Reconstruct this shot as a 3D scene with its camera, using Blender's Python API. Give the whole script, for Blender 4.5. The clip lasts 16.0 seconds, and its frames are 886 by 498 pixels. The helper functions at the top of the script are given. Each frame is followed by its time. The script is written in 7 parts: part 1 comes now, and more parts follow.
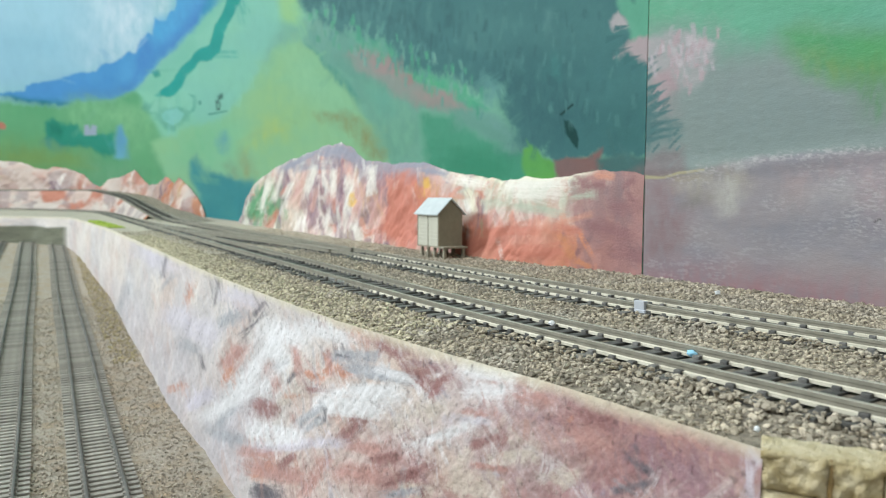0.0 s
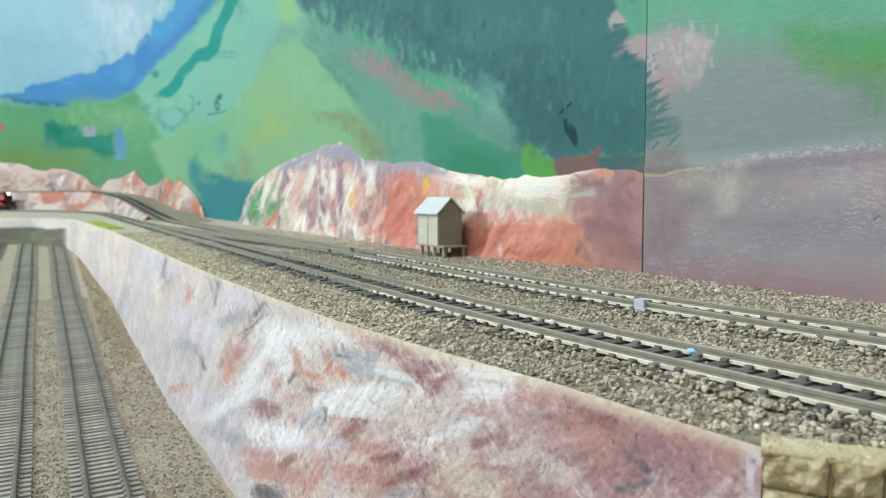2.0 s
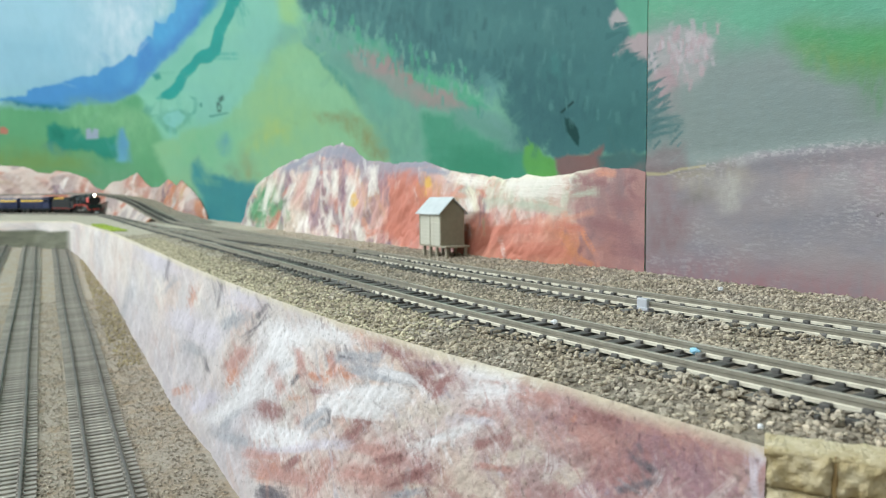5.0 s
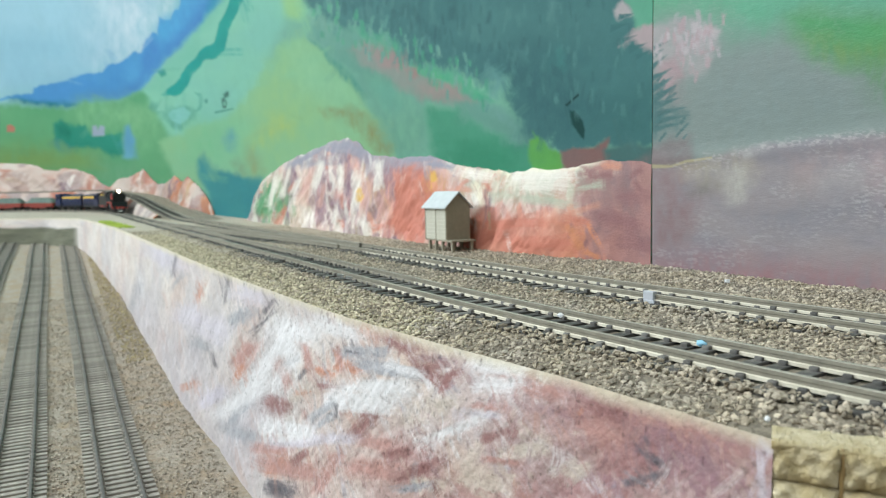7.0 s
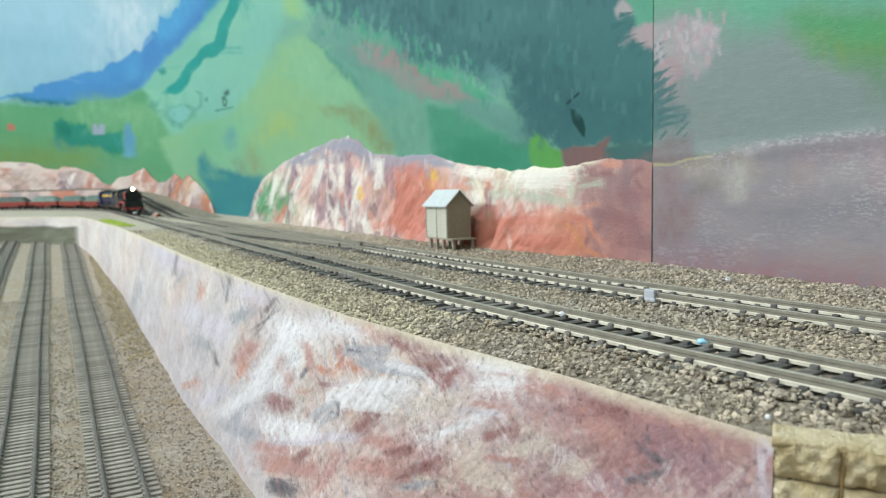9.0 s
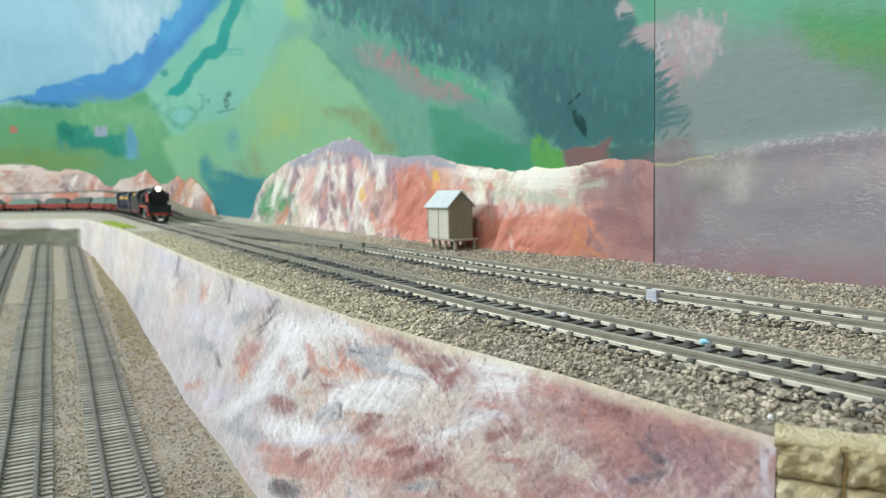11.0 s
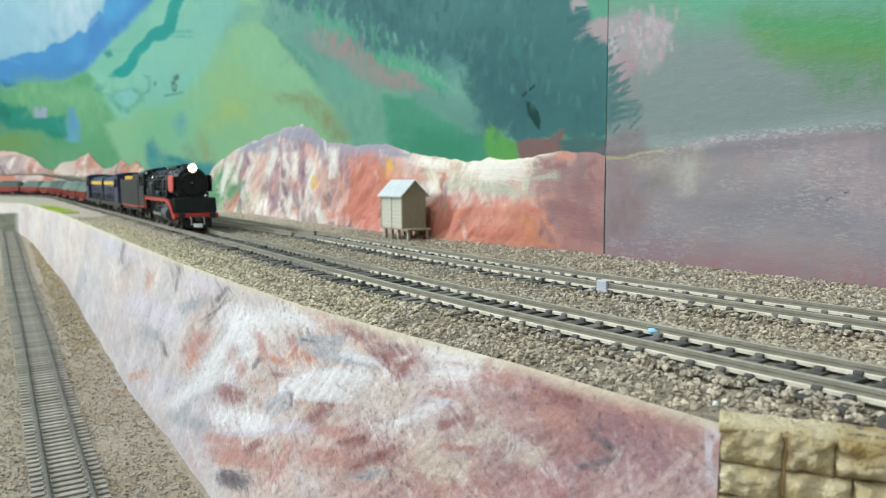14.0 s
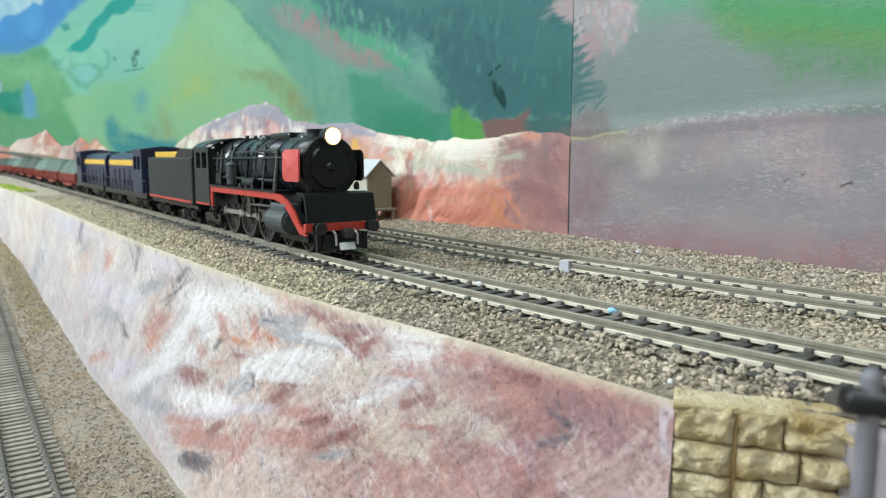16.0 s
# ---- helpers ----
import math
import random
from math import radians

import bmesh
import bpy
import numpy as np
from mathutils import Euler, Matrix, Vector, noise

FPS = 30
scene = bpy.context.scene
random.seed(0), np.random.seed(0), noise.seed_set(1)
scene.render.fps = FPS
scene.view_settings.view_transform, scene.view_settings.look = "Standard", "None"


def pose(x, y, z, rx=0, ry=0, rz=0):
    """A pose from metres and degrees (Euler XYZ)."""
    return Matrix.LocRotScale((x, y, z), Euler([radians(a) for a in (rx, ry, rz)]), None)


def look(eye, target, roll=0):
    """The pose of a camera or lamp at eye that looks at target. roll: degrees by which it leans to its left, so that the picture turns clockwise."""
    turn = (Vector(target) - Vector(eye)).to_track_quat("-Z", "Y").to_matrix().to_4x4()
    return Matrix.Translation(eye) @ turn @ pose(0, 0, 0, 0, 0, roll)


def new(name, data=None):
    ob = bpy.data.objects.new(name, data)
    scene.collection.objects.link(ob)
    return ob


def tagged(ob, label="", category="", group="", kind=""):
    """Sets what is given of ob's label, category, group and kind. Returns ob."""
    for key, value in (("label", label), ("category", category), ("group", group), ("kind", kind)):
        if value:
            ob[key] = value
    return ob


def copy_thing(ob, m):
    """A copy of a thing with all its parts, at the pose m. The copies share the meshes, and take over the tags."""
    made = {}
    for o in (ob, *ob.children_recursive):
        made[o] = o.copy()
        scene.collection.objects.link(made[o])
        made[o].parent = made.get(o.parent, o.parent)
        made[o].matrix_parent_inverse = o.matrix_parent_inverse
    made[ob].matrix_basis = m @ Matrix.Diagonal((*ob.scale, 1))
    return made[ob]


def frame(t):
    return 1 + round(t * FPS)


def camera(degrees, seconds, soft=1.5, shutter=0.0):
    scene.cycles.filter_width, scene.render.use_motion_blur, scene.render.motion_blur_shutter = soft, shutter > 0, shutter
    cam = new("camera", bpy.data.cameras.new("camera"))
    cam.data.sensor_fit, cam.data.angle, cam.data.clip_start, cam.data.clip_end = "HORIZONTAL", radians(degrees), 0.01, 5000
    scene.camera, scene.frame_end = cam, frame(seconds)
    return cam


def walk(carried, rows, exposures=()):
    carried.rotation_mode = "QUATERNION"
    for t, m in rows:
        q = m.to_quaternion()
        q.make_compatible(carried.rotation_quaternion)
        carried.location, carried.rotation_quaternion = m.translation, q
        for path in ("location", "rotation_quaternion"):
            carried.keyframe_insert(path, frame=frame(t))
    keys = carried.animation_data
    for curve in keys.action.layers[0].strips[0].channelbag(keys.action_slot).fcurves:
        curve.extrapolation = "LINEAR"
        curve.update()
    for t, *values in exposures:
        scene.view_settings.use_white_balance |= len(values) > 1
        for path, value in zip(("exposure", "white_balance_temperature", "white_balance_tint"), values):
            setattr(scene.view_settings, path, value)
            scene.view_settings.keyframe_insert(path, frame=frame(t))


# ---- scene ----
# The layout runs along X: the camera looks towards -X, the painted wall stands at Y = 0.258, rail tops of the upper tracks are z = 0.
cam = camera(64.0, 16.0, soft=1.1)
CAMERA_ROWS = [
    (0, pose(-0.0006, -0.0013, 0.0363, 85.74, -0.15, 60.52)),
    (0.5, pose(-0.0006, -0.0012, 0.0365, 85.57, -0.03, 60.52)),
    (1, pose(-0.0007, -0.0011, 0.0364, 85.61, -0.02, 60.50)),
    (1.5, pose(-0.0007, -0.0012, 0.0364, 85.62, 0.04, 60.50)),
    (2, pose(-0.0006, -0.0011, 0.0365, 85.65, 0.20, 60.50)),
    (2.5, pose(-0.0007, -0.0010, 0.0364, 85.60, 0.28, 60.43)),
    (3, pose(-0.0006, -0.0010, 0.0365, 85.65, 0.40, 60.45)),
    (3.5, pose(-0.0004, -0.0013, 0.0368, 85.64, 0.47, 60.55)),
    (4, pose(-0.0004, -0.0012, 0.0369, 85.63, 0.56, 60.63)),
    (6.5, pose(-0.0006, -0.0006, 0.0368, 85.43, 0.85, 60.91)),
    (7, pose(-0.0004, -0.0007, 0.0369, 85.15, 1.10, 61.16)),
    (7.5, pose(0.0000, -0.0012, 0.0373, 85.04, 1.30, 61.36)),
    (8, pose(0.0001, -0.0014, 0.0374, 85.00, 1.32, 61.35)),
    (8.5, pose(-0.0001, -0.0012, 0.0372, 85.05, 1.32, 61.36)),
    (9, pose(0.0000, -0.0013, 0.0373, 84.97, 1.20, 61.18)),
    (11.5, pose(0.0001, -0.0012, 0.0373, 85.06, 1.40, 61.36)),
    (12, pose(-0.0001, -0.0011, 0.0371, 85.09, 1.29, 61.36)),
    (12.5, pose(-0.0003, -0.0013, 0.0369, 85.27, 1.06, 61.07)),
    (13, pose(-0.0007, -0.0016, 0.0367, 85.47, 0.49, 59.53)),
    (13.5, pose(-0.0004, -0.0017, 0.0366, 85.27, 0.30, 57.62)),
    (14, pose(-0.0004, -0.0018, 0.0369, 84.20, 0.36, 57.52)),
    (14.5, pose(-0.0012, -0.0018, 0.0363, 84.02, 0.19, 56.49)),
    (15, pose(-0.0005, -0.0015, 0.0368, 83.65, 0.04, 55.42)),
    (15.5, pose(0.0006, -0.0009, 0.0368, 82.97, 0.02, 55.18)),
    (16, pose(0.0, 0.0, 0.0367, 82.60, 0.0, 55.0)),
]
walk(cam, CAMERA_ROWS, [(0.0, 0.0), (15.0, 0.0), (16.0, 0.09)])
# a phone lens focused on the middle of the layout
cam.data.dof.use_dof = True
cam.data.dof.focus_distance = 0.21
cam.data.dof.aperture_fstop = 32.0

# ---- light: club room's fluorescent key, set by the shed's shadow, plus two added ceiling fills ----
world = bpy.data.worlds.new("room")
world.use_nodes = True
world.node_tree.nodes["Background"].inputs[0].default_value = (0.9, 0.95, 1.0, 1)
world.node_tree.nodes["Background"].inputs[1].default_value = 0.05
scene.world = world


def area(name, eye, target, w, h, power, color=(0.873, 0.955, 0.995)):
    lamp = bpy.data.lights.new(name, "AREA")
    lamp.shape, lamp.size, lamp.size_y, lamp.energy, lamp.color = "RECTANGLE", w, h, power, color
    ob = new(name, lamp)
    ob.matrix_world = look(eye, target)
    return ob


KEY, CEIL = 86.0, 23.0
area("tube_light", (-2.3, -2.25, 1.42), (-0.45, 0.2, 0.0), 0.5, 0.22, KEY)
area("ceiling_fill_light", (-0.4, -0.7, 1.62), (-0.4, -0.7, 0), 1.5, 0.3, CEIL)
area("ceiling_fill_light", (0.6, -1.6, 1.62), (0.6, -1.6, 0), 1.5, 0.3, CEIL)

# ---- materials ----


def mat(name, c1, c2=None, scale=200.0, rough=0.7, metal=0.0, bump=0.0, bump_scale=None, c3=None, island=0.0, attr="", spec=0.5, detail=6.0, obrandom=0.0, stretch=None):
    m = bpy.data.materials.new(name)
    m.use_nodes = True
    nt = m.node_tree
    b = nt.nodes["Principled BSDF"]
    b.inputs["Roughness"].default_value, b.inputs["Metallic"].default_value = rough, metal
    b.inputs["Specular IOR Level"].default_value = spec
    tc = nt.nodes.new("ShaderNodeTexCoord")

    coords = tc.outputs["Object"]
    if stretch:
        mp = nt.nodes.new("ShaderNodeMapping")
        mp.inputs["Scale"].default_value = stretch
        nt.links.new(coords, mp.inputs["Vector"])
        coords = mp.outputs[0]

    def nz(sc, det=6.0, rgh=0.6):
        n = nt.nodes.new("ShaderNodeTexNoise")
        n.inputs["Scale"].default_value, n.inputs["Detail"].default_value, n.inputs["Roughness"].default_value = sc, det, rgh
        nt.links.new(coords, n.inputs["Vector"])
        return n

    def mix(fac, a, bb, kind="MIX"):
        n = nt.nodes.new("ShaderNodeMix")
        n.data_type, n.blend_type = "RGBA", kind
        for sock, v in ((n.inputs[0], fac), (n.inputs[6], a), (n.inputs[7], bb)):
            if isinstance(v, (int, float)):
                sock.default_value = v
            elif isinstance(v, tuple):
                sock.default_value = (*v[:3], 1)
            else:
                nt.links.new(v, sock)
        return n.outputs[2]

    def ramp(src, lo, hi):
        n = nt.nodes.new("ShaderNodeMapRange")
        n.inputs[1].default_value, n.inputs[2].default_value = lo, hi
        nt.links.new(src, n.inputs[0])
        return n.outputs[0]

    n1 = nz(scale, detail)
    if attr:
        at = nt.nodes.new("ShaderNodeAttribute")
        at.attribute_name = attr
        base = at.outputs["Color"]
        col = mix(ramp(n1.outputs[0], 0.35, 0.75), base, mix(0.5, base, c2 or c1), "MIX") if c2 else base
    else:
        col = mix(ramp(n1.outputs[0], 0.32, 0.68), c1, c2 or tuple(v * 0.8 for v in c1))
        if c3:
            n2 = nz(scale * 0.17, 4.0)
            col = mix(ramp(n2.outputs[0], 0.45, 0.7), col, c3)
    if island or obrandom:
        g = nt.nodes.new("ShaderNodeNewGeometry" if island else "ShaderNodeObjectInfo")
        r = g.outputs["Random Per Island"] if island else g.outputs["Random"]
        k = island or obrandom
        n = nt.nodes.new("ShaderNodeMapRange")
        n.inputs[3].default_value, n.inputs[4].default_value = 1 - k, 1 + k
        nt.links.new(r, n.inputs[0])
        h = nt.nodes.new("ShaderNodeHueSaturation")
        nt.links.new(n.outputs[0], h.inputs["Value"])
        nt.links.new(col, h.inputs["Color"])
        col = h.outputs[0]
    nt.links.new(col, b.inputs["Base Color"])
    n3 = nz(bump_scale or scale * 2, 5.0)
    rr = nt.nodes.new("ShaderNodeMapRange")
    rr.inputs[3].default_value, rr.inputs[4].default_value = max(0.02, rough - 0.1), min(1, rough + 0.1)
    nt.links.new(n3.outputs[0], rr.inputs[0])
    nt.links.new(rr.outputs[0], b.inputs["Roughness"])
    if bump:
        bp = nt.nodes.new("ShaderNodeBump")
        bp.inputs["Strength"].default_value, bp.inputs["Distance"].default_value = bump, 0.001
        nt.links.new(n3.outputs[0], bp.inputs["Height"])
        nt.links.new(bp.outputs[0], b.inputs["Normal"])
    return m


M_FINE = mat("fine_pale_ballast", (0.52, 0.46, 0.365), (0.34, 0.30, 0.235), 800, 0.95, bump=1.0, bump_scale=900, c3=(0.46, 0.41, 0.33))
# bed darker than the stones: shade in their gaps put into its colour
M_BALLAST = mat("ballast", (0.29, 0.25, 0.19), (0.13, 0.11, 0.085), 900, 0.95, bump=0.9, bump_scale=1100, c3=(0.38, 0.33, 0.25))
M_STONES = mat("ballast_stones", (0.53, 0.455, 0.345), (0.31, 0.265, 0.195), 260, 0.95, bump=0.7, bump_scale=1500, island=0.5, c3=(0.42, 0.375, 0.31))
M_STONES_LOW = mat("lower_gravel_stones", (0.43, 0.375, 0.295), (0.31, 0.27, 0.21), 400, 0.95, bump=0.5, island=0.35)
M_LOWER = mat("lower_ground", (0.43, 0.38, 0.305), (0.25, 0.22, 0.175), 420, 0.95, bump=0.9, bump_scale=1200, c3=(0.33, 0.25, 0.16))
M_RAIL_SIDE = mat("rail_side_paint", (0.28, 0.26, 0.205), (0.20, 0.185, 0.145), 260, 0.55, bump=0.15)
M_RAIL_TOP = mat("rail_head", (0.56, 0.53, 0.45), (0.43, 0.405, 0.335), 150, 0.4, 0.5)
M_RAIL_FOOT = mat("rail_foot_paint", (0.72, 0.68, 0.56), (0.52, 0.48, 0.38), 220, 0.6)
M_RAIL_DULL = mat("dull_rail_head", (0.34, 0.32, 0.27), (0.25, 0.235, 0.195), 150, 0.45, 0.3)
M_RAIL_OLD = mat("old_rail", (0.15, 0.145, 0.13), (0.10, 0.095, 0.085), 300, 0.55, 0.2)
M_SLEEPER = mat("sleeper_plastic", (0.060, 0.060, 0.061), (0.19, 0.178, 0.155), 420, 0.6, bump=0.4, obrandom=0.45)
M_SLEEPER_LOW = mat("weathered_sleeper", (0.265, 0.25, 0.215), (0.36, 0.335, 0.285), 400, 0.8, bump=0.3, obrandom=0.2)
M_WHITE = mat("room_wall", (0.72, 0.70, 0.66), (0.66, 0.64, 0.60), 3, 0.9)
M_FLOOR = mat("room_floor", (0.25, 0.24, 0.23), (0.2, 0.19, 0.18), 8, 0.7)
M_MURAL = mat("mural_paint", (1, 1, 1), None, 60, 0.65, bump=0.12, bump_scale=500, attr="paint", spec=0.15)
M_CANVAS = mat("mural_canvas", (1, 1, 1), None, 60, 0.55, bump=0.11, bump_scale=620, attr="paint", stretch=(1, 1, 2.4), spec=0.25)
M_ROCK = mat("painted_plaster_rock", (1, 1, 1), None, 300, 0.66, bump=0.32, bump_scale=760, attr="paint", spec=0.3)
M_STONE = mat("plaster_stone", (0.70, 0.62, 0.44), (0.54, 0.455, 0.27), 420, 0.95, bump=0.9, bump_scale=1300, c3=(0.33, 0.23, 0.075), spec=0.1)
M_STAIN = mat("plaster_stain", (0.34, 0.23, 0.09), (0.24, 0.16, 0.07), 300, 0.8, bump=0.4)
M_BLACK = mat("black_paint", (0.0045, 0.0052, 0.0062), (0.011, 0.0125, 0.0145), 200, 0.36, spec=0.35)
M_TENDER = mat("dark_grey_tender_paint", (0.009, 0.0118, 0.0145), (0.016, 0.020, 0.024), 120, 0.48, c3=(0.024, 0.027, 0.029), spec=0.35)
M_BOILER = mat("black_boiler_paint", (0.010, 0.015, 0.022), (0.021, 0.029, 0.039), 150, 0.28, c3=(0.034, 0.043, 0.053))
M_REDT = mat("red_valance_paint", (0.50, 0.045, 0.03), (0.40, 0.035, 0.025), 300, 0.45)
M_PINK = mat("red_deflector_paint", (0.60, 0.09, 0.08), (0.52, 0.07, 0.065), 200, 0.45)
M_BUFFER = mat("grey_buffer_metal", (0.040, 0.042, 0.045), (0.022, 0.023, 0.025), 300, 0.4, 0.4)
M_GEAR = mat("gear_metal", (0.12, 0.12, 0.12), (0.05, 0.05, 0.05), 400, 0.4, 0.7)
M_DUST = mat("straw_dust", (0.56, 0.50, 0.36), (0.44, 0.39, 0.27), 700, 0.95, island=0.4)
M_STEEL = mat("bright_steel", (0.62, 0.62, 0.60), (0.5, 0.5, 0.5), 300, 0.3, 0.9)
M_CYL = mat("grey_green_cylinder_paint", (0.055, 0.07, 0.075), (0.04, 0.05, 0.055), 300, 0.5)
M_BLUE = mat("dark_blue_paint", (0.010, 0.017, 0.058), (0.014, 0.022, 0.07), 200, 0.38)
M_YELLOW = mat("yellow_stripe_paint", (0.75, 0.47, 0.05), (0.68, 0.42, 0.05), 300, 0.45)
M_WAGON = mat("wagon_red_paint", (0.25, 0.034, 0.022), (0.17, 0.026, 0.017), 250, 0.6)
M_TARP = mat("tarpaulin", (0.095, 0.140, 0.115), (0.055, 0.086, 0.073), 120, 0.75, bump=0.3, obrandom=0.55)
M_GLASS = mat("window_glass", (0.02, 0.025, 0.03), (0.03, 0.035, 0.04), 50, 0.08)
M_SHED = mat("shed_boards", (0.60, 0.59, 0.50), (0.54, 0.52, 0.43), 300, 0.7, bump=0.2)
# khaki darker than the boards: the gable's shade is put into the colour
M_SHED2 = mat("shed_shaded_khaki", (0.27, 0.245, 0.175), (0.235, 0.21, 0.15), 300, 0.75, bump=0.2)
M_ROOF = mat("shed_roof_paint", (0.66, 0.70, 0.72), (0.58, 0.62, 0.64), 200, 0.4, 0.2)
M_WOOD = mat("grey_timber", (0.36, 0.33, 0.25), (0.26, 0.24, 0.18), 500, 0.8)
M_MOSS = mat("yellow_green_flock", (0.40, 0.50, 0.07), (0.28, 0.36, 0.05), 900, 0.95, bump=0.8, island=0.3)
M_PAPER = mat("white_scrap", (0.82, 0.83, 0.82), (0.7, 0.72, 0.74), 200, 0.6)
M_SKYSCRAP = mat("blue_scrap", (0.35, 0.68, 0.85), (0.3, 0.6, 0.8), 200, 0.5)
M_CLIP = mat("grey_plastic", (0.50, 0.52, 0.56), (0.42, 0.44, 0.48), 200, 0.4)
M_POST = mat("grey_post_paint", (0.20, 0.20, 0.225), (0.15, 0.15, 0.175), 200, 0.5)
M_BOARD = mat("hardboard_back", (0.30, 0.22, 0.14), (0.25, 0.18, 0.11), 40, 0.8)
M_SEAM = mat("panel_gap", (0.05, 0.06, 0.055), (0.03, 0.03, 0.03), 200, 0.9)
M_LAMP = bpy.data.materials.new("headlight_glow")
M_LAMP.use_nodes = True
_b = M_LAMP.node_tree.nodes["Principled BSDF"]
_b.inputs["Emission Color"].default_value, _b.inputs["Emission Strength"].default_value = (1, 0.9, 0.7, 1), 12.0

# emissive orange that imitates the bloom around the headlight
M_HALO = bpy.data.materials.new("headlight_halo_glow")
M_HALO.use_nodes = True
_b = M_HALO.node_tree.nodes["Principled BSDF"]
_b.inputs["Base Color"].default_value = (0.8, 0.5, 0.2, 1)
_b.inputs["Emission Color"].default_value, _b.inputs["Emission Strength"].default_value = (1, 0.62, 0.25, 1), 1.6

K = 0.001

# ---- mesh helpers ----


def part(name, bm, material, parent=None, label="", smooth=False):
    me = bpy.data.meshes.new(name)
    bmesh.ops.recalc_face_normals(bm, faces=bm.faces)
    bm.to_mesh(me)
    bm.free()
    for m in material if isinstance(material, (list, tuple)) else [material]:
        me.materials.append(m)
    if smooth:
        for p in me.polygons:
            p.use_smooth = True
    ob = new(name, me)
    ob.parent = parent
    if label:
        tagged(ob, label)
    return ob


def share(name, me, parent, m):
    ob = new(name, me)
    ob.parent, ob.matrix_basis = parent, m
    return ob


def np_mesh(name, verts, faces, material, smooth=True, paint=None):
    verts, faces = np.asarray(verts, np.float32), np.asarray(faces, np.int32)
    k = faces.shape[1]
    me = bpy.data.meshes.new(name)
    me.vertices.add(len(verts)), me.loops.add(faces.size), me.polygons.add(len(faces))
    me.vertices.foreach_set("co", verts.ravel())
    me.loops.foreach_set("vertex_index", faces.ravel())
    me.polygons.foreach_set("loop_start", np.arange(0, faces.size, k, dtype=np.int32))
    me.polygons.foreach_set("use_smooth", np.full(len(faces), smooth))
    me.update(calc_edges=True)
    for m in material if isinstance(material, (list, tuple)) else [material]:
        me.materials.append(m)
    if paint is not None:
        a = me.color_attributes.new("paint", "FLOAT_COLOR", "POINT")
        a.data.foreach_set("color", np.c_[np.clip(paint, 0.004, 0.95), np.ones(len(verts))].astype(np.float32).ravel())
    return new(name, me)


def grid_faces(nu, nv):
    i = np.arange(nu * nv).reshape(nu, nv)
    return np.stack([i[:-1, :-1], i[1:, :-1], i[1:, 1:], i[:-1, 1:]], -1).reshape(-1, 4)


_rng = np.random.RandomState(5)
_lat = _rng.rand(256, 256)


def vnoise(x, y, octaves=4, gain=0.55, seed=0):
    """Value noise in 0..1 on arrays."""
    out, amp, tot = 0, 1.0, 0.0
    for o in range(octaves):
        X, Y = x * 2**o + 17.3 * o + seed * 7.7, y * 2**o + 5.1 * o + seed * 3.3
        xi, yi = np.floor(X).astype(int), np.floor(Y).astype(int)
        fx, fy = X - xi, Y - yi
        fx, fy = fx * fx * (3 - 2 * fx), fy * fy * (3 - 2 * fy)
        g = lambda a, b: _lat[a % 256, b % 256]
        v = (g(xi, yi) * (1 - fx) + g(xi + 1, yi) * fx) * (1 - fy) + (g(xi, yi + 1) * (1 - fx) + g(xi + 1, yi + 1) * fx) * fy
        out, tot, amp = out + amp * v, tot + amp, amp * gain
    return out / tot


def box(bm, x0, x1, y0, y1, z0, z1, bevel=0.0):
    r = bmesh.ops.create_cube(bm, size=1.0)
    for v in r["verts"]:
        v.co = Vector(((x0 + x1) / 2 + v.co.x * (x1 - x0), (y0 + y1) / 2 + v.co.y * (y1 - y0), (z0 + z1) / 2 + v.co.z * (z1 - z0)))
    if bevel:
        es = list({e for v in r["verts"] for e in v.link_edges})
        bmesh.ops.bevel(bm, geom=es, offset=bevel, segments=2, affect="EDGES", profile=0.6)
    return bm


def cyl(bm, p0, p1, r0, r1=None, seg=20):
    p0, p1 = Vector(p0), Vector(p1)
    q = (p1 - p0).to_track_quat("Z", "Y").to_matrix().to_4x4()
    bmesh.ops.create_cone(bm, cap_ends=True, segments=seg, radius1=r0, radius2=r0 if r1 is None else r1, depth=(p1 - p0).length, matrix=Matrix.Translation((p0 + p1) / 2) @ q)
    return bm


def slab(bm, outline, y0, y1):
    """Extrude an x-z outline from y0 to y1."""
    vs = [[bm.verts.new((x, y, z)) for x, z in outline] for y in (y0, y1)]
    bm.faces.new(vs[0]), bm.faces.new(vs[1][::-1])
    n = len(outline)
    for i in range(n):
        bm.faces.new((vs[0][i], vs[0][(i + 1) % n], vs[1][(i + 1) % n], vs[1][i]))
    return bm


def empty(name, label, category, group="", m=None):
    ob = new(name)
    ob.empty_display_size = 0.01
    if m is not None:
        ob.matrix_basis = m
    return tagged(ob, label, category, group)


# ---- plan of the main line: straight, then an easement into a wide left-hand curve ----
STEP = 0.004
PS = np.arange(-0.3, 5.6, STEP)
_kk = np.clip((PS - 1.603) / 0.347, 0, 1) * 1.216
_th = np.cumsum(_kk) * STEP
PX = 0.3 - np.cumsum(np.cos(_th)) * STEP
PY = 0.1233 - np.cumsum(np.sin(_th)) * STEP


def spot(s, o=0.0):
    """Plan position and heading at s metres along the line, o metres towards the wall."""
    x, y, th = np.interp(s, PS, PX), np.interp(s, PS, PY), np.interp(s, PS, _th)
    return x - o * np.sin(th), y + o * np.cos(th), th


def near_o(s):
    return np.where(s < 0.24, 0.0155 * ((0.24 - s) / 0.22) ** 2, 0.0)


def back_o(s):
    return 0.0573 + np.where(s < 0.3, 0.0195 * ((0.3 - s) / 0.27) ** 2, 0.0)


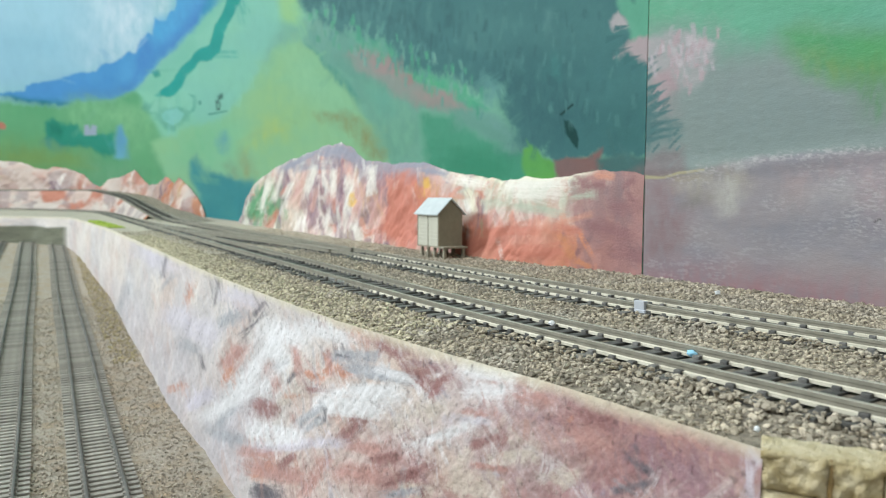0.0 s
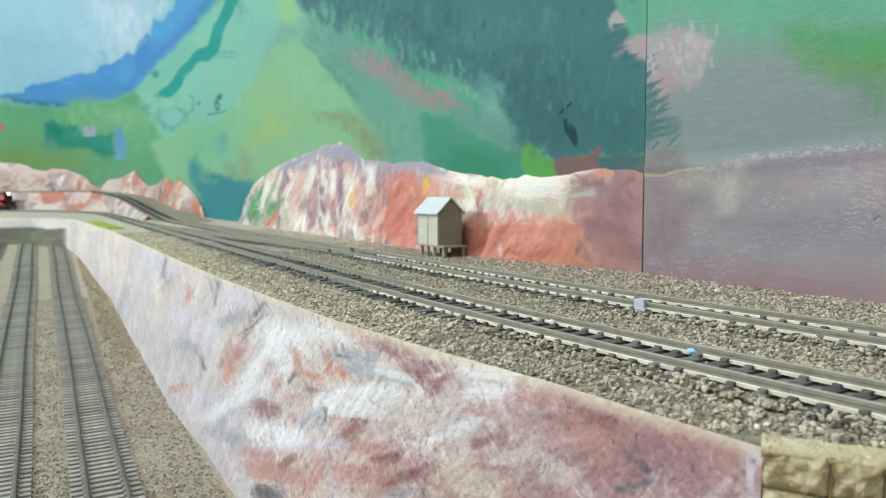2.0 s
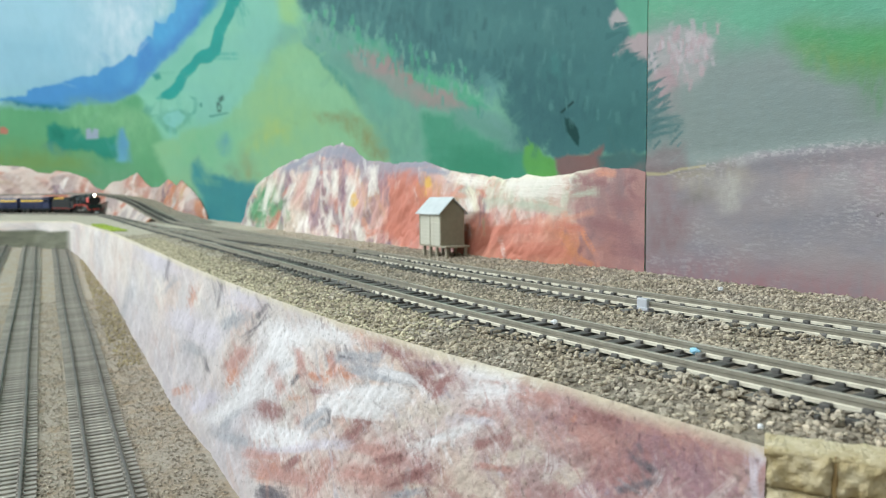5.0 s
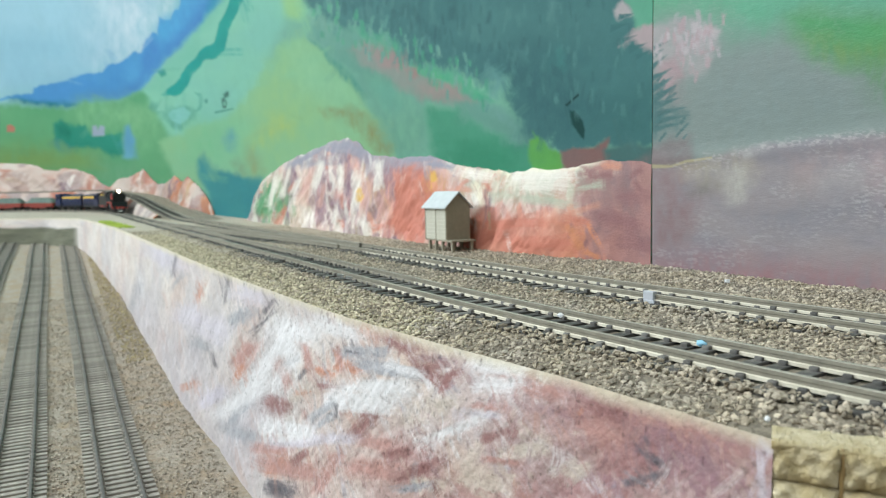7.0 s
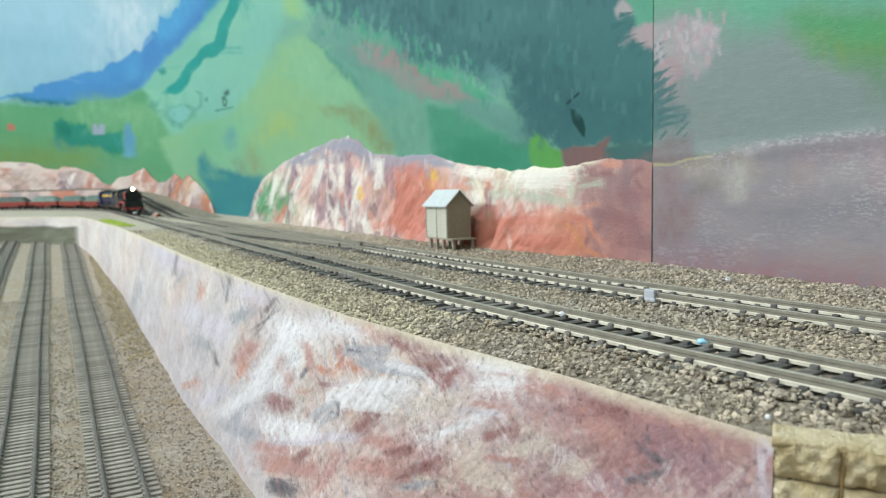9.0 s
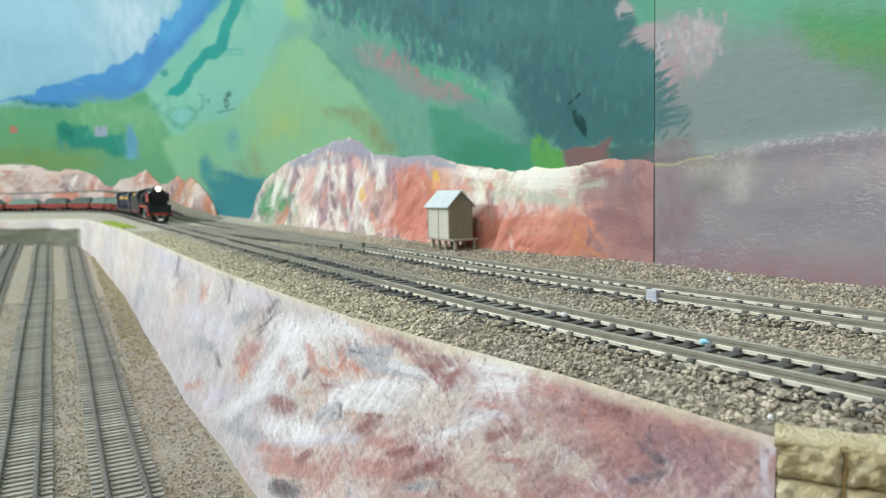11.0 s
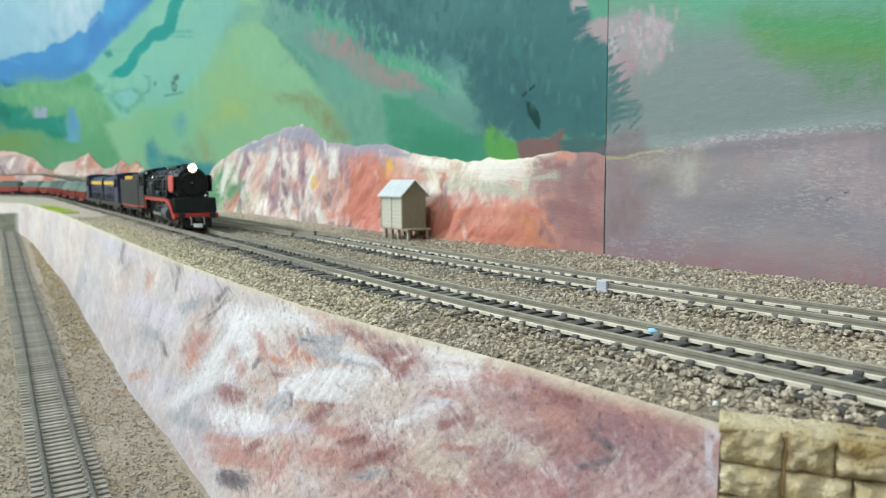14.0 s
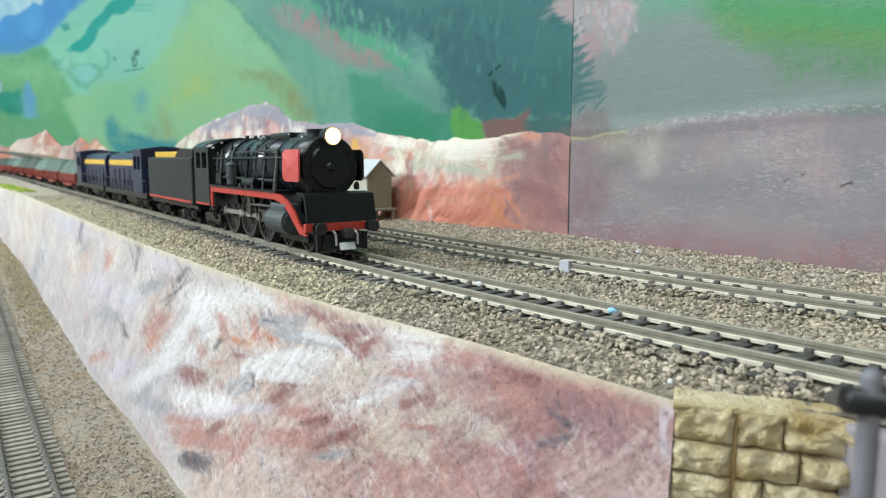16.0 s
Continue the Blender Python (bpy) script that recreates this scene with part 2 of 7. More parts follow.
def back_z(s):
    return 0.052 * np.clip((s - 1.15) / 0.9, 0, 1) ** 1.3


# near edge of the upper board, as an offset from the main line
def lip_o(s):
    return np.interp(s, [-0.3, 0.04, 0.052, 0.0705, 0.12, 0.16, 0.22, 0.28, 0.36, 0.5, 0.92, 1.37, 1.48, 1.56, 1.7, 2.0, 2.6, 3.2, 5.6],
                     [-0.002, -0.003, -0.007, -0.0215, -0.026, -0.032, -0.0395, -0.0425, -0.046, -0.049, -0.053, -0.072, -0.083, -0.14, -0.30, -0.40, -0.40, -0.11, -0.11])


def C(r, g, b, k=0.80):
    f = lambda v: (v / 255 / 12.92 if v <= 10 else ((v / 255 + 0.055) / 1.055) ** 2.4) * k
    return np.array([f(r), f(g), f(b)])


def poly_dist(s, z, pts):
    """Signed distance (inside negative) to a closed outline."""
    P = np.array(pts, float)
    d, inside = np.full(s.shape, 1e9), np.zeros(s.shape, bool)
    for (x0, y0), (x1, y1) in zip(P, np.roll(P, -1, 0)):
        ex, ey = x1 - x0, y1 - y0
        t = np.clip(((s - x0) * ex + (z - y0) * ey) / (ex * ex + ey * ey + 1e-12), 0, 1)
        d = np.minimum(d, (s - x0 - t * ex) ** 2 + (z - y0 - t * ey) ** 2)
        if abs(y1 - y0) > 1e-9:
            inside ^= ((y0 > z) != (y1 > z)) & (s < (x1 - x0) * (z - y0) / (y1 - y0) + x0)
    d = np.sqrt(d)
    return np.where(inside, -d, d)


# ---- room shell ----
def room():
    x0, x1, y0, y1, z0, z1 = -4.6, 2.6, -3.2, 1.6, -1.05, 1.72
    for nm, b, m in (("floor", (x0, x1, y0, y1, z0 - 0.1, z0), M_FLOOR), ("ceiling", (x0, x1, y0, y1, z1, z1 + 0.1), M_WHITE),
                     ("wall_north", (x0, x1, y1, y1 + 0.1, z0, z1), M_WHITE), ("wall_south", (x0, x1, y0 - 0.1, y0, z0, z1), M_WHITE),
                     ("wall_west", (x0 - 0.1, x0, y0, y1, z0, z1), M_WHITE), ("wall_east", (x1, x1 + 0.1, y0, y1, z0, z1), M_WHITE)):
        ob = part(nm, box(bmesh.new(), *b), m)
        tagged(ob, "plain painted club room " + nm.split("_")[0], nm.split("_")[0], kind="structure")


room()


# ---- painted backdrop ----
WALL_Y, ARC_S, ARC_R = 0.258, 1.7, 1.25


def wall_at(s, inset=0.0):
    a = np.maximum(s - ARC_S, 0) / ARC_R
    x = np.where(s < ARC_S, -s, -ARC_S - (ARC_R - inset) * np.sin(a))
    y = np.where(s < ARC_S, WALL_Y - inset, WALL_Y - ARC_R + (ARC_R - inset) * np.cos(a))
    return x, y


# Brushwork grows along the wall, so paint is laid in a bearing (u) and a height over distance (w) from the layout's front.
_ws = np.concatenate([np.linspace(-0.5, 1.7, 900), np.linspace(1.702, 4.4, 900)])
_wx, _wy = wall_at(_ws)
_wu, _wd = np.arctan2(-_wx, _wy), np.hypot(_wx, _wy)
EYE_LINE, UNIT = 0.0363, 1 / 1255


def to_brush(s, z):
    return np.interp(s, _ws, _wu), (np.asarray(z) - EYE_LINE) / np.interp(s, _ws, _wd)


def stroke_on(col, U, W, u0, w0, u1, w1, width, c, al, rnd):
    """A bristly brush stroke from (u0, w0) to (u1, w1) over painted points, laid in a few thin passes."""
    L = math.hypot(u1 - u0, w1 - w0) + 1e-9
    du, dw = (u1 - u0) / L, (w1 - w0) / L
    box_half = L / 2 + width * 2.2
    near = np.nonzero((np.abs(U - (u0 + u1) / 2) < box_half) & (np.abs(W - (w0 + w1) / 2) < box_half))
    if len(near[0]) == 0:
        return
    pu0, pw0 = U[near] - (u0 + u1) / 2, W[near] - (w0 + w1) / 2
    out = col[near]
    for _ in range(4):
        half, wd = (L / 2 + width * 0.7) * rnd.uniform(0.7, 1.1), width * rnd.uniform(0.6, 1.0)
        pu, pw = pu0 + rnd.uniform(-0.45, 0.45) * width, pw0 + rnd.uniform(-0.45, 0.45) * width
        turn = rnd.uniform(-0.22, 0.22)
        cu, cw = du * math.cos(turn) - dw * math.sin(turn), du * math.sin(turn) + dw * math.cos(turn)
        a, b = (pu * cu + pw * cw) / half, (-pu * cw + pw * cu) / wd
        k, q = rnd.rand() * 60, rnd.rand() * 60
        b = b + rnd.uniform(-0.3, 0.3) * (a * a - 0.4)
        rag = vnoise(pu / wd * 2.2 + k, pw / wd * 2.2 + q, 5, 0.68) - 0.5
        bristle = vnoise(b * 9 + k, a * 1.4 + q, 3, 0.7)
        m = np.clip((1 - a * a + 1.2 * rag) * 1.8, 0, 1) * np.clip((1 - b * b + 1.6 * rag) * 1.6, 0, 1) * np.clip((bristle - 0.24) * 2.8, 0, 1)
        out = out + (c * (rnd.uniform(0.93, 1.07) + 0.16 * (bristle - 0.5))[:, None] - out) * (m * al * 0.7)[:, None]
    col[near] = out


def strokes(col, S, Z, n, seed, pick, size, where):
    """Brush strokes laid one over another on a painted grid. pick(s, z, rnd) gives colour, strength and slant."""
    rnd = np.random.RandomState(seed)
    ns, nz = S.shape
    sa = S[:, 0]
    for _ in range(n):
        s, zc = where(rnd)
        i = int(np.searchsorted(sa, s))
        if i <= 1 or i >= ns - 1:
            continue
        got = pick(s, zc, rnd)
        if got is None:
            continue
        c, al, slant = got
        ln, wd, sx = size(s, rnd)
        i0, i1 = np.searchsorted(sa, [s - ln * sx, s + ln * sx])
        zr = Z[i]
        if zr[0] > zr[-1]:
            zr = zr[::-1]
            j0, j1 = np.searchsorted(zr, [zc - ln, zc + ln])
            j0, j1 = nz - j1, nz - j0
        else:
            j0, j1 = np.searchsorted(zr, [zc - ln, zc + ln])
        if i1 - i0 < 2 or j1 - j0 < 2:
            continue
        ds, dz = (S[i0:i1, j0:j1] - s) / sx, Z[i0:i1, j0:j1] - zc
        ca, sn = math.cos(slant), math.sin(slant)
        u, w = (ds * ca + dz * sn) / ln, (-ds * sn + dz * ca) / wd
        w = w + 0.5 * (u * u) * rnd.uniform(-1, 1)
        bristle = vnoise(w * 5 + seed, u * 1.2 + rnd.rand() * 40, 2)
        m = np.clip((1 - u * u) * 2.2, 0, 1) * np.clip((1 - w * w) * 2.0, 0, 1) * np.clip((bristle - 0.18) * 2.6, 0, 1) * al
        col[i0:i1, j0:j1] += (c - col[i0:i1, j0:j1]) * m[..., None]


def mural_colour(U, W, canvas=False):
    """Paint on a grid of brush coordinates."""
    col = np.empty(U.shape + (3,))
    col[:] = C(150, 166, 162) if canvas else C(140, 206, 176)
    ua, wa = U[:, 0], W[0]
    n1, n2 = (vnoise(U * 26, W * 30, 5, 0.62, seed=q) - 0.5 for q in (1, 2))
    n3 = vnoise(U * 150, W * 60, 4, 0.6, seed=4) - 0.5
    n4 = vnoise(U * 14, W * 22, 4, seed=7)

    def lay(pts, c, soft=5, warp=10, c2=None, alpha=1.0):
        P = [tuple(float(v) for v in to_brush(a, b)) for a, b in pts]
        soft, warp = (soft * 1.7, warp * 1.35) if soft > 3.5 else (soft, warp)
        pad = (soft + 2 * warp) * UNIT
        i0, i1 = np.searchsorted(ua, [min(p[0] for p in P) - pad, max(p[0] for p in P) + pad])
        j0, j1 = np.searchsorted(wa, [min(p[1] for p in P) - pad, max(p[1] for p in P) + pad])
        if i1 <= i0 or j1 <= j0:
            return
        b = np.s_[i0:i1, j0:j1]
        d = poly_dist(U[b] + n1[b] * warp * 1.6 * UNIT, W[b] + (n2[b] * 1.6 + n3[b] * 0.8) * warp * UNIT, P)
        m = np.clip(0.5 - d / (soft * UNIT * 1.4), 0, 1)
        m = (m * m * (3 - 2 * m) * alpha)[..., None]
        if alpha < 1:
            m = m * np.clip(0.75 + 1.4 * n3[b] + 0.6 * n1[b], 0.2, 1.15)[..., None]
        cc = c if c2 is None else c + (c2 - c) * np.clip((n4[b] - 0.3) / 0.4, 0, 1)[..., None]
        col[b] = col[b] * (1 - m) + cc * m

    (paint_canvas if canvas else paint_hills)(lay)
    flat = col.copy()
    rnd = np.random.RandomState(12)
    for _ in range(2200 if canvas else 5200):
        u, w = rnd.uniform(ua[0], ua[-1]), rnd.uniform(wa[0], wa[-1])
        L, wd = rnd.uniform(8, 34) * UNIT, rnd.uniform(2.5, 9) * UNIT
        th = rnd.choice([0.2, 1.2, 1.5, 1.9, 2.4]) + rnd.uniform(-0.3, 0.3)
        j = 12 * UNIT
        c = flat[min(np.searchsorted(ua, u + rnd.uniform(-j, j)), len(ua) - 1), min(np.searchsorted(wa, w + rnd.uniform(-j, j)), len(wa) - 1)]
        i0, i1 = np.searchsorted(ua, [u - L, u + L])
        j0, j1 = np.searchsorted(wa, [w - L, w + L])
        if i1 - i0 < 2 or j1 - j0 < 2:
            continue
        b = np.s_[i0:i1, j0:j1]
        du, dw = U[b] - u, W[b] - w
        p, q = (du * math.cos(th) + dw * math.sin(th)) / L, (-du * math.sin(th) + dw * math.cos(th)) / wd
        br = vnoise(q * 5 + 12, p * 1.2 + rnd.rand() * 40, 2)
        m = np.clip((1 - p * p) * 2.2, 0, 1) * np.clip((1 - q * q) * 2, 0, 1) * np.clip((br - 0.2) * 2.4, 0, 1) * rnd.uniform(0.14, 0.5)
        col[b] += (c * rnd.uniform(0.90, 1.10) * (1 + rnd.uniform(-0.03, 0.03, 3)) - col[b]) * m[..., None]
    if canvas:
        tones = C(212, 200, 206), C(196, 172, 178), C(190, 188, 190), C(206, 178, 184), C(170, 176, 176)
        for _ in range(90):
            u, w = rnd.triangular(0.690, 0.735, 0.786), rnd.triangular(0.140, 0.195, 0.222)
            if w < 0.165 and u < 0.715:
                continue
            L, lean = rnd.uniform(4, 12) * UNIT, rnd.uniform(-0.5, 0.5)
            stroke_on(col, U, W, u, w - L, u + lean * L, w + L, rnd.uniform(2.5, 5) * UNIT, tones[rnd.randint(5)], rnd.uniform(0.35, 0.85), rnd)
        for _ in range(46):
            u, w = rnd.uniform(0.735, 0.787), rnd.uniform(0.055, 0.165)
            if (0.787 - u) > 0.018 + 0.028 * (0.165 - w) / 0.1:
                continue
            L = rnd.uniform(6, 15) * UNIT
            stroke_on(col, U, W, u, w - 0.3 * L, u - L, w + 0.8 * L, rnd.uniform(1.5, 3.5) * UNIT, C(78, 126, 127) * rnd.uniform(0.85, 1.2), rnd.uniform(0.5, 0.9), rnd)
        for u0, w0, u1, w1 in ((0.513, -0.030, 0.507, -0.026), (0.494, -0.022, 0.489, -0.018), (0.452, -0.036, 0.436, -0.028)):
            stroke_on(col, U, W, u0, w0, u1, w1, 1.6 * UNIT, C(60, 54, 56), 0.9, rnd)
        # dry-brushed highlights caught on the weave, densest along the hill line
        line = np.interp(U, [0.3, 0.497, 0.579, 0.645, 0.704, 0.785], [0.062, 0.058, 0.055, 0.048, 0.037, 0.027])
        dry = np.clip((vnoise(U * 210, W * 520, 3, seed=13) - 0.53) * 6, 0, 1) * np.clip((vnoise(U * 16, W * 18, 3, seed=14) - 0.42) * 4, 0, 1)
        dry = dry * np.where(W < line, 0.8, 0.12) + 0.9 * np.clip((vnoise(U * 260, W * 420, 2, seed=15) - 0.52) * 7, 0, 1) * np.exp(-(((W - line) / 0.006) ** 2)) * (U < 0.72)
        col += (C(226, 222, 220) - col) * np.clip(0.5 * dry, 0, 0.85)[..., None]
    if not canvas:
        fs, fz = (0.30, 0.36, 0.45, 0.55, 0.66, 0.75), (0.065, 0.10, 0.13, 0.17, 0.21, 0.24)
        for _ in range(420):
            s = rnd.uniform(0.262, 0.78)
            z = np.interp(s, fs, fz) + rnd.exponential(0.05) * (0.4 + s)
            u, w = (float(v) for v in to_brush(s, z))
            L = rnd.uniform(5, 16) * UNIT
            tone = C(96, 150, 148) if rnd.rand() < 0.4 else C(62, 114, 118)
            stroke_on(col, U, W, u, w - L, u + rnd.uniform(-0.5, 0.3) * L, w + L, rnd.uniform(2, 6) * UNIT, tone, rnd.uniform(0.15, 0.45), rnd)
        for _ in range(150):
            t = rnd.rand()
            s = 0.40 + 0.36 * t
            z = np.interp(s, fs, fz) + rnd.uniform(-0.030, 0.004) * (0.5 + s)
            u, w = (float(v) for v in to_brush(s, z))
            L = rnd.uniform(4, 11) * UNIT
            tone = (C(98, 190, 150), C(130, 186, 170), C(104, 166, 158), C(86, 172, 142), C(116, 178, 164))[rnd.randint(5)]
            stroke_on(col, U, W, u, w - L, u + rnd.uniform(-0.6, 0.3) * L, w + L, rnd.uniform(2, 4.5) * UNIT, tone, rnd.uniform(0.3, 0.7), rnd)
    # the painting runs on up the board, and on round the far bend
    top = int(np.searchsorted(wa, 0.300))
    col[:, top:] = col[:, top - 1:top]
    if not canvas:
        bend = int(np.searchsorted(ua, 1.634))
        col[bend:] = col[bend - 1:bend]
    patch = vnoise(U * 14, W * 14, 3, seed=6) - 0.5
    return col * (0.74 if canvas else 0.70) * (1 + 0.10 * n3 + 0.08 * patch)[..., None]


def paint_hills(lay):
    # sky and the blue range
    lay([(2.775, 0.732), (2.798, 0.307), (2.384, 0.299), (1.922, 0.353), (1.410, 0.462)], C(158, 208, 228), 40, 0, C(170, 216, 234))
    lay([(2.220, 0.663), (2.175, 0.414), (2.000, 0.406), (1.813, 0.455), (1.410, 0.462)], C(226, 240, 248), 60, 10, alpha=0.9)
    lay([(2.797, 0.332), (2.670, 0.343), (2.626, 0.345), (2.580, 0.351), (2.567, 0.367), (2.495, 0.368), (2.432, 0.372), (2.353, 0.381), (2.238, 0.381), (2.207, 0.395), (2.144, 0.392), (2.092, 0.401), (2.045, 0.409), (2.008, 0.400), (1.958, 0.428), (1.905, 0.439), (1.869, 0.423), (1.855, 0.461), (1.814, 0.445), (1.723, 0.427), (1.681, 0.440), (1.609, 0.422), (1.520, 0.460), (1.006, 0.329), (1.246, 0.344), (1.370, 0.341), (1.550, 0.343), (1.767, 0.350), (1.901, 0.336), (2.008, 0.307), (2.150, 0.294), (2.302, 0.296), (2.411, 0.298), (2.486, 0.313), (2.670, 0.335), (2.797, 0.321)], C(80, 156, 218), 3, 6, C(96, 176, 228))
    lay([(1.855, 0.458), (1.682, 0.438), (1.471, 0.447), (1.264, 0.395), (1.481, 0.374), (1.651, 0.385), (1.820, 0.398), (1.906, 0.430)], C(88, 178, 228), 10, 8, alpha=0.8)
    lay([(2.411, 0.299), (2.150, 0.297), (2.008, 0.310), (1.914, 0.338), (1.696, 0.351), (1.369, 0.346), (1.141, 0.355), (1.221, 0.375), (1.617, 0.367), (1.875, 0.363), (1.986, 0.336), (2.149, 0.321), (2.301, 0.318)], C(62, 116, 190), 10, 10, alpha=0.65)
    lay([(1.959, 0.421), (1.905, 0.433), (1.873, 0.380), (1.965, 0.345), (2.025, 0.337), (2.002, 0.378)], C(70, 120, 200), 8, 8, alpha=0.6)
    lay([(2.533, 0.349), (2.380, 0.372), (2.239, 0.372), (2.270, 0.347), (2.434, 0.335)], C(84, 160, 226), 8, 6, alpha=0.6)
    lay([(1.229, 0.386), (1.053, 0.341), (1.204, 0.330), (1.319, 0.331), (1.426, 0.336), (1.359, 0.347)], C(46, 156, 188), 6, 6, alpha=0.9)
    # meadow below the range
    lay([(2.797, 0.321), (2.486, 0.312), (2.411, 0.296), (2.151, 0.292), (1.989, 0.305), (1.838, 0.228), (1.740, 0.057), (2.811, 0.063)], C(98, 174, 124), 6, 8, C(112, 182, 132))
    lay([(2.372, 0.290), (2.135, 0.285), (1.970, 0.286), (1.887, 0.232), (2.019, 0.163), (2.154, 0.238), (2.333, 0.248)], C(142, 202, 150), 22, 14, alpha=0.9)
    lay([(2.804, 0.195), (2.541, 0.198), (2.310, 0.162), (2.285, 0.110), (2.809, 0.098)], C(128, 168, 100), 22, 14, C(116, 168, 112))
    lay([(2.311, 0.151), (2.059, 0.127), (1.988, 0.060), (2.318, 0.038)], C(120, 178, 138), 20, 12, alpha=0.8)
    lay([(2.670, 0.338), (2.534, 0.329), (2.436, 0.317), (2.363, 0.295), (2.449, 0.300), (2.558, 0.315), (2.671, 0.326)], C(16, 122, 134), 4, 5, alpha=0.85)
    lay([(2.489, 0.255), (2.451, 0.265), (2.427, 0.251), (2.388, 0.239), (2.333, 0.243), (2.307, 0.215), (2.250, 0.204), (2.147, 0.199), (2.151, 0.141), (2.223, 0.143), (2.281, 0.171), (2.365, 0.180), (2.418, 0.175), (2.455, 0.196), (2.492, 0.205)], C(30, 142, 118), 4, 8, C(48, 156, 134))
    lay([(2.478, 0.243), (2.439, 0.252), (2.410, 0.227), (2.422, 0.203), (2.467, 0.213)], C(12, 120, 98), 5, 6, alpha=0.8)
    lay([(2.512, 0.198), (2.480, 0.207), (2.397, 0.174), (2.419, 0.162), (2.456, 0.176)], C(66, 140, 150), 6, 8, alpha=0.6)
    lay([(2.306, 0.235), (2.283, 0.236), (2.278, 0.221), (2.266, 0.235), (2.242, 0.230), (2.244, 0.204), (2.308, 0.207)], C(172, 186, 206), 3, 3)
    lay([(2.151, 0.136), (2.133, 0.216), (2.115, 0.224), (2.077, 0.183), (2.062, 0.134)], C(120, 190, 212), 4, 5, C(104, 170, 206))
    lay([(2.683, 0.258), (2.666, 0.260), (2.651, 0.249), (2.656, 0.237), (2.685, 0.238)], C(200, 132, 112), 2, 2)
    # pale green slope with its teal gully
    lay([(1.053, 0.341), (1.697, 0.345), (1.887, 0.334), (2.000, 0.306), (1.896, 0.233), (1.726, 0.160), (1.159, 0.154), (1.016, 0.180), (0.915, 0.207), (0.852, 0.231), (0.861, 0.292)], C(140, 208, 190), 6, 8, C(146, 214, 186))
    lay([(1.399, 0.330), (1.272, 0.321), (1.204, 0.328), (1.069, 0.345), (1.140, 0.363), (1.270, 0.340), (1.697, 0.347), (1.887, 0.334), (1.976, 0.309), (1.858, 0.283), (1.707, 0.284), (1.431, 0.303)], C(128, 200, 176), 8, 8, alpha=0.8)
    lay([(1.097, 0.352), (1.000, 0.328), (1.045, 0.315), (1.090, 0.305), (1.139, 0.295), (1.180, 0.281), (1.210, 0.268), (1.277, 0.270), (1.367, 0.280), (1.465, 0.268), (1.577, 0.255), (1.712, 0.254), (1.859, 0.277), (1.832, 0.284), (1.707, 0.284), (1.592, 0.292), (1.461, 0.300), (1.402, 0.306), (1.284, 0.295), (1.228, 0.308), (1.176, 0.320)], C(28, 158, 150), 2.5, 7, C(34, 170, 158))
    lay([(1.887, 0.338), (1.827, 0.334), (1.807, 0.318), (1.859, 0.319)], C(64, 164, 148), 3, 3)
    lay([(2.100, 0.298), (2.008, 0.303), (1.950, 0.279), (1.988, 0.262), (2.077, 0.278)], C(84, 168, 120), 6, 8, alpha=0.8)
    lay([(1.960, 0.256), (1.938, 0.268), (1.885, 0.258), (1.807, 0.268), (1.820, 0.246), (1.781, 0.235), (1.582, 0.221), (1.474, 0.201), (1.488, 0.183), (1.609, 0.181), (1.684, 0.180), (1.786, 0.198), (1.863, 0.230), (1.923, 0.242)], C(72, 156, 140), 4, 6, alpha=0.8)
    lay([(1.806, 0.225), (1.744, 0.230), (1.604, 0.219), (1.531, 0.200), (1.573, 0.190), (1.682, 0.192), (1.778, 0.210)], C(142, 212, 206), 3, 4)
    lay([(1.905, 0.243), (1.855, 0.266), (1.829, 0.265), (1.832, 0.236)], C(150, 214, 190), 3, 4)
    lay([(1.475, 0.237), (1.406, 0.225), (1.386, 0.208), (1.421, 0.197), (1.480, 0.199), (1.431, 0.207), (1.429, 0.222)], C(78, 164, 148), 3, 4, alpha=0.8)
    lay([(1.375, 0.209), (1.354, 0.209), (1.355, 0.201), (1.376, 0.203)], C(70, 150, 138), 2, 2)
    lay([(1.235, 0.194), (1.217, 0.195), (1.193, 0.185), (1.202, 0.176), (1.228, 0.179)], C(40, 92, 84), 2, 2)
    lay([(1.222, 0.188), (1.205, 0.186), (1.206, 0.180), (1.219, 0.181)], C(130, 196, 170), 1.5, 1)
    lay([(1.221, 0.200), (1.183, 0.201), (1.176, 0.192), (1.209, 0.192)], C(40, 100, 88), 2, 2)
    lay([(1.297, 0.180), (1.150, 0.170), (1.150, 0.168), (1.287, 0.176)], C(70, 150, 138), 2, 1)
    # yellow-green hill
    lay([(0.876, 0.218), (0.841, 0.221), (0.809, 0.217), (0.760, 0.198), (0.707, 0.171), (0.668, 0.151), (0.632, 0.130), (0.612, 0.115), (0.580, 0.100), (0.551, 0.064), (0.613, 0.050), (0.994, 0.049), (1.059, 0.038), (1.743, 0.038), (1.893, 0.170), (1.509, 0.174), (1.158, 0.163), (1.016, 0.184), (0.928, 0.209)], C(146, 208, 166), 6, 10, C(154, 208, 158))
    lay([(0.853, 0.211), (0.799, 0.208), (0.733, 0.178), (0.668, 0.146), (0.639, 0.121), (0.735, 0.131), (0.833, 0.155)], C(156, 214, 168), 24, 14, alpha=0.7)
    lay([(0.928, 0.195), (0.854, 0.204), (0.833, 0.155), (0.735, 0.125), (0.774, 0.085), (0.963, 0.080), (1.053, 0.116)], C(164, 204, 132), 34, 20, alpha=0.5)
    lay([(1.020, 0.122), (0.906, 0.131), (0.858, 0.117), (0.934, 0.104), (1.021, 0.104)], C(186, 204, 104), 18, 12, alpha=0.6)
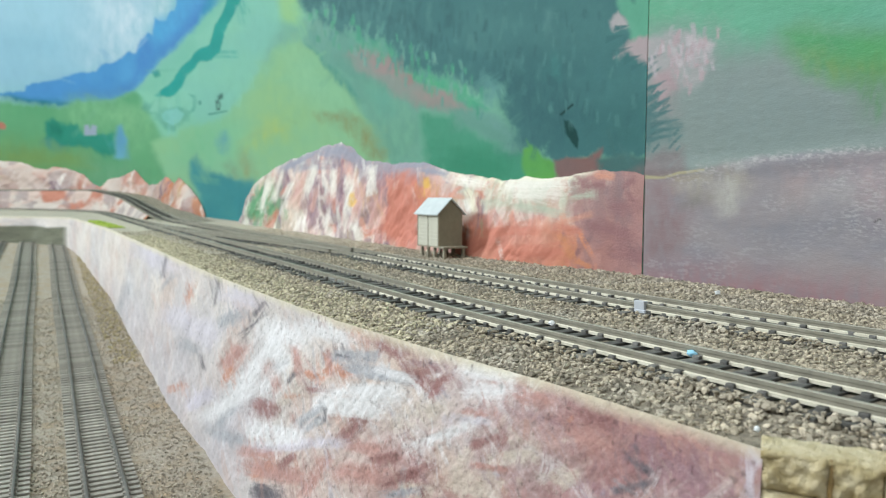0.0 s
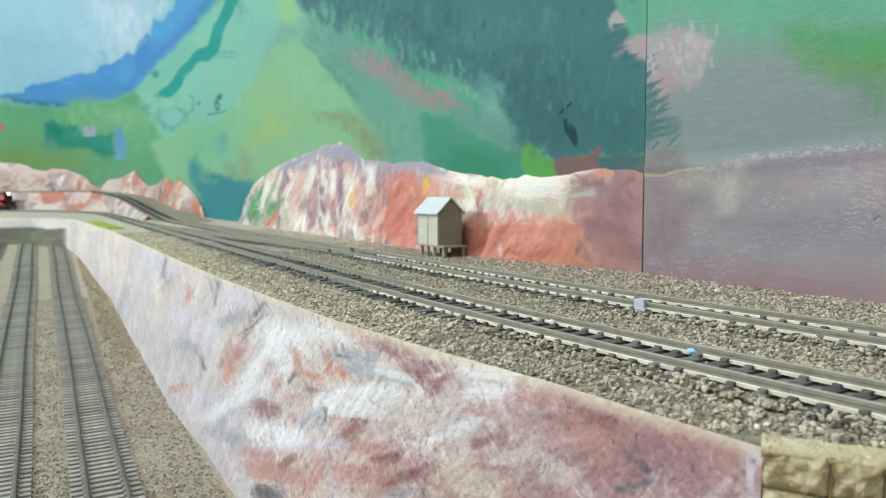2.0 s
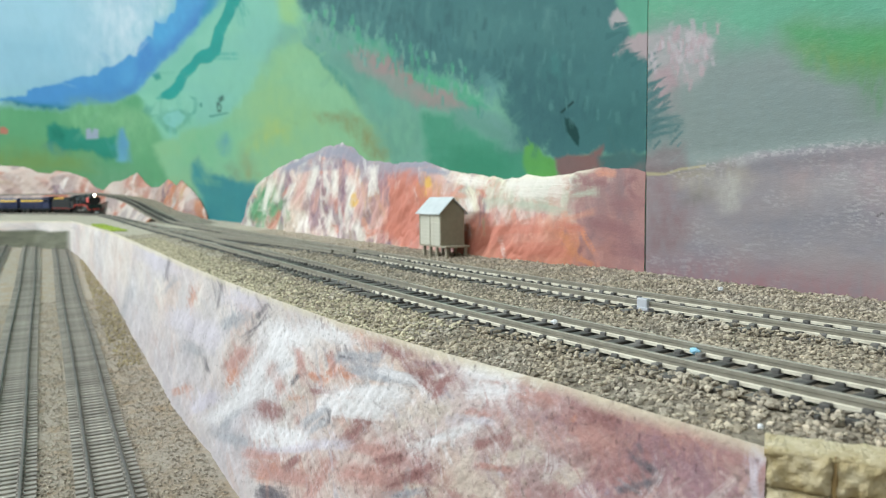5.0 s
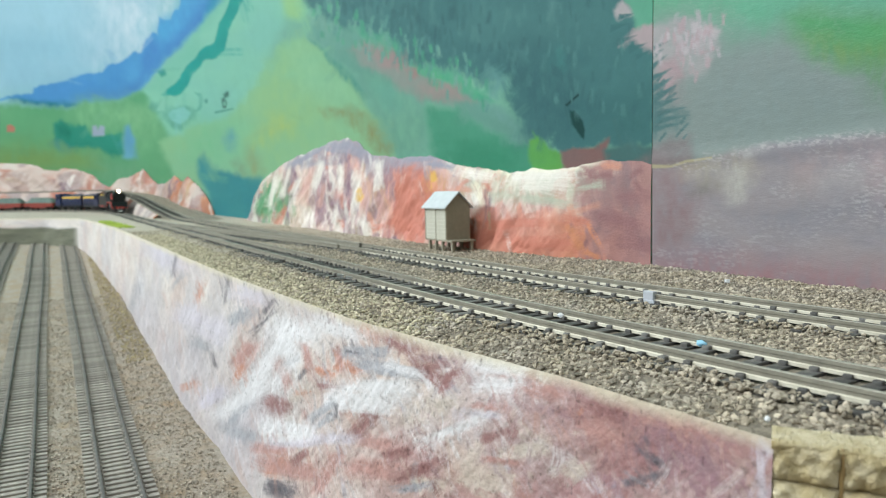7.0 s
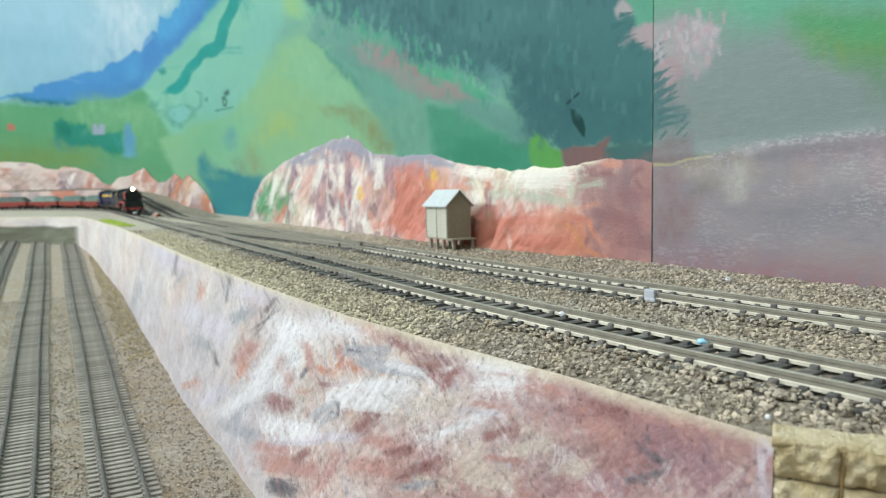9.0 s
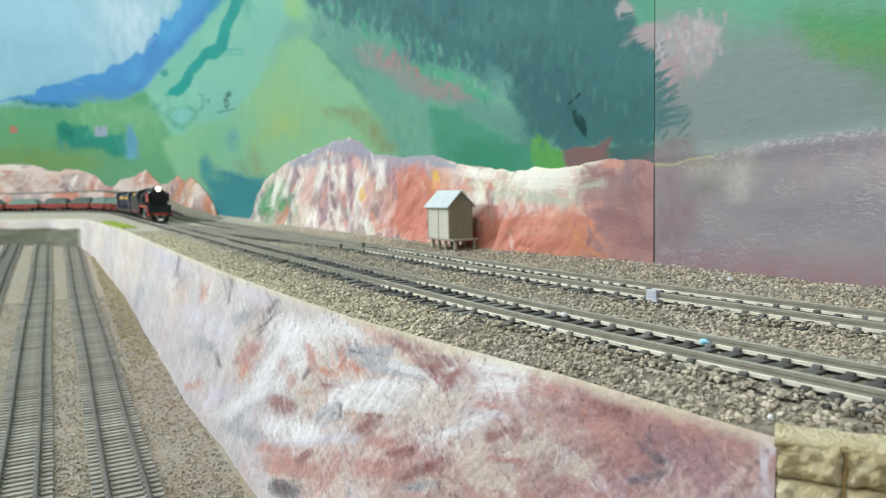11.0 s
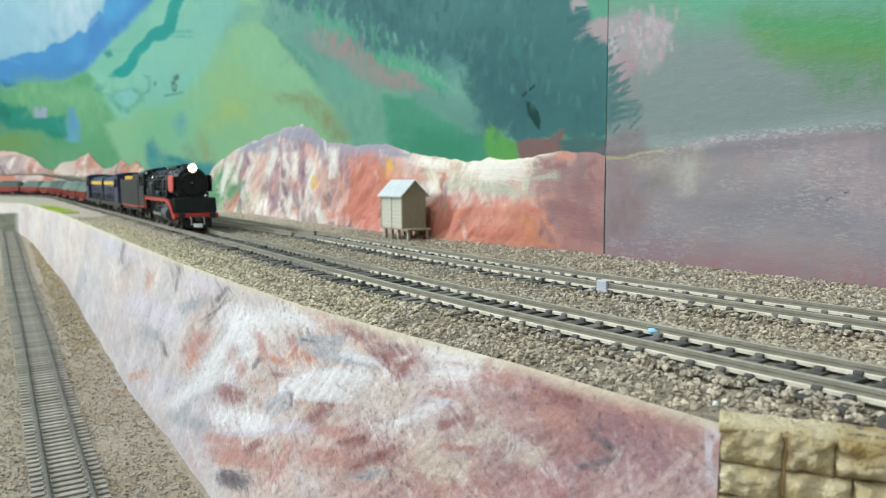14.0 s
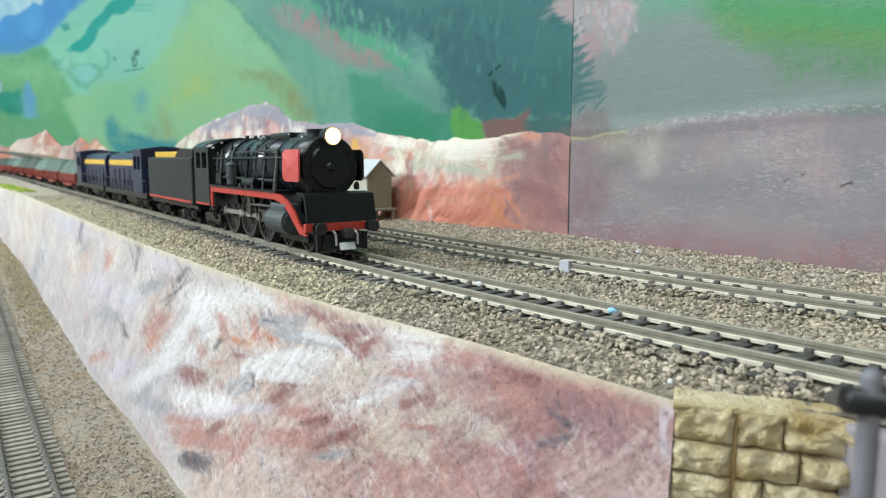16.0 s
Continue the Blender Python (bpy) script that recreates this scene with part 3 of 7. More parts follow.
    lay([(0.872, 0.295), (0.798, 0.276), (0.782, 0.238), (0.808, 0.232), (0.852, 0.246), (0.864, 0.267)], C(164, 218, 156), 8, 6)
    lay([(0.856, 0.247), (0.808, 0.231), (0.772, 0.227), (0.747, 0.203), (0.760, 0.198), (0.809, 0.217), (0.876, 0.217), (0.933, 0.209), (0.906, 0.227)], C(128, 186, 166), 8, 8, alpha=0.85)
    lay([(1.506, 0.190), (1.159, 0.158), (1.088, 0.110), (1.251, 0.081), (1.585, 0.103), (1.724, 0.173)], C(120, 196, 150), 30, 16, alpha=0.6)
    lay([(1.211, 0.130), (1.168, 0.139), (1.131, 0.124), (1.152, 0.103), (1.200, 0.109)], C(92, 168, 184), 8, 8, alpha=0.9)
    lay([(1.487, 0.100), (1.426, 0.110), (1.347, 0.088), (1.289, 0.070), (1.167, 0.066), (1.057, 0.060), (1.000, 0.059), (0.989, 0.038), (1.062, -0.008), (1.348, -0.019), (1.406, 0.038), (1.473, 0.066)], C(60, 150, 158), 6, 8, C(76, 166, 164))
    lay([(1.061, 0.106), (1.028, 0.101), (0.998, 0.085), (0.987, 0.065), (1.057, 0.062), (1.076, 0.084)], C(158, 172, 122), 10, 12, alpha=0.8)
    lay([(1.165, 0.085), (1.118, 0.091), (1.084, 0.067), (1.151, 0.065)], C(138, 160, 128), 8, 10, alpha=0.7)
    lay([(0.742, 0.126), (0.714, 0.127), (0.669, 0.120), (0.612, 0.105), (0.580, 0.090), (0.558, 0.072), (0.593, 0.076), (0.615, 0.083), (0.639, 0.100), (0.701, 0.113)], C(150, 142, 88), 12, 18, alpha=0.7)
    lay([(0.612, 0.084), (0.587, 0.079), (0.551, 0.069), (0.587, 0.068)], C(140, 132, 96), 8, 10, alpha=0.6)
    # teal flank with pink bushes
    lay([(0.782, 0.229), (0.732, 0.224), (0.682, 0.202), (0.638, 0.188), (0.598, 0.170), (0.540, 0.152), (0.519, 0.138), (0.481, 0.122), (0.446, 0.107), (0.409, 0.097), (0.375, 0.083), (0.348, 0.063), (0.372, 0.064), (0.431, 0.082), (0.455, 0.092), (0.497, 0.099), (0.492, 0.061), (0.551, 0.061), (0.572, 0.083), (0.596, 0.108), (0.617, 0.123), (0.653, 0.144), (0.707, 0.173), (0.760, 0.199)], C(126, 182, 168), 12, 20, C(112, 174, 156))
    lay([(0.773, 0.205), (0.754, 0.200), (0.733, 0.189), (0.668, 0.157), (0.646, 0.145), (0.609, 0.122), (0.620, 0.120), (0.665, 0.144), (0.716, 0.172)], C(72, 154, 144), 4, 6, alpha=0.75)
    lay([(0.759, 0.225), (0.723, 0.221), (0.698, 0.201), (0.733, 0.193), (0.760, 0.207)], C(140, 186, 172), 14, 12, alpha=0.6)
    lay([(0.611, 0.138), (0.540, 0.122), (0.504, 0.104), (0.497, 0.062), (0.546, 0.063), (0.572, 0.084), (0.592, 0.108)], C(132, 194, 164), 16, 14, alpha=0.7)
    lay([(0.599, 0.131), (0.551, 0.123), (0.540, 0.105), (0.562, 0.105)], C(104, 180, 164), 12, 12, alpha=0.6)
    lay([(0.497, 0.099), (0.446, 0.092), (0.408, 0.076), (0.372, 0.065), (0.351, 0.063), (0.345, 0.042), (0.454, 0.048), (0.488, 0.062)], C(66, 158, 124), 7, 8, C(86, 172, 140))
    lay([(0.455, 0.097), (0.409, 0.090), (0.372, 0.073), (0.375, 0.066), (0.408, 0.077), (0.446, 0.087)], C(118, 170, 158), 14, 14, alpha=0.7)
    lay([(0.644, 0.169), (0.611, 0.172), (0.562, 0.157), (0.527, 0.149), (0.521, 0.137), (0.504, 0.133), (0.503, 0.124), (0.479, 0.117), (0.446, 0.111), (0.440, 0.101), (0.422, 0.094), (0.463, 0.097), (0.499, 0.105), (0.524, 0.115), (0.551, 0.123), (0.586, 0.139), (0.625, 0.152)], C(166, 166, 158), 8, 12, C(156, 168, 160))
    lay([(0.611, 0.166), (0.581, 0.158), (0.551, 0.154), (0.527, 0.148), (0.522, 0.139), (0.546, 0.139), (0.581, 0.146)], C(176, 156, 154), 9, 12)
    lay([(0.551, 0.152), (0.527, 0.147), (0.523, 0.139), (0.540, 0.140)], C(186, 144, 146), 8, 8, alpha=0.8)
    lay([(0.531, 0.137), (0.507, 0.133), (0.504, 0.124), (0.523, 0.123)], C(182, 146, 144), 6, 8)
    lay([(0.501, 0.116), (0.472, 0.115), (0.446, 0.109), (0.442, 0.100), (0.479, 0.103)], C(178, 160, 156), 8, 10, alpha=0.9)
    # fir mass, with a bright fringe
    lay([(0.790, 0.274), (0.759, 0.232), (0.723, 0.217), (0.667, 0.195), (0.611, 0.178), (0.579, 0.167), (0.540, 0.152), (0.515, 0.140), (0.479, 0.126), (0.447, 0.120), (0.409, 0.108), (0.386, 0.108), (0.377, 0.090), (0.366, 0.074), (0.359, 0.065), (0.337, 0.063), (0.326, 0.058), (0.291, 0.059), (0.266, 0.054), (0.251, 0.055), (0.253, 0.138)], C(74, 130, 132), 9, 22, C(84, 140, 140))
    lay([(0.402, 0.118), (0.376, 0.128), (0.320, 0.112), (0.300, 0.082), (0.324, 0.062), (0.360, 0.066), (0.372, 0.089)], C(58, 110, 116), 40, 20, alpha=0.75)
    lay([(0.291, 0.081), (0.258, 0.086), (0.256, 0.057), (0.282, 0.059)], C(62, 116, 116), 30, 18, alpha=0.7)
    lay([(0.338, 0.118), (0.328, 0.118), (0.327, 0.103), (0.336, 0.105)], C(80, 150, 146), 14, 16, alpha=0.6)
    lay([(0.337, 0.144), (0.333, 0.143), (0.333, 0.131), (0.337, 0.134)], C(120, 170, 168), 8, 10, alpha=0.5)
    lay([(0.641, 0.190), (0.611, 0.181), (0.579, 0.172), (0.540, 0.155), (0.540, 0.151), (0.581, 0.160), (0.611, 0.172)], C(92, 186, 150), 6, 14, alpha=0.75)
    lay([(0.732, 0.219), (0.690, 0.206), (0.689, 0.199), (0.722, 0.206)], C(140, 190, 170), 5, 10, alpha=0.7)
    lay([(0.521, 0.143), (0.504, 0.136), (0.476, 0.126), (0.448, 0.120), (0.423, 0.107), (0.400, 0.094), (0.423, 0.095), (0.442, 0.104), (0.448, 0.111), (0.477, 0.118), (0.502, 0.125)], C(84, 184, 146), 6, 14, alpha=0.9)
    lay([(0.499, 0.130), (0.472, 0.124), (0.467, 0.117), (0.494, 0.123)], C(92, 196, 130), 6, 10, alpha=0.7)
    lay([(0.412, 0.112), (0.405, 0.117), (0.386, 0.108), (0.380, 0.096), (0.395, 0.096), (0.409, 0.101)], C(112, 170, 166), 7, 16, alpha=0.8)
    lay([(0.405, 0.090), (0.388, 0.091), (0.372, 0.075), (0.381, 0.075)], C(124, 176, 168), 8, 14, alpha=0.7)
    lay([(0.372, 0.124), (0.363, 0.123), (0.358, 0.115), (0.368, 0.117)], C(100, 154, 154), 5, 8, alpha=0.6)
    lay([(0.321, 0.079), (0.316, 0.078), (0.309, 0.073), (0.306, 0.067), (0.308, 0.063), (0.313, 0.066), (0.319, 0.072)], C(16, 76, 74), 3.4, 8)
    lay([(0.325, 0.083), (0.313, 0.088), (0.312, 0.087), (0.323, 0.082)], C(24, 70, 70), 1.5, 1)
    lay([(0.358, 0.065), (0.352, 0.068), (0.346, 0.065), (0.339, 0.060), (0.326, 0.056), (0.327, 0.042), (0.351, 0.042), (0.360, 0.053)], C(116, 190, 84), 4, 7, C(104, 184, 100))
    lay([(0.328, 0.058), (0.319, 0.059), (0.300, 0.058), (0.287, 0.062), (0.290, 0.049), (0.313, 0.042), (0.326, 0.042)], C(150, 114, 110), 4, 6, C(140, 116, 114))
    lay([(0.291, 0.056), (0.274, 0.058), (0.251, 0.054), (0.250, 0.041), (0.290, 0.042)], C(82, 126, 124), 6, 8, C(98, 130, 128))
    lay([(0.272, 0.047), (0.251, 0.054), (0.250, 0.041), (0.272, 0.042)], C(150, 128, 128), 7, 8, alpha=0.9)
    lay([(0.280, 0.145), (0.253, 0.138), (0.252, 0.111), (0.268, 0.112), (0.271, 0.121), (0.277, 0.129)], C(110, 188, 158), 5, 7, C(122, 194, 166))
    lay([(0.285, 0.127), (0.278, 0.130), (0.271, 0.122), (0.277, 0.122), (0.282, 0.121)], C(198, 192, 194), 4, 7)
    lay([(0.281, 0.109), (0.274, 0.113), (0.264, 0.115), (0.252, 0.113), (0.252, 0.099), (0.264, 0.105), (0.272, 0.109)], C(206, 186, 190), 6, 12, C(190, 180, 180))
    lay([(0.282, 0.121), (0.281, 0.124), (0.270, 0.122)], C(70, 126, 128), 2, 3, alpha=0.9)
    lay([(0.288, 0.116), (0.287, 0.120), (0.273, 0.118)], C(70, 126, 128), 2, 3, alpha=0.9)
    lay([(0.283, 0.108), (0.283, 0.112), (0.268, 0.111)], C(70, 126, 128), 2, 3, alpha=0.9)
    lay([(0.274, 0.103), (0.274, 0.107), (0.261, 0.106)], C(70, 126, 128), 2, 3, alpha=0.9)
    lay([(0.269, 0.099), (0.269, 0.102), (0.258, 0.102)], C(70, 126, 128), 2, 3, alpha=0.9)


def paint_canvas(lay):
    # green above, grey haze below
    lay([(0.277, 0.153), (0.042, 0.088), (0.041, 0.073), (0.176, 0.100), (0.193, 0.096), (0.210, 0.099), (0.219, 0.109), (0.239, 0.115), (0.275, 0.115)], C(104, 186, 148), 34, 10, C(112, 190, 158))
    lay([(0.185, 0.101), (0.176, 0.102), (0.041, 0.076), (0.041, 0.062), (0.160, 0.078), (0.173, 0.084), (0.182, 0.092)], C(94, 178, 112), 20, 10, C(88, 172, 116))
    lay([(0.178, 0.091), (0.169, 0.091), (0.158, 0.086), (0.041, 0.066), (0.041, 0.062), (0.158, 0.078), (0.169, 0.082)], C(126, 166, 92), 18, 10, alpha=0.75)
    lay([(0.158, 0.080), (0.041, 0.064), (0.040, 0.054), (0.151, 0.066)], C(104, 158, 112), 26, 12, alpha=0.85)
    lay([(0.207, 0.098), (0.181, 0.087), (0.157, 0.071), (0.157, 0.059), (0.206, 0.060), (0.231, 0.075)], C(146, 164, 162), 40, 12, alpha=0.8)
    lay([(0.275, 0.115), (0.259, 0.112), (0.245, 0.111), (0.237, 0.112), (0.225, 0.109), (0.219, 0.104), (0.220, 0.099), (0.225, 0.086), (0.234, 0.084), (0.241, 0.089), (0.248, 0.095), (0.255, 0.093), (0.275, 0.102)], C(186, 182, 184), 9, 12, C(174, 178, 176))
    lay([(0.232, 0.109), (0.225, 0.109), (0.218, 0.104), (0.221, 0.100), (0.230, 0.102)], C(206, 198, 202), 7, 10)
    lay([(0.264, 0.112), (0.256, 0.111), (0.254, 0.102), (0.259, 0.099)], C(200, 186, 190), 6, 10)
    lay([(0.253, 0.095), (0.243, 0.096), (0.240, 0.085), (0.249, 0.078), (0.256, 0.086)], C(196, 162, 170), 7, 10, C(186, 170, 172))
    lay([(0.246, 0.085), (0.239, 0.086), (0.237, 0.074), (0.244, 0.073)], C(172, 156, 160), 14, 12, alpha=0.7)
    lay([(0.261, 0.065), (0.261, 0.070), (0.235, 0.068)], C(76, 126, 128), 2.5, 4)
    lay([(0.260, 0.062), (0.261, 0.066), (0.237, 0.065)], C(76, 126, 128), 2.5, 4)
    lay([(0.262, 0.100), (0.262, 0.104), (0.247, 0.104)], C(76, 126, 128), 2.5, 4)
    lay([(0.262, 0.095), (0.262, 0.100), (0.250, 0.101)], C(76, 126, 128), 2.5, 4)
    lay([(0.261, 0.090), (0.262, 0.094), (0.248, 0.098)], C(76, 126, 128), 2.5, 4)
    lay([(0.261, 0.086), (0.261, 0.090), (0.245, 0.091)], C(76, 126, 128), 2.5, 4)
    lay([(0.261, 0.079), (0.261, 0.085), (0.245, 0.087)], C(76, 126, 128), 2.5, 4)
    lay([(0.261, 0.073), (0.261, 0.080), (0.242, 0.083)], C(76, 126, 128), 2.5, 4)
    lay([(0.261, 0.071), (0.261, 0.077), (0.240, 0.077)], C(76, 126, 128), 2.5, 4)
    lay([(0.261, 0.068), (0.261, 0.073), (0.236, 0.072)], C(76, 126, 128), 2.5, 4)
    lay([(0.261, 0.080), (0.251, 0.078), (0.243, 0.073), (0.238, 0.068), (0.240, 0.063), (0.246, 0.061), (0.260, 0.055)], C(88, 132, 132), 14, 16, C(104, 142, 142), alpha=0.85)
    lay([(0.260, 0.050), (0.257, 0.054), (0.244, 0.059), (0.233, 0.058), (0.230, 0.048), (0.260, 0.041)], C(148, 138, 139), 9, 9, C(140, 138, 139))
    lay([(0.260, 0.046), (0.243, 0.046), (0.223, 0.049), (0.205, 0.051), (0.197, 0.052), (0.184, 0.053), (0.172, 0.054), (0.040, 0.048), (0.037, 0.010), (0.258, -0.023)], C(178, 168, 170), 6, 4, C(166, 162, 170))
    lay([(0.260, 0.046), (0.236, 0.046), (0.229, 0.028), (0.235, 0.012), (0.259, 0.002)], C(162, 134, 138), 26, 10, alpha=0.85)
    lay([(0.241, 0.044), (0.220, 0.049), (0.205, 0.050), (0.199, 0.041), (0.207, 0.031), (0.226, 0.033)], C(196, 188, 174), 20, 16, alpha=0.85)
    lay([(0.218, 0.041), (0.208, 0.043), (0.202, 0.031), (0.212, 0.029)], C(212, 208, 202), 14, 16, alpha=0.8)
    lay([(0.236, 0.037), (0.223, 0.041), (0.214, 0.037), (0.223, 0.030), (0.234, 0.031)], C(116, 110, 114), 12, 10, alpha=0.5)
    lay([(0.208, 0.051), (0.194, 0.052), (0.193, 0.049), (0.205, 0.047)], C(206, 204, 204), 6, 8, alpha=0.8)
    lay([(0.184, 0.047), (0.160, 0.049), (0.160, 0.038), (0.178, 0.037)], C(190, 168, 168), 22, 16, alpha=0.75)
    lay([(0.156, 0.050), (0.129, 0.050), (0.121, 0.023), (0.147, 0.024)], C(196, 176, 180), 22, 16, alpha=0.8)
    lay([(0.174, 0.041), (0.156, 0.044), (0.153, 0.034), (0.169, 0.030)], C(196, 192, 194), 16, 18, alpha=0.5)
    lay([(0.219, 0.028), (0.142, 0.032), (0.141, 0.020), (0.204, 0.018)], C(150, 148, 158), 26, 14, alpha=0.6)
    lay([(0.259, 0.002), (0.235, 0.006), (0.204, 0.007), (0.177, 0.006), (0.140, 0.006), (0.038, 0.016), (0.037, -0.001), (0.258, -0.029)], C(182, 140, 144), 26, 14, C(174, 132, 138), alpha=0.85)
    lay([(0.260, 0.047), (0.245, 0.046), (0.236, 0.048), (0.221, 0.049), (0.221, 0.048), (0.235, 0.047), (0.245, 0.045), (0.260, 0.045)], C(206, 196, 158), 1.5, 1)


def backdrop(name, s0, s1, z0, z1, material, canvas, step):
    u0, u1 = np.interp([s0, s1], _ws, _wu)
    seen0, seen1 = (max(u0, 0.36), u1) if canvas else (u0, min(u1, 1.68))
    fine = np.arange(seen0, seen1 + step / 2, step)
    us = np.concatenate([np.linspace(u0, seen0, 12)[:-1], fine, np.linspace(seen1, u1, 40)[1:] if u1 > seen1 + 0.01 else []])
    wlo = -0.20 if not canvas else -0.24
    ws = np.concatenate([np.arange(wlo, 0.33, step), np.linspace(0.34, 2.6, 10)])
    U, W = np.meshgrid(us, ws, indexing="ij")
    s, d = np.interp(U, _wu, _ws), np.interp(U, _wu, _wd)
    z = np.clip(EYE_LINE + W * d, z0, z1)
    inset = (vnoise(s * 8, z * 8, 3, seed=3) - 0.5) * 0.0012
    if canvas:
        # the panel creases where the hill line turns over into the slope below it
        inset = inset + 0.0005 * np.exp(-((z - 0.049 - 0.05 * np.clip(0.22 - s, 0, 1)) / 0.004) ** 2) + 0.00010 * (vnoise(s * 160, z * 420, 3, seed=8) - 0.5)
    x, y = wall_at(s, inset)
    col = mural_colour(U, W, canvas)
    F = grid_faces(len(us), len(ws))
    zf = z.ravel()[F]
    F = F[(zf.max(1) > z0 + 1e-6) & (zf.min(1) < z1 - 1e-6)]
    ob = np_mesh(name, np.c_[x.ravel(), y.ravel(), z.ravel()], F, material, paint=col.reshape(-1, 3))
    # the board itself
    sb = np.linspace(s0, s1, 80)
    V = []
    for ins, zz in ((-0.002, z0), (-0.002, z1), (-0.008, z1), (-0.008, z0)):
        bx_, by_ = wall_at(sb, ins)
        V.append(np.c_[bx_, by_, np.full(80, zz)])
    V = np.stack(V, 1).reshape(-1, 3)
    i = np.arange(79)[:, None, None] * 4
    j = np.arange(4)[None, :, None]
    k = (j + 1) % 4
    bd = np_mesh("board", V, np.concatenate([i + j, i + k, i + 4 + k, i + 4 + j], -1).reshape(-1, 4), M_BOARD, smooth=False)
    bd.parent = ob
    return ob


SEAM = 0.2572
tagged(backdrop("backdrop_1", SEAM + 0.0002, 4.39, -0.03, 0.95, M_MURAL, False, 0.00112), "hand-painted mural of hills, firs and pale sky on hardboard", "backdrop", kind="structure")
tagged(backdrop("backdrop_2", -0.49, SEAM - 0.0002, -0.03, 0.5, M_CANVAS, True, 0.00125), "textured mural panel in grey, pink and bright green paint", "backdrop", kind="structure")
b = bmesh.new()
box(b, -SEAM - 0.0006, -SEAM + 0.0006, WALL_Y + 0.0012, WALL_Y + 0.0019, -0.03, 0.5)
tagged(part("trim", b, M_SEAM), "dark open joint between two mural panels", "trim", kind="structure")


# ---- moulded rock along the foot of the mural ----
def wall_rocks(name, s0, s1, ns, nz, tops, depth, colours, zb=-0.012, seed=0, inset0=0.0, streak=1.0, detail=None):
    sv, q = np.linspace(s0, s1, ns), np.linspace(0, 1, nz)
    S, Q = np.meshgrid(sv, q, indexing="ij")
    s, q = S.ravel(), Q.ravel()
    rough = vnoise(s * 60 * streak, s * 0, 4, seed=seed) - 0.5
    top = np.interp(s, [t[0] for t in tops], [t[1] for t in tops]) * (1 + 0.07 * rough)
    z = zb + (top - zb) * q
    ridge = np.abs(vnoise(s * 46 * streak + z * 22, z * 30, 4, seed=seed + 1) - 0.5) * 2
    body = np.clip((s - s0 - 0.02) / 0.10, 0.0, 1)
    lump = vnoise(s * 18 * streak, z * 22, 3, seed=seed + 2)
    ins = body * (depth * (1 - q) ** 0.6 * (0.35 + 0.5 * ridge + 0.9 * lump)) + (0.0003 + 0.0009 * body) * np.clip((1 - q) * 8, 0, 1)
    x, y = wall_at(s, ins + inset0)
    col = colours(s, z, q, ridge).reshape(ns, nz, 3)
    flat, Z = col.copy(), z.reshape(ns, nz)

    def pick(sc, zc, rnd):
        i, j = np.searchsorted(sv, sc + rnd.uniform(-0.02, 0.02)), rnd.randint(nz)
        i0 = min(int(np.searchsorted(sv, sc)), ns - 1)
        j = int(np.clip((zc - zb) / (Z[i0, -1] - zb + 1e-6) * nz + rnd.randint(-9, 9), 0, nz - 1))
        c = flat[min(i, ns - 1), j]
        if rnd.rand() < 0.17 and sc > 0.36:
            c = [C(246, 240, 232), C(160, 138, 152), C(210, 140, 118), C(190, 170, 140), C(136, 112, 122), C(240, 234, 226)][rnd.randint(6)]
        return c * rnd.uniform(0.82, 1.15), rnd.uniform(0.4, 0.9), 1.35 + rnd.uniform(-0.35, 0.35)

    strokes(col, S, Z, 2000, seed, pick, lambda sc, rnd: (rnd.uniform(0.004, 0.014) * (0.5 + sc), rnd.uniform(0.0010, 0.0045) * (0.5 + sc), 1.0 + sc),
            lambda rnd: (s0 + (s1 - s0) * rnd.rand(), zb + 0.1 * rnd.rand()))
    if detail:
        detail(col, S, Z)
    return np_mesh(name, np.c_[x, y, z], grid_faces(ns, nz), M_ROCK, paint=col.reshape(-1, 3))


def blotch(s, z, fs, fz, seed, lo=0.5, hi=0.62, skew=0.0):
    return np.clip((vnoise(s * fs + z * skew, z * fz, 4, seed=seed) - lo) / (hi - lo), 0, 1)[:, None]


ROCK_VIOLET = C(148, 148, 162), ((854, 68.7, 730, 79.9, 9, 0.9), (730, 82.9, 620, 78.2, 10, 0.85), (679, 84.8, 606, 68.7, 8, 0.7), (545, 60.9, 474, 60.2, 7, 0.95), (493, 56.5, 448, 52.6, 5, 0.9), (809, 67.3, 664, 68.3, 8, 0.6))
ROCK_PLUM = C(150, 122, 134), ((705, 58.1, 733, 3.8, 7, 0.75), (664, 45.9, 689, 23.0, 6, 0.7), (741, 28.2, 722, 1.2, 6, 0.6), (769, 47.0, 790, 34.3, 5, 0.5), (607, 45.3, 594, 19.4, 5, 0.5), (534, 49.2, 545, 39.8, 4, 0.4))
ROCK_BLUSH = C(222, 176, 164), ((759, 65.7, 780, 21.4, 7, 0.8), (649, 62.2, 680, 28.8, 8, 0.7), (594, 50.3, 607, 8.5, 9, 0.6), (705, 46.3, 732, 16.1, 5, 0.6), (557, 35.0, 569, 5.0, 10, 0.6), (634, 67.2, 620, 45.4, 8, 0.6), (474, 52.5, 448, 43.6, 8, 0.5))
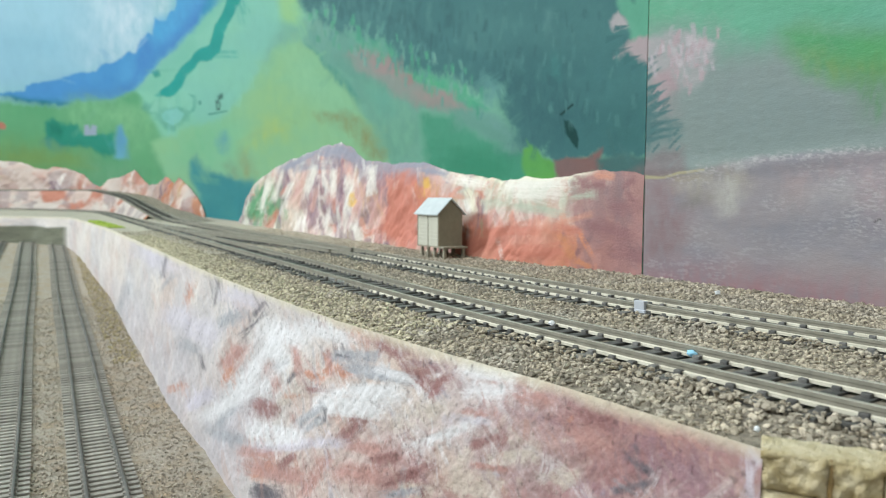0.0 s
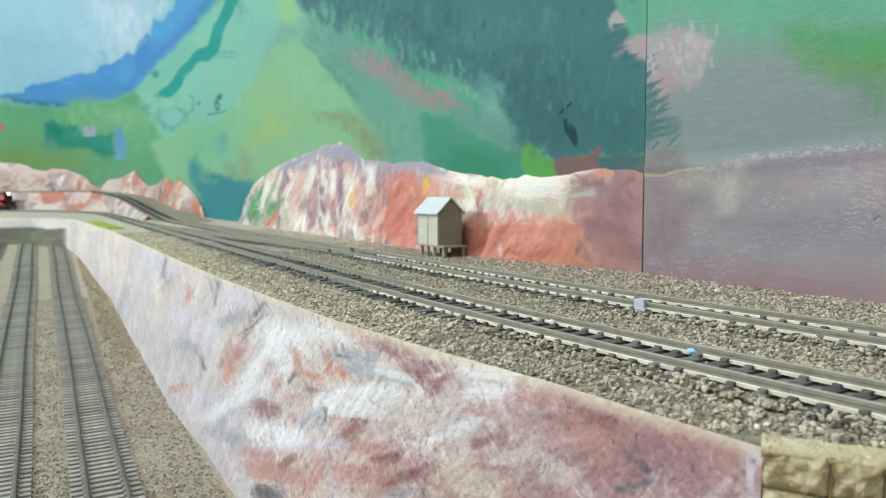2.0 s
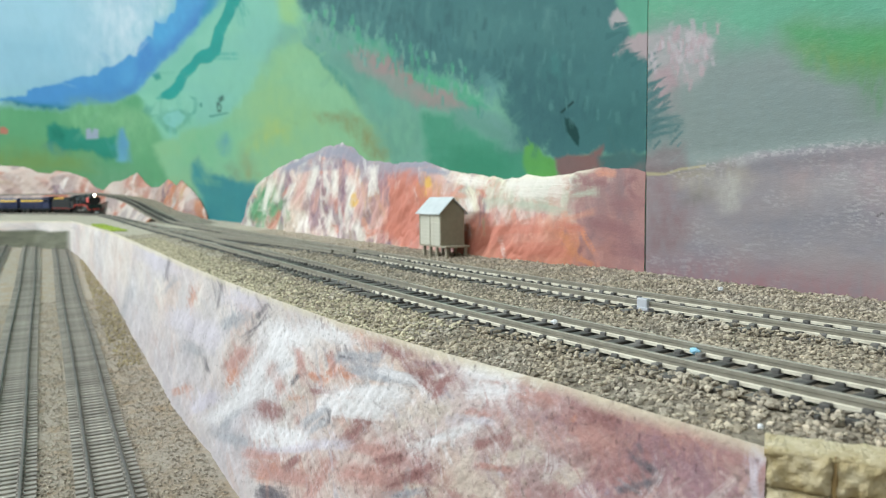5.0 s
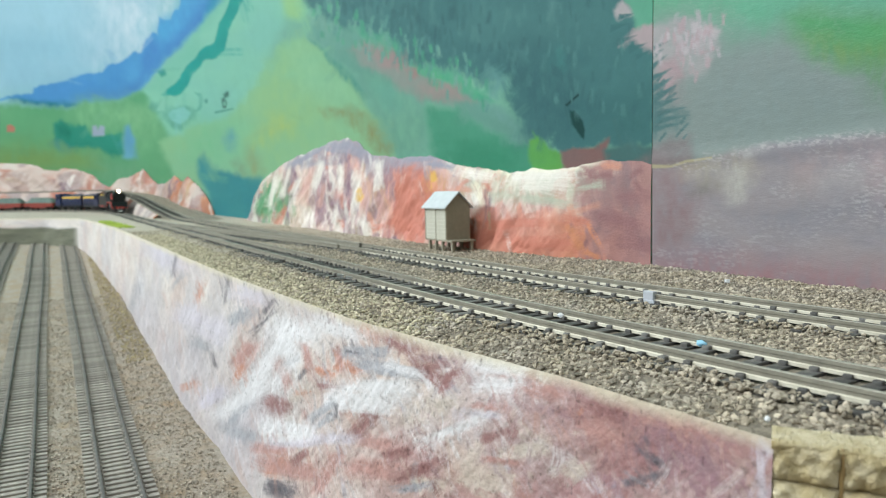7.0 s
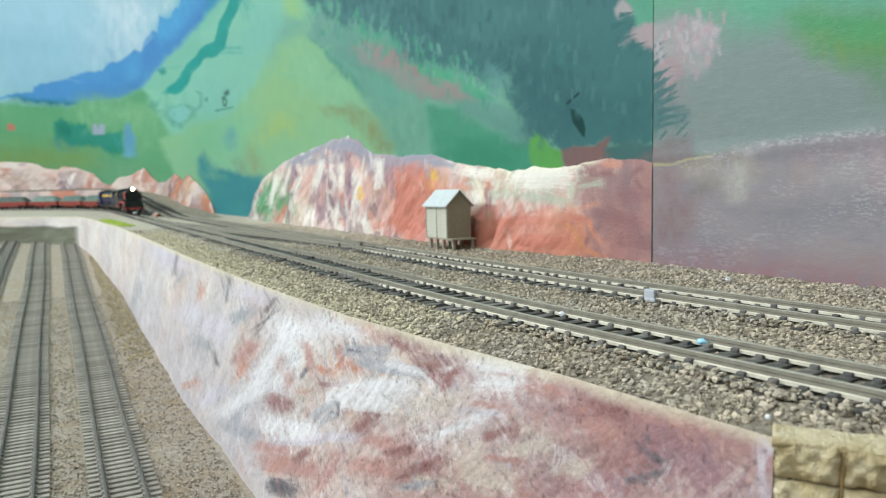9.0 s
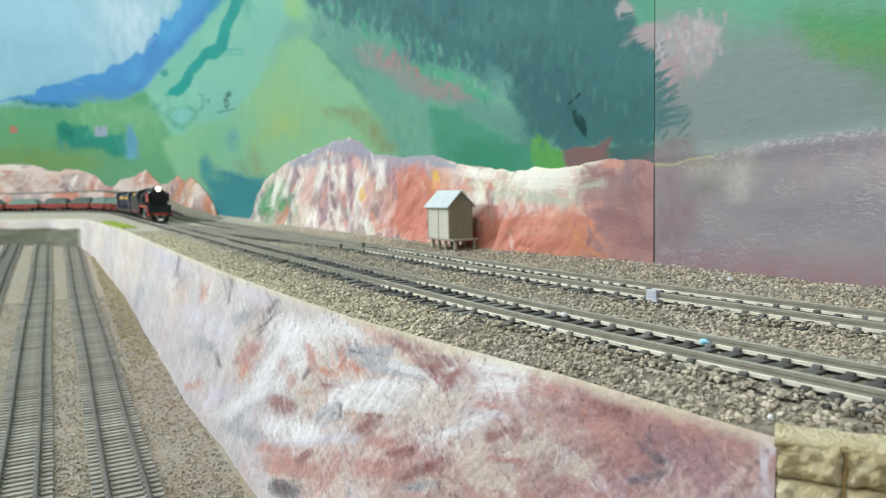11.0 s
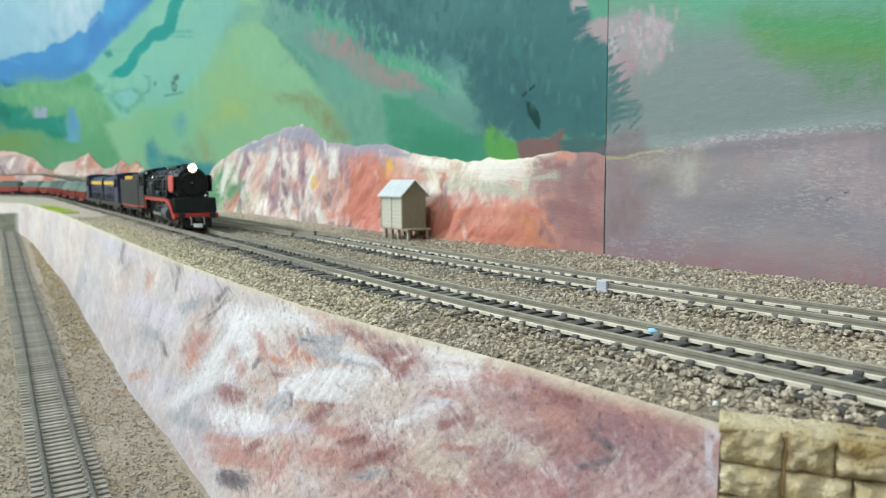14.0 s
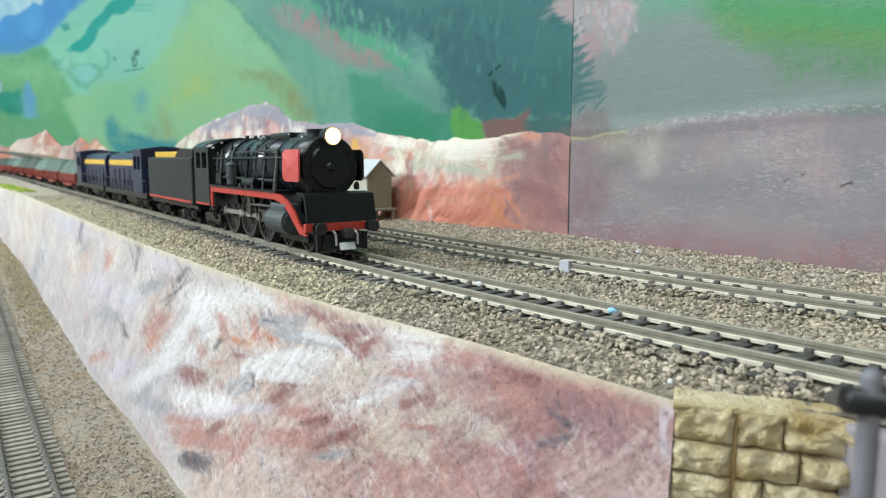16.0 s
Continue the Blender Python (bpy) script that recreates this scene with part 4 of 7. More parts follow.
ROCK_CHALK = C(240, 234, 224), ((730, 70.9, 746, 34.4, 7, 0.9), (799, 53.9, 822, 34.2, 6, 0.8), (664, 62.7, 671, 37.5, 7, 0.9), (620, 56.0, 628, 18.6, 8, 0.8), (581, 60.1, 571, 39.9, 9, 0.8), (904, 55.8, 933, 18.9, 7, 0.8), (689, 14.2, 665, -5.0, 10, 0.8), (607, 11.2, 588, -1.0, 9, 0.8), (854, 65.2, 868, 27.0, 5, 0.7), (440, 49.6, 395, 43.0, 9, 0.8), (381, 42.8, 312, 43.7, 10, 0.9), (368, 37.3, 317, 35.7, 12, 0.7), (760, 18.6, 771, -4.0, 6, 0.7))
ROCK_CORAL = C(206, 128, 108), ((521, 49.0, 529, 2.0, 18, 0.95), (546, 10.9, 488, 4.1, 14, 0.9), (508, 44.2, 493, 12.8, 12, 0.8), (659, 3.2, 672, 1.5, 9, 0.95), (557, 5.5, 581, 1.9, 7, 0.7), (856, 20.1, 882, -5.4, 6, 0.8), (844, 37.5, 810, 47.5, 5, 0.6), (416, -0.1, 368, 8.5, 16, 0.9), (368, -0.6, 312, 6.7, 16, 0.9), (395, 12.7, 333, 18.9, 10, 0.75), (322, 19.3, 302, 16.9, 9, 0.7), (402, 41.2, 395, 35.4, 5, 0.7), (424, 43.3, 440, 35.3, 6, 0.5))
ROCK_ORANGE = C(212, 142, 104), ((312, 10.0, 306, 2.4, 9, 0.9), (304, 0.9, 294, -1.5, 6, 0.8), (317, 14.6, 312, 11.6, 6, 0.6))
ROCK_OLIVE = C(92, 152, 108), ((937, 41.3, 956, 7.0, 8, 0.9), (905, 41.2, 985, 14.0, 8, 0.7), (844, 30.7, 856, 20.1, 5, 0.6), (811, 20.9, 801, 7.9, 4, 0.4))
ROCK_GOLD = C(228, 182, 84), ((478, 49.1, 477, 43.0, 5, 0.95), (618, 39.0, 615, 28.4, 5, 0.85), (607, 32.2, 612, 27.4, 4, 0.7))
ROCK_SAGE = C(186, 194, 174), ((368, 28.3, 312, 28.6, 10, 0.6), (395, 29.8, 368, 31.9, 9, 0.5), (344, 37.3, 333, 28.9, 8, 0.5), (312, 35.7, 293, 37.3, 6, 0.5))
ROCK_MAROON = C(150, 108, 110), ((303, 42.0, 284, 43.3, 8, 0.8), (271, 41.7, 263, 44.4, 7, 0.8), (284, 29.8, 251, 33.1, 16, 0.6), (297, 20.2, 266, 15.5, 16, 0.7), (283, 8.6, 250, 5.1, 14, 0.6), (312, 43.7, 298, 45.0, 5, 0.7), (269, 38.7, 265, 34.4, 5, 0.7), (306, 2.3, 302, 7.4, 4, 0.7), (320, 51.9, 303, 45.1, 4, 0.5))
ROCK_PEACH = C(216, 152, 128), ((291, 48.0, 280, 47.1, 7, 0.8), (440, 37.4, 417, 35.4, 7, 0.6), (312, 22.9, 293, 26.5, 6, 0.4))


def rock_strokes(col, s, z):
    rnd = np.random.RandomState(77)
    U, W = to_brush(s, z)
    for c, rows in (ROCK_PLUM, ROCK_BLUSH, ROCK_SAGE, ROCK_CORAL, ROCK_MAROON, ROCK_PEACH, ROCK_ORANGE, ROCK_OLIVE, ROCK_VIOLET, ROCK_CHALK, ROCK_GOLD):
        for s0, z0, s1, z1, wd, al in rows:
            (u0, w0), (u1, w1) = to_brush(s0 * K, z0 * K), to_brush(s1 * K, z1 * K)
            stroke_on(col, U, W, u0, w0, u1, w1, wd * UNIT, c, al * 0.9, rnd)


def rock_paint(s, z, q, ridge):
    c = np.tile(C(226, 206, 190), (len(s), 1))
    c = c + (C(220, 178, 162) - c) * blotch(s, z, 34, 18, 21, 0.48, 0.62, 14)
    c = c + (C(176, 138, 146) - c) * blotch(s, z, 30, 13, 22, 0.48, 0.60, 16) * 0.85
    c = c + (C(240, 232, 222) - c) * blotch(s, z, 60, 20, 23, 0.52, 0.6, 24) * 0.8
    c = c + (C(132, 104, 122) - c) * blotch(s, z, 40, 10, 28, 0.54, 0.62, 14) * np.clip((s - 0.42) / 0.05, 0, 1)[:, None] * 0.75
    red = np.exp(-(((s - 0.50) / 0.045) ** 2 + ((z - 0.025) / 0.035) ** 2))[:, None]
    c = c + (C(206, 126, 106) - c) * np.clip(red * 1.5 * (0.5 + vnoise(s * 60, z * 40, 3, seed=24)[:, None]), 0, 0.95)
    low = (np.clip((0.030 - z) / 0.016, 0, 1) * np.clip((0.44 - s) / 0.02, 0, 1))[:, None]
    c = c + (C(208, 132, 108) - c) * np.clip(low * (0.5 + 1.0 * vnoise(s * 70, z * 60, 4, seed=25)[:, None]), 0, 0.92)
    cream = (np.clip((z - 0.026) / 0.008, 0, 1) * np.clip((0.44 - s) / 0.03, 0, 1))[:, None]
    c = c + (C(226, 222, 198) - c) * cream * (0.55 + 0.45 * blotch(s, z, 60, 40, 26))
    c = c + (C(176, 182, 160) - c) * cream * blotch(s, z, 44, 60, 36, 0.52, 0.62) * 0.7
    c = c + (C(196, 134, 116) - c) * cream * blotch(s, z, 70, 60, 37, 0.56, 0.62) * 0.7
    edge = np.clip((0.318 - s) / 0.02, 0, 1)[:, None]
    mauve = C(140, 112, 116) + (C(172, 128, 124) - C(140, 112, 116)) * blotch(s, z, 60, 60, 29, 0.42, 0.62)
    c = c + (mauve - c) * np.clip(edge * (0.55 + 0.9 * vnoise(s * 90, z * 90, 3, seed=38)[:, None]), 0, 0.95)
    c = c + (C(212, 138, 96) - c) * np.exp(-(((s - 0.312) / 0.008) ** 2 + ((z - 0.008) / 0.012) ** 2))[:, None] * 0.8
    violet = (np.clip((q - 0.80) / 0.12, 0, 1) * np.clip((s - 0.44) / 0.03, 0, 1) * np.clip((0.92 - s) / 0.1, 0, 1))[:, None]
    c = c + (C(152, 146, 156) - c) * np.clip(violet * (0.5 + 0.8 * vnoise(s * 50, z * 50, 3, seed=39)[:, None]), 0, 0.92)
    green = np.exp(-(((s - 0.92) / 0.07) ** 2 + ((z - 0.022) / 0.024) ** 2))[:, None]
    c = c + (C(84, 150, 104) - c) * np.clip(green * 1.7, 0, 0.92)
    for a, b in ((0.476, 0.042), (0.60, 0.040), (0.585, 0.034)):
        c = c + (C(226, 180, 90) - c) * np.exp(-(((s - a) / 0.008) ** 2 + ((z - b) / 0.006) ** 2))[:, None] * 0.9
    rim = (np.clip((q - 0.955) / 0.03, 0, 1) * np.clip((0.46 - s) / 0.03, 0, 1) * np.clip((s - 0.285) / 0.02, 0, 1))[:, None]
    c = c + (C(236, 230, 206) - c) * rim * 0.7
    return c * (0.97 + 0.2 * vnoise(s * 240, z * 120, 3, seed=27))[:, None]


def far_paint(s, z, q, ridge):
    c = np.tile(C(232, 206, 194), (len(s), 1))
    c = c + (C(214, 140, 116) - c) * blotch(s, z, 7, 30, 31, 0.48, 0.58, 10)
    c = c + (C(236, 226, 216) - c) * blotch(s, z, 10, 34, 32, 0.5, 0.6) * 0.8
    c = c + (C(176, 160, 160) - c) * blotch(s, z, 14, 30, 33, 0.55, 0.64) * 0.7
    o = (np.clip((1.85 - s) / 0.1, 0, 1))[:, None]
    c = c + (C(206, 128, 84) - c) * o * blotch(s, z, 26, 12, 34, 0.42, 0.6)
    return c * 0.74


TOPS = [(0.255, 0.0464), (0.273, 0.0488), (0.286, 0.0510), (0.299, 0.0502), (0.319, 0.0475), (0.339, 0.0470), (0.356, 0.0484), (0.381, 0.0460), (0.394, 0.0489), (0.423, 0.0510), (0.454, 0.0551), (0.490, 0.0627), (0.540, 0.0633), (0.563, 0.0657), (0.602, 0.0688), (0.637, 0.0821), (0.662, 0.0884), (0.710, 0.0880), (0.754, 0.0839), (0.837, 0.0774), (0.884, 0.0737), (0.936, 0.0637), (0.988, 0.0532), (1.026, 0.0376), (1.069, -0.0086)]
ob = wall_rocks("rock_outcrop", 0.2576, 1.068, 700, 130, TOPS, 0.013, rock_paint, seed=40, detail=rock_strokes)
tagged(ob, "moulded plaster rock outcrop painted cream, red and violet against the mural", "rock outcrop")
ob = wall_rocks("rock_outcrop", 1.33, 3.6, 420, 60, [(1.317, -0.006), (1.355, 0.015), (1.407, 0.036), (1.493, 0.055), (1.590, 0.074), (1.664, 0.062), (1.770, 0.080), (1.855, 0.064), (1.925, 0.061), (1.967, 0.077), (2.024, 0.104), (2.080, 0.091), (2.181, 0.080), (2.229, 0.060), (2.273, 0.070), (2.314, 0.094), (2.369, 0.107), (2.447, 0.121), (2.485, 0.112), (2.541, 0.117), (2.569, 0.131), (2.681, 0.143), (3.6, 0.14)],
                     0.03, far_paint, seed=50, inset0=0.002, streak=0.5)
tagged(ob, "distant moulded rock ridge painted white and rust red", "rock outcrop")


# ---- upper board and its rock face ----
def ribbon(name, s0, s1, ns, lo, hi, no, zf, material, paint=None, thick=0.0):
    sv, q = np.linspace(s0, s1, ns), np.linspace(0, 1, no)
    S, Q = np.meshgrid(sv, q, indexing="ij")
    s, q = S.ravel(), Q.ravel()
    o = lo(s) + (hi(s) - lo(s)) * q
    x, y, th = spot(s, o)
    z = zf(s, o, q)
    ob = np_mesh(name, np.c_[x, y, z], grid_faces(ns, no), material)
    if thick:
        md = ob.modifiers.new("thickness", "SOLIDIFY")
        md.thickness, md.offset = thick, 1
    return ob


def board_hi(s):
    return np.interp(s, [-0.3, 1.5, 1.75, 2.2, 5.6], [0.1385, 0.1385, 0.20, 0.36, 0.36])


def board_z(s, o, q):
    x, y, _ = spot(s, o)
    bed = np.minimum(np.abs(o - near_o(s)), np.abs(o - back_o(s)))
    z = -0.0037 + 0.0014 * (vnoise(x * 70, y * 70, 4, seed=60) - 0.5) - 0.0012 * np.clip((bed - 0.018) / 0.012, 0, 1)
    z = z - np.clip(0.012 - (o - lip_o(s)), 0, 0.012) / 0.012 * 0.0017 * (s < 0.7)
    return z + 0.002 * np.clip((o - 0.105) / 0.03, 0, 1) * (s < 1.4)


ob = ribbon("ground", -0.3, 0.5, 260, lip_o, board_hi, 60, board_z, M_BALLAST)
tagged(ob, "upper baseboard strewn with brown-grey ballast", "ground", kind="structure")
ob = ribbon("ground", 0.5, 5.5, 700, lip_o, board_hi, 50, board_z, M_FINE)
tagged(ob, "upper baseboard under fine pale ballast round the turnouts", "ground", kind="structure")


def lip_z(s):
    return np.interp(s, [0.0, 0.35, 0.6], [-0.0056, -0.0055, -0.0046])


def cliff_foot_z(s):
    return np.interp(s, [0, 0.5, 1.07, 1.3, 1.6, 5.5], [-0.106, -0.106, -0.082, -0.070, -0.060, -0.056])


CLIFF_WHITE = C(238, 236, 238), ((225, -33.5, 178, -21.4, 24, 1), (220, -35.3, 186, -27.5, 18, 1), (210, -26.6, 181, -20.4, 12, 0.9), (284, -23.8, 268, -31.1, 14, 0.9), (279, -33.2, 294, -48.3, 12, 0.7), (366, -74.5, 271, -20.5, 15, 0.8), (392, -86.0, 302, -47.8, 14, 0.7), (292, -18.1, 248, -16.6, 20, 0.7), (249, -10.5, 212, -10.5, 18, 0.8), (194, -16.3, 174, -16.1, 9, 0.8), (152, -8.9, 134, -6.2, 18, 0.8), (149, -13.4, 134, -10.1, 16, 0.8), (174, -36.1, 144, -19.7, 11, 0.9), (310, -68.5, 242, -50.9, 14, 0.8), (290, -68.8, 242, -51.6, 9, 0.6), (167, -19.0, 177, -14.7, 5, 0.7))
CLIFF_LILAC = C(214, 208, 220), ((72, -7.3, 73, -17.4, 9, 0.95), (73, -6.1, 71, -8.1, 8, 0.9), (297, -73.5, 242, -54.4, 12, 0.6), (381, -69.2, 424, -86.5, 14, 0.7), (687, -10.3, 487, -12.7, 16, 0.5), (242, -54.4, 207, -42.6, 12, 0.6), (157, -22.6, 140, -19.2, 9, 0.6), (485, -42.3, 373, -37.8, 30, 0.4), (354, -12.1, 301, -10.9, 20, 0.4))
CLIFF_GREY = C(168, 170, 178), ((211, -18.6, 171, -15.8, 14, 0.9), (223, -17.7, 191, -12.1, 12, 0.85), (357, -28.0, 324, -17.8, 12, 0.8), (251, -48.8, 222, -34.3, 10, 0.85), (445, -53.8, 413, -51.2, 12, 0.5), (365, -82.9, 334, -63.3, 12, 0.6), (391, -90.5, 313, -75.8, 14, 0.5), (243, -49.6, 224, -39.4, 8, 0.8), (282, -35.0, 263, -27.9, 8, 0.6), (186, -53.4, 167, -45.7, 10, 0.8), (487, -12.7, 556, -35.8, 6, 0.4), (733, -45.8, 842, -94.6, 8, 0.35))
CLIFF_DARK = C(104, 100, 108), ((297, -9.2, 308, -16.7, 6, 0.8), (287, -10.2, 331, -30.6, 3, 0.7), (524, -4.1, 536, -23.2, 4, 0.7), (372, -4.9, 372, -11.9, 5, 0.8), (375, -12.2, 379, -22.5, 3, 0.6), (219, -16.9, 209, -15.9, 3, 0.8), (262, -36.4, 254, -30.4, 5, 0.7), (225, -35.8, 223, -41.0, 3, 0.8), (294, -89.4, 267, -83.2, 16, 0.9), (99, -14.9, 92, -16.9, 8, 0.75), (101, -23.3, 92, -18.3, 9, 0.9), (97, -12.6, 96, -13.7, 6, 0.6), (405, -51.3, 396, -60.5, 3, 0.5), (215, -12.0, 214, -14.2, 2, 0.7))
CLIFF_BROWN = C(154, 110, 108), ((209, -42.1, 201, -35.5, 14, 0.95), (205, -34.6, 198, -33.9, 8, 0.7), (171, -14.7, 160, -15.9, 14, 0.9), (175, -14.3, 163, -11.1, 10, 0.7), (163, -14.9, 156, -11.2, 10, 0.9), (192, -8.2, 178, -10.3, 12, 0.75), (263, -69.5, 252, -62.1, 9, 0.85), (146, -26.9, 134, -21.1, 12, 0.8), (300, -54.8, 279, -52.7, 18, 0.75), (190, -44.6, 182, -41.2, 16, 0.8), (186, -50.5, 163, -37.0, 12, 0.85), (245, -34.7, 220, -29.8, 6, 0.8), (114, -10.6, 103, -9.6, 20, 0.85), (103, -21.6, 102, -17.8, 14, 0.7), (168, -17.5, 179, -11.8, 7, 0.5))
CLIFF_RED = C(192, 146, 138), ((348, -47.3, 326, -34.4, 12, 0.8), (289, -33.0, 277, -42.1, 12, 0.7), (256, -20.1, 250, -30.6, 8, 0.7), (227, -17.0, 221, -25.4, 7, 0.75), (311, -86.5, 240, -66.2, 22, 0.75), (239, -72.0, 220, -52.6, 14, 0.75), (213, -55.4, 187, -48.6, 20, 0.75), (208, -44.4, 188, -40.4, 14, 0.7), (130, -10.6, 121, -10.0, 16, 0.85), (113, -14.6, 102, -14.5, 26, 0.8), (100, -8.4, 82, -7.6, 18, 0.75), (145, -31.2, 132, -29.2, 7, 0.8), (150, -18.2, 138, -17.3, 8, 0.7), (329, -83.3, 263, -65.3, 12, 0.6))
CLIFF_MAUVE = C(150, 116, 126), ((90, -14.3, 78, -13.4, 34, 0.75), (96, -10.5, 81, -9.5, 18, 0.6), (89, -19.1, 77, -16.7, 24, 0.8), (179, -11.8, 156, -9.1, 8, 0.5), (195, -6.2, 174, -7.7, 8, 0.6), (149, -14.9, 156, -9.1, 10, 0.35), (129, -15.7, 114, -13.2, 12, 0.4), (112, -25.7, 103, -24.3, 14, 0.4))
CLIFF_RUST = C(206, 146, 122), ((208, -6.0, 203, -10.3, 6, 0.95), (209, -8.3, 207, -6.9, 5, 0.8), (243, -28.1, 230, -27.8, 9, 0.8), (221, -21.5, 210, -22.8, 9, 0.8), (357, -60.5, 338, -45.3, 7, 0.7), (231, -25.5, 220, -22.2, 6, 0.7), (433, -14.6, 448, -30.1, 6, 0.7), (295, -84.9, 275, -71.3, 10, 0.5), (492, -92.7, 452, -81.0, 10, 0.5), (267, -42.0, 245, -37.7, 6, 0.5), (115, -12.8, 113, -10.5, 6, 0.6))
CLIFF_BEIGE = C(216, 203, 190), ((183, -31.5, 162, -23.8, 20, 0.75), (153, -39.3, 138, -37.2, 26, 0.8), (139, -29.3, 124, -23.6, 20, 0.8), (279, -49.9, 245, -34.7, 10, 0.6), (121, -28.8, 112, -24.4, 18, 0.65), (175, -25.4, 157, -19.0, 14, 0.6), (148, -27.5, 153, -36.4, 14, 0.6), (134, -21.1, 122, -20.3, 12, 0.5), (116, -16.9, 112, -16.1, 5, 0.9), (178, -49.0, 160, -44.4, 16, 0.7))


def cliff_base(s, z):
    c = np.tile(C(232, 223, 216), (len(s), 1))
    c = c + (C(212, 206, 207) - c) * blotch(s + z, z, 16, 14, 71, 0.42, 0.62)
    c = c + (C(218, 194, 184) - c) * blotch(s + z, z, 22, 18, 72, 0.52, 0.66) * 0.7
    near = np.clip((0.27 - s) / 0.12, 0, 1)[:, None]
    c = c + (C(212, 190, 186) - c) * near * 0.75
    c = c + (C(182, 132, 128) - c) * blotch(s + z * 0.6, z, 44, 40, 73, 0.50, 0.58) * near * 0.75
    c = c + (C(216, 196, 178) - c) * blotch(s + z * 0.6, z, 30, 34, 75, 0.50, 0.6) * near * 0.7
    c = c + (C(164, 118, 120) - c) * np.clip((0.150 - s) / 0.05, 0, 1)[:, None] * (0.45 + 0.5 * blotch(s, z, 40, 44, 74, 0.36, 0.6))
    low = np.clip((-0.035 - z) / 0.03, 0, 1) * np.clip((s - 0.26) / 0.06, 0, 1)
    c = c + (C(204, 196, 202) - c) * (0.6 * low)[:, None]
    return c


def cliff_paint(S, Z):
    ns, nz = S.shape
    col = cliff_base(S.ravel(), Z.ravel()).reshape(ns, nz, 3)
    flat, sv = col.copy(), S[:, 0]
    far_tones = [C(248, 246, 248), C(240, 236, 238), C(206, 201, 206), C(190, 186, 192), C(226, 208, 202), C(216, 178, 164), C(232, 226, 218), C(240, 234, 228), C(224, 216, 212)]
    near_tones = [C(252, 250, 252), C(240, 236, 238), C(188, 136, 128), C(158, 108, 108), C(216, 202, 186), C(144, 116, 124), C(172, 170, 184), C(200, 148, 126)]

    def pick(s, z, rnd):
        i = min(int(np.searchsorted(sv, s + rnd.uniform(-0.006, 0.006))), ns - 1)
        j = int(np.clip(max(0, (-0.0042 - z) / 0.102) ** 0.8 * nz + rnd.randint(-7, 7), 0, nz - 1))
        c, al = flat[i, j], rnd.uniform(0.3, 0.8)
        if rnd.rand() < (0.26 if s > 0.3 else 0.15):
            tones = far_tones if s > 0.27 else near_tones
            c, al = tones[rnd.randint(len(tones))], rnd.uniform(0.3, 0.7) * (1 if s < 0.3 else 0.7)
        return c * rnd.uniform(0.88, 1.08), al, 0.85 + rnd.uniform(-0.5, 0.5) if s > 0.15 else rnd.uniform(0.2, 2.6)

    strokes(col, S, Z, 7000, 31, pick, lambda s, rnd: (rnd.uniform(0.004, 0.016) * (0.35 + s), rnd.uniform(0.0012, 0.0044) * (0.35 + s * 1.6), 1.0 + 0.9 * s),
            lambda rnd: (0.075 + 1.5 * rnd.rand() ** 2.6, -0.0045 - 0.098 * rnd.rand() ** 1.4))
    s, z = S.ravel(), Z.ravel()
    c = col.reshape(-1, 3)
    rnd = np.random.RandomState(41)
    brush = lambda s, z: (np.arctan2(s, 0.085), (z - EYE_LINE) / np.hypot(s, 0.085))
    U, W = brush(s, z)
    for cc, rows in (CLIFF_BEIGE, CLIFF_MAUVE, CLIFF_RED, CLIFF_LILAC, CLIFF_GREY, CLIFF_BROWN, CLIFF_RUST, CLIFF_WHITE, CLIFF_DARK):
        for s0, z0, s1, z1, wd, al in rows:
            (u0, w0), (u1, w1) = brush(s0 * K, z0 * K), brush(s1 * K, z1 * K)
            stroke_on(c, U, W, u0, w0, u1, w1, wd * UNIT, cc, al, rnd)
    # broken, dragged edges where one colour was worked into the next
    flat2 = c.reshape(ns, nz, 3).copy()

    def drag(s, z, rnd):
        i = min(max(int(np.searchsorted(sv, s + rnd.uniform(-0.02, 0.02) * (0.3 + s))), 0), ns - 1)
        j = int(np.clip(max(0, (-0.0055 - z) / 0.1005) ** 0.8 * nz + rnd.randint(-8, 9), 0, nz - 1))
        return flat2[i, j] * rnd.uniform(0.90, 1.10), rnd.uniform(0.25, 0.75), (0.85 + rnd.uniform(-0.6, 0.6)) if s > 0.2 else rnd.uniform(0.1, 2.4)

    col = c.reshape(ns, nz, 3)
    strokes(col, S, Z, 6500, 37, drag, lambda s, rnd: (rnd.uniform(0.003, 0.011) * (0.35 + s), rnd.uniform(0.0006, 0.0020) * (0.35 + s * 1.6), 1.0 + 0.9 * s),
            lambda rnd: (0.071 + 0.9 * rnd.rand() ** 2.4, -0.0055 - 0.096 * rnd.rand() ** 1.3))
    c = col.reshape(-1, 3)
    # last dabs over the worked paint
    for cc, rows in (CLIFF_LILAC, CLIFF_GREY, CLIFF_RED, CLIFF_BROWN, CLIFF_WHITE, CLIFF_DARK):
        for s0, z0, s1, z1, wd, al in rows:
            (u0, w0), (u1, w1) = brush(s0 * K, z0 * K), brush(s1 * K, z1 * K)
            stroke_on(c, U, W, u0, w0, u1, w1, wd * UNIT * 0.8, cc, al * 0.5, rnd)
    lip = np.clip((z + 0.0088 + 0.002 * (vnoise(s * 150, z * 0, 3) - 0.5)) / 0.003, 0, 1)[:, None]
    c = c + (C(230, 222, 196) - c) * lip * 0.75
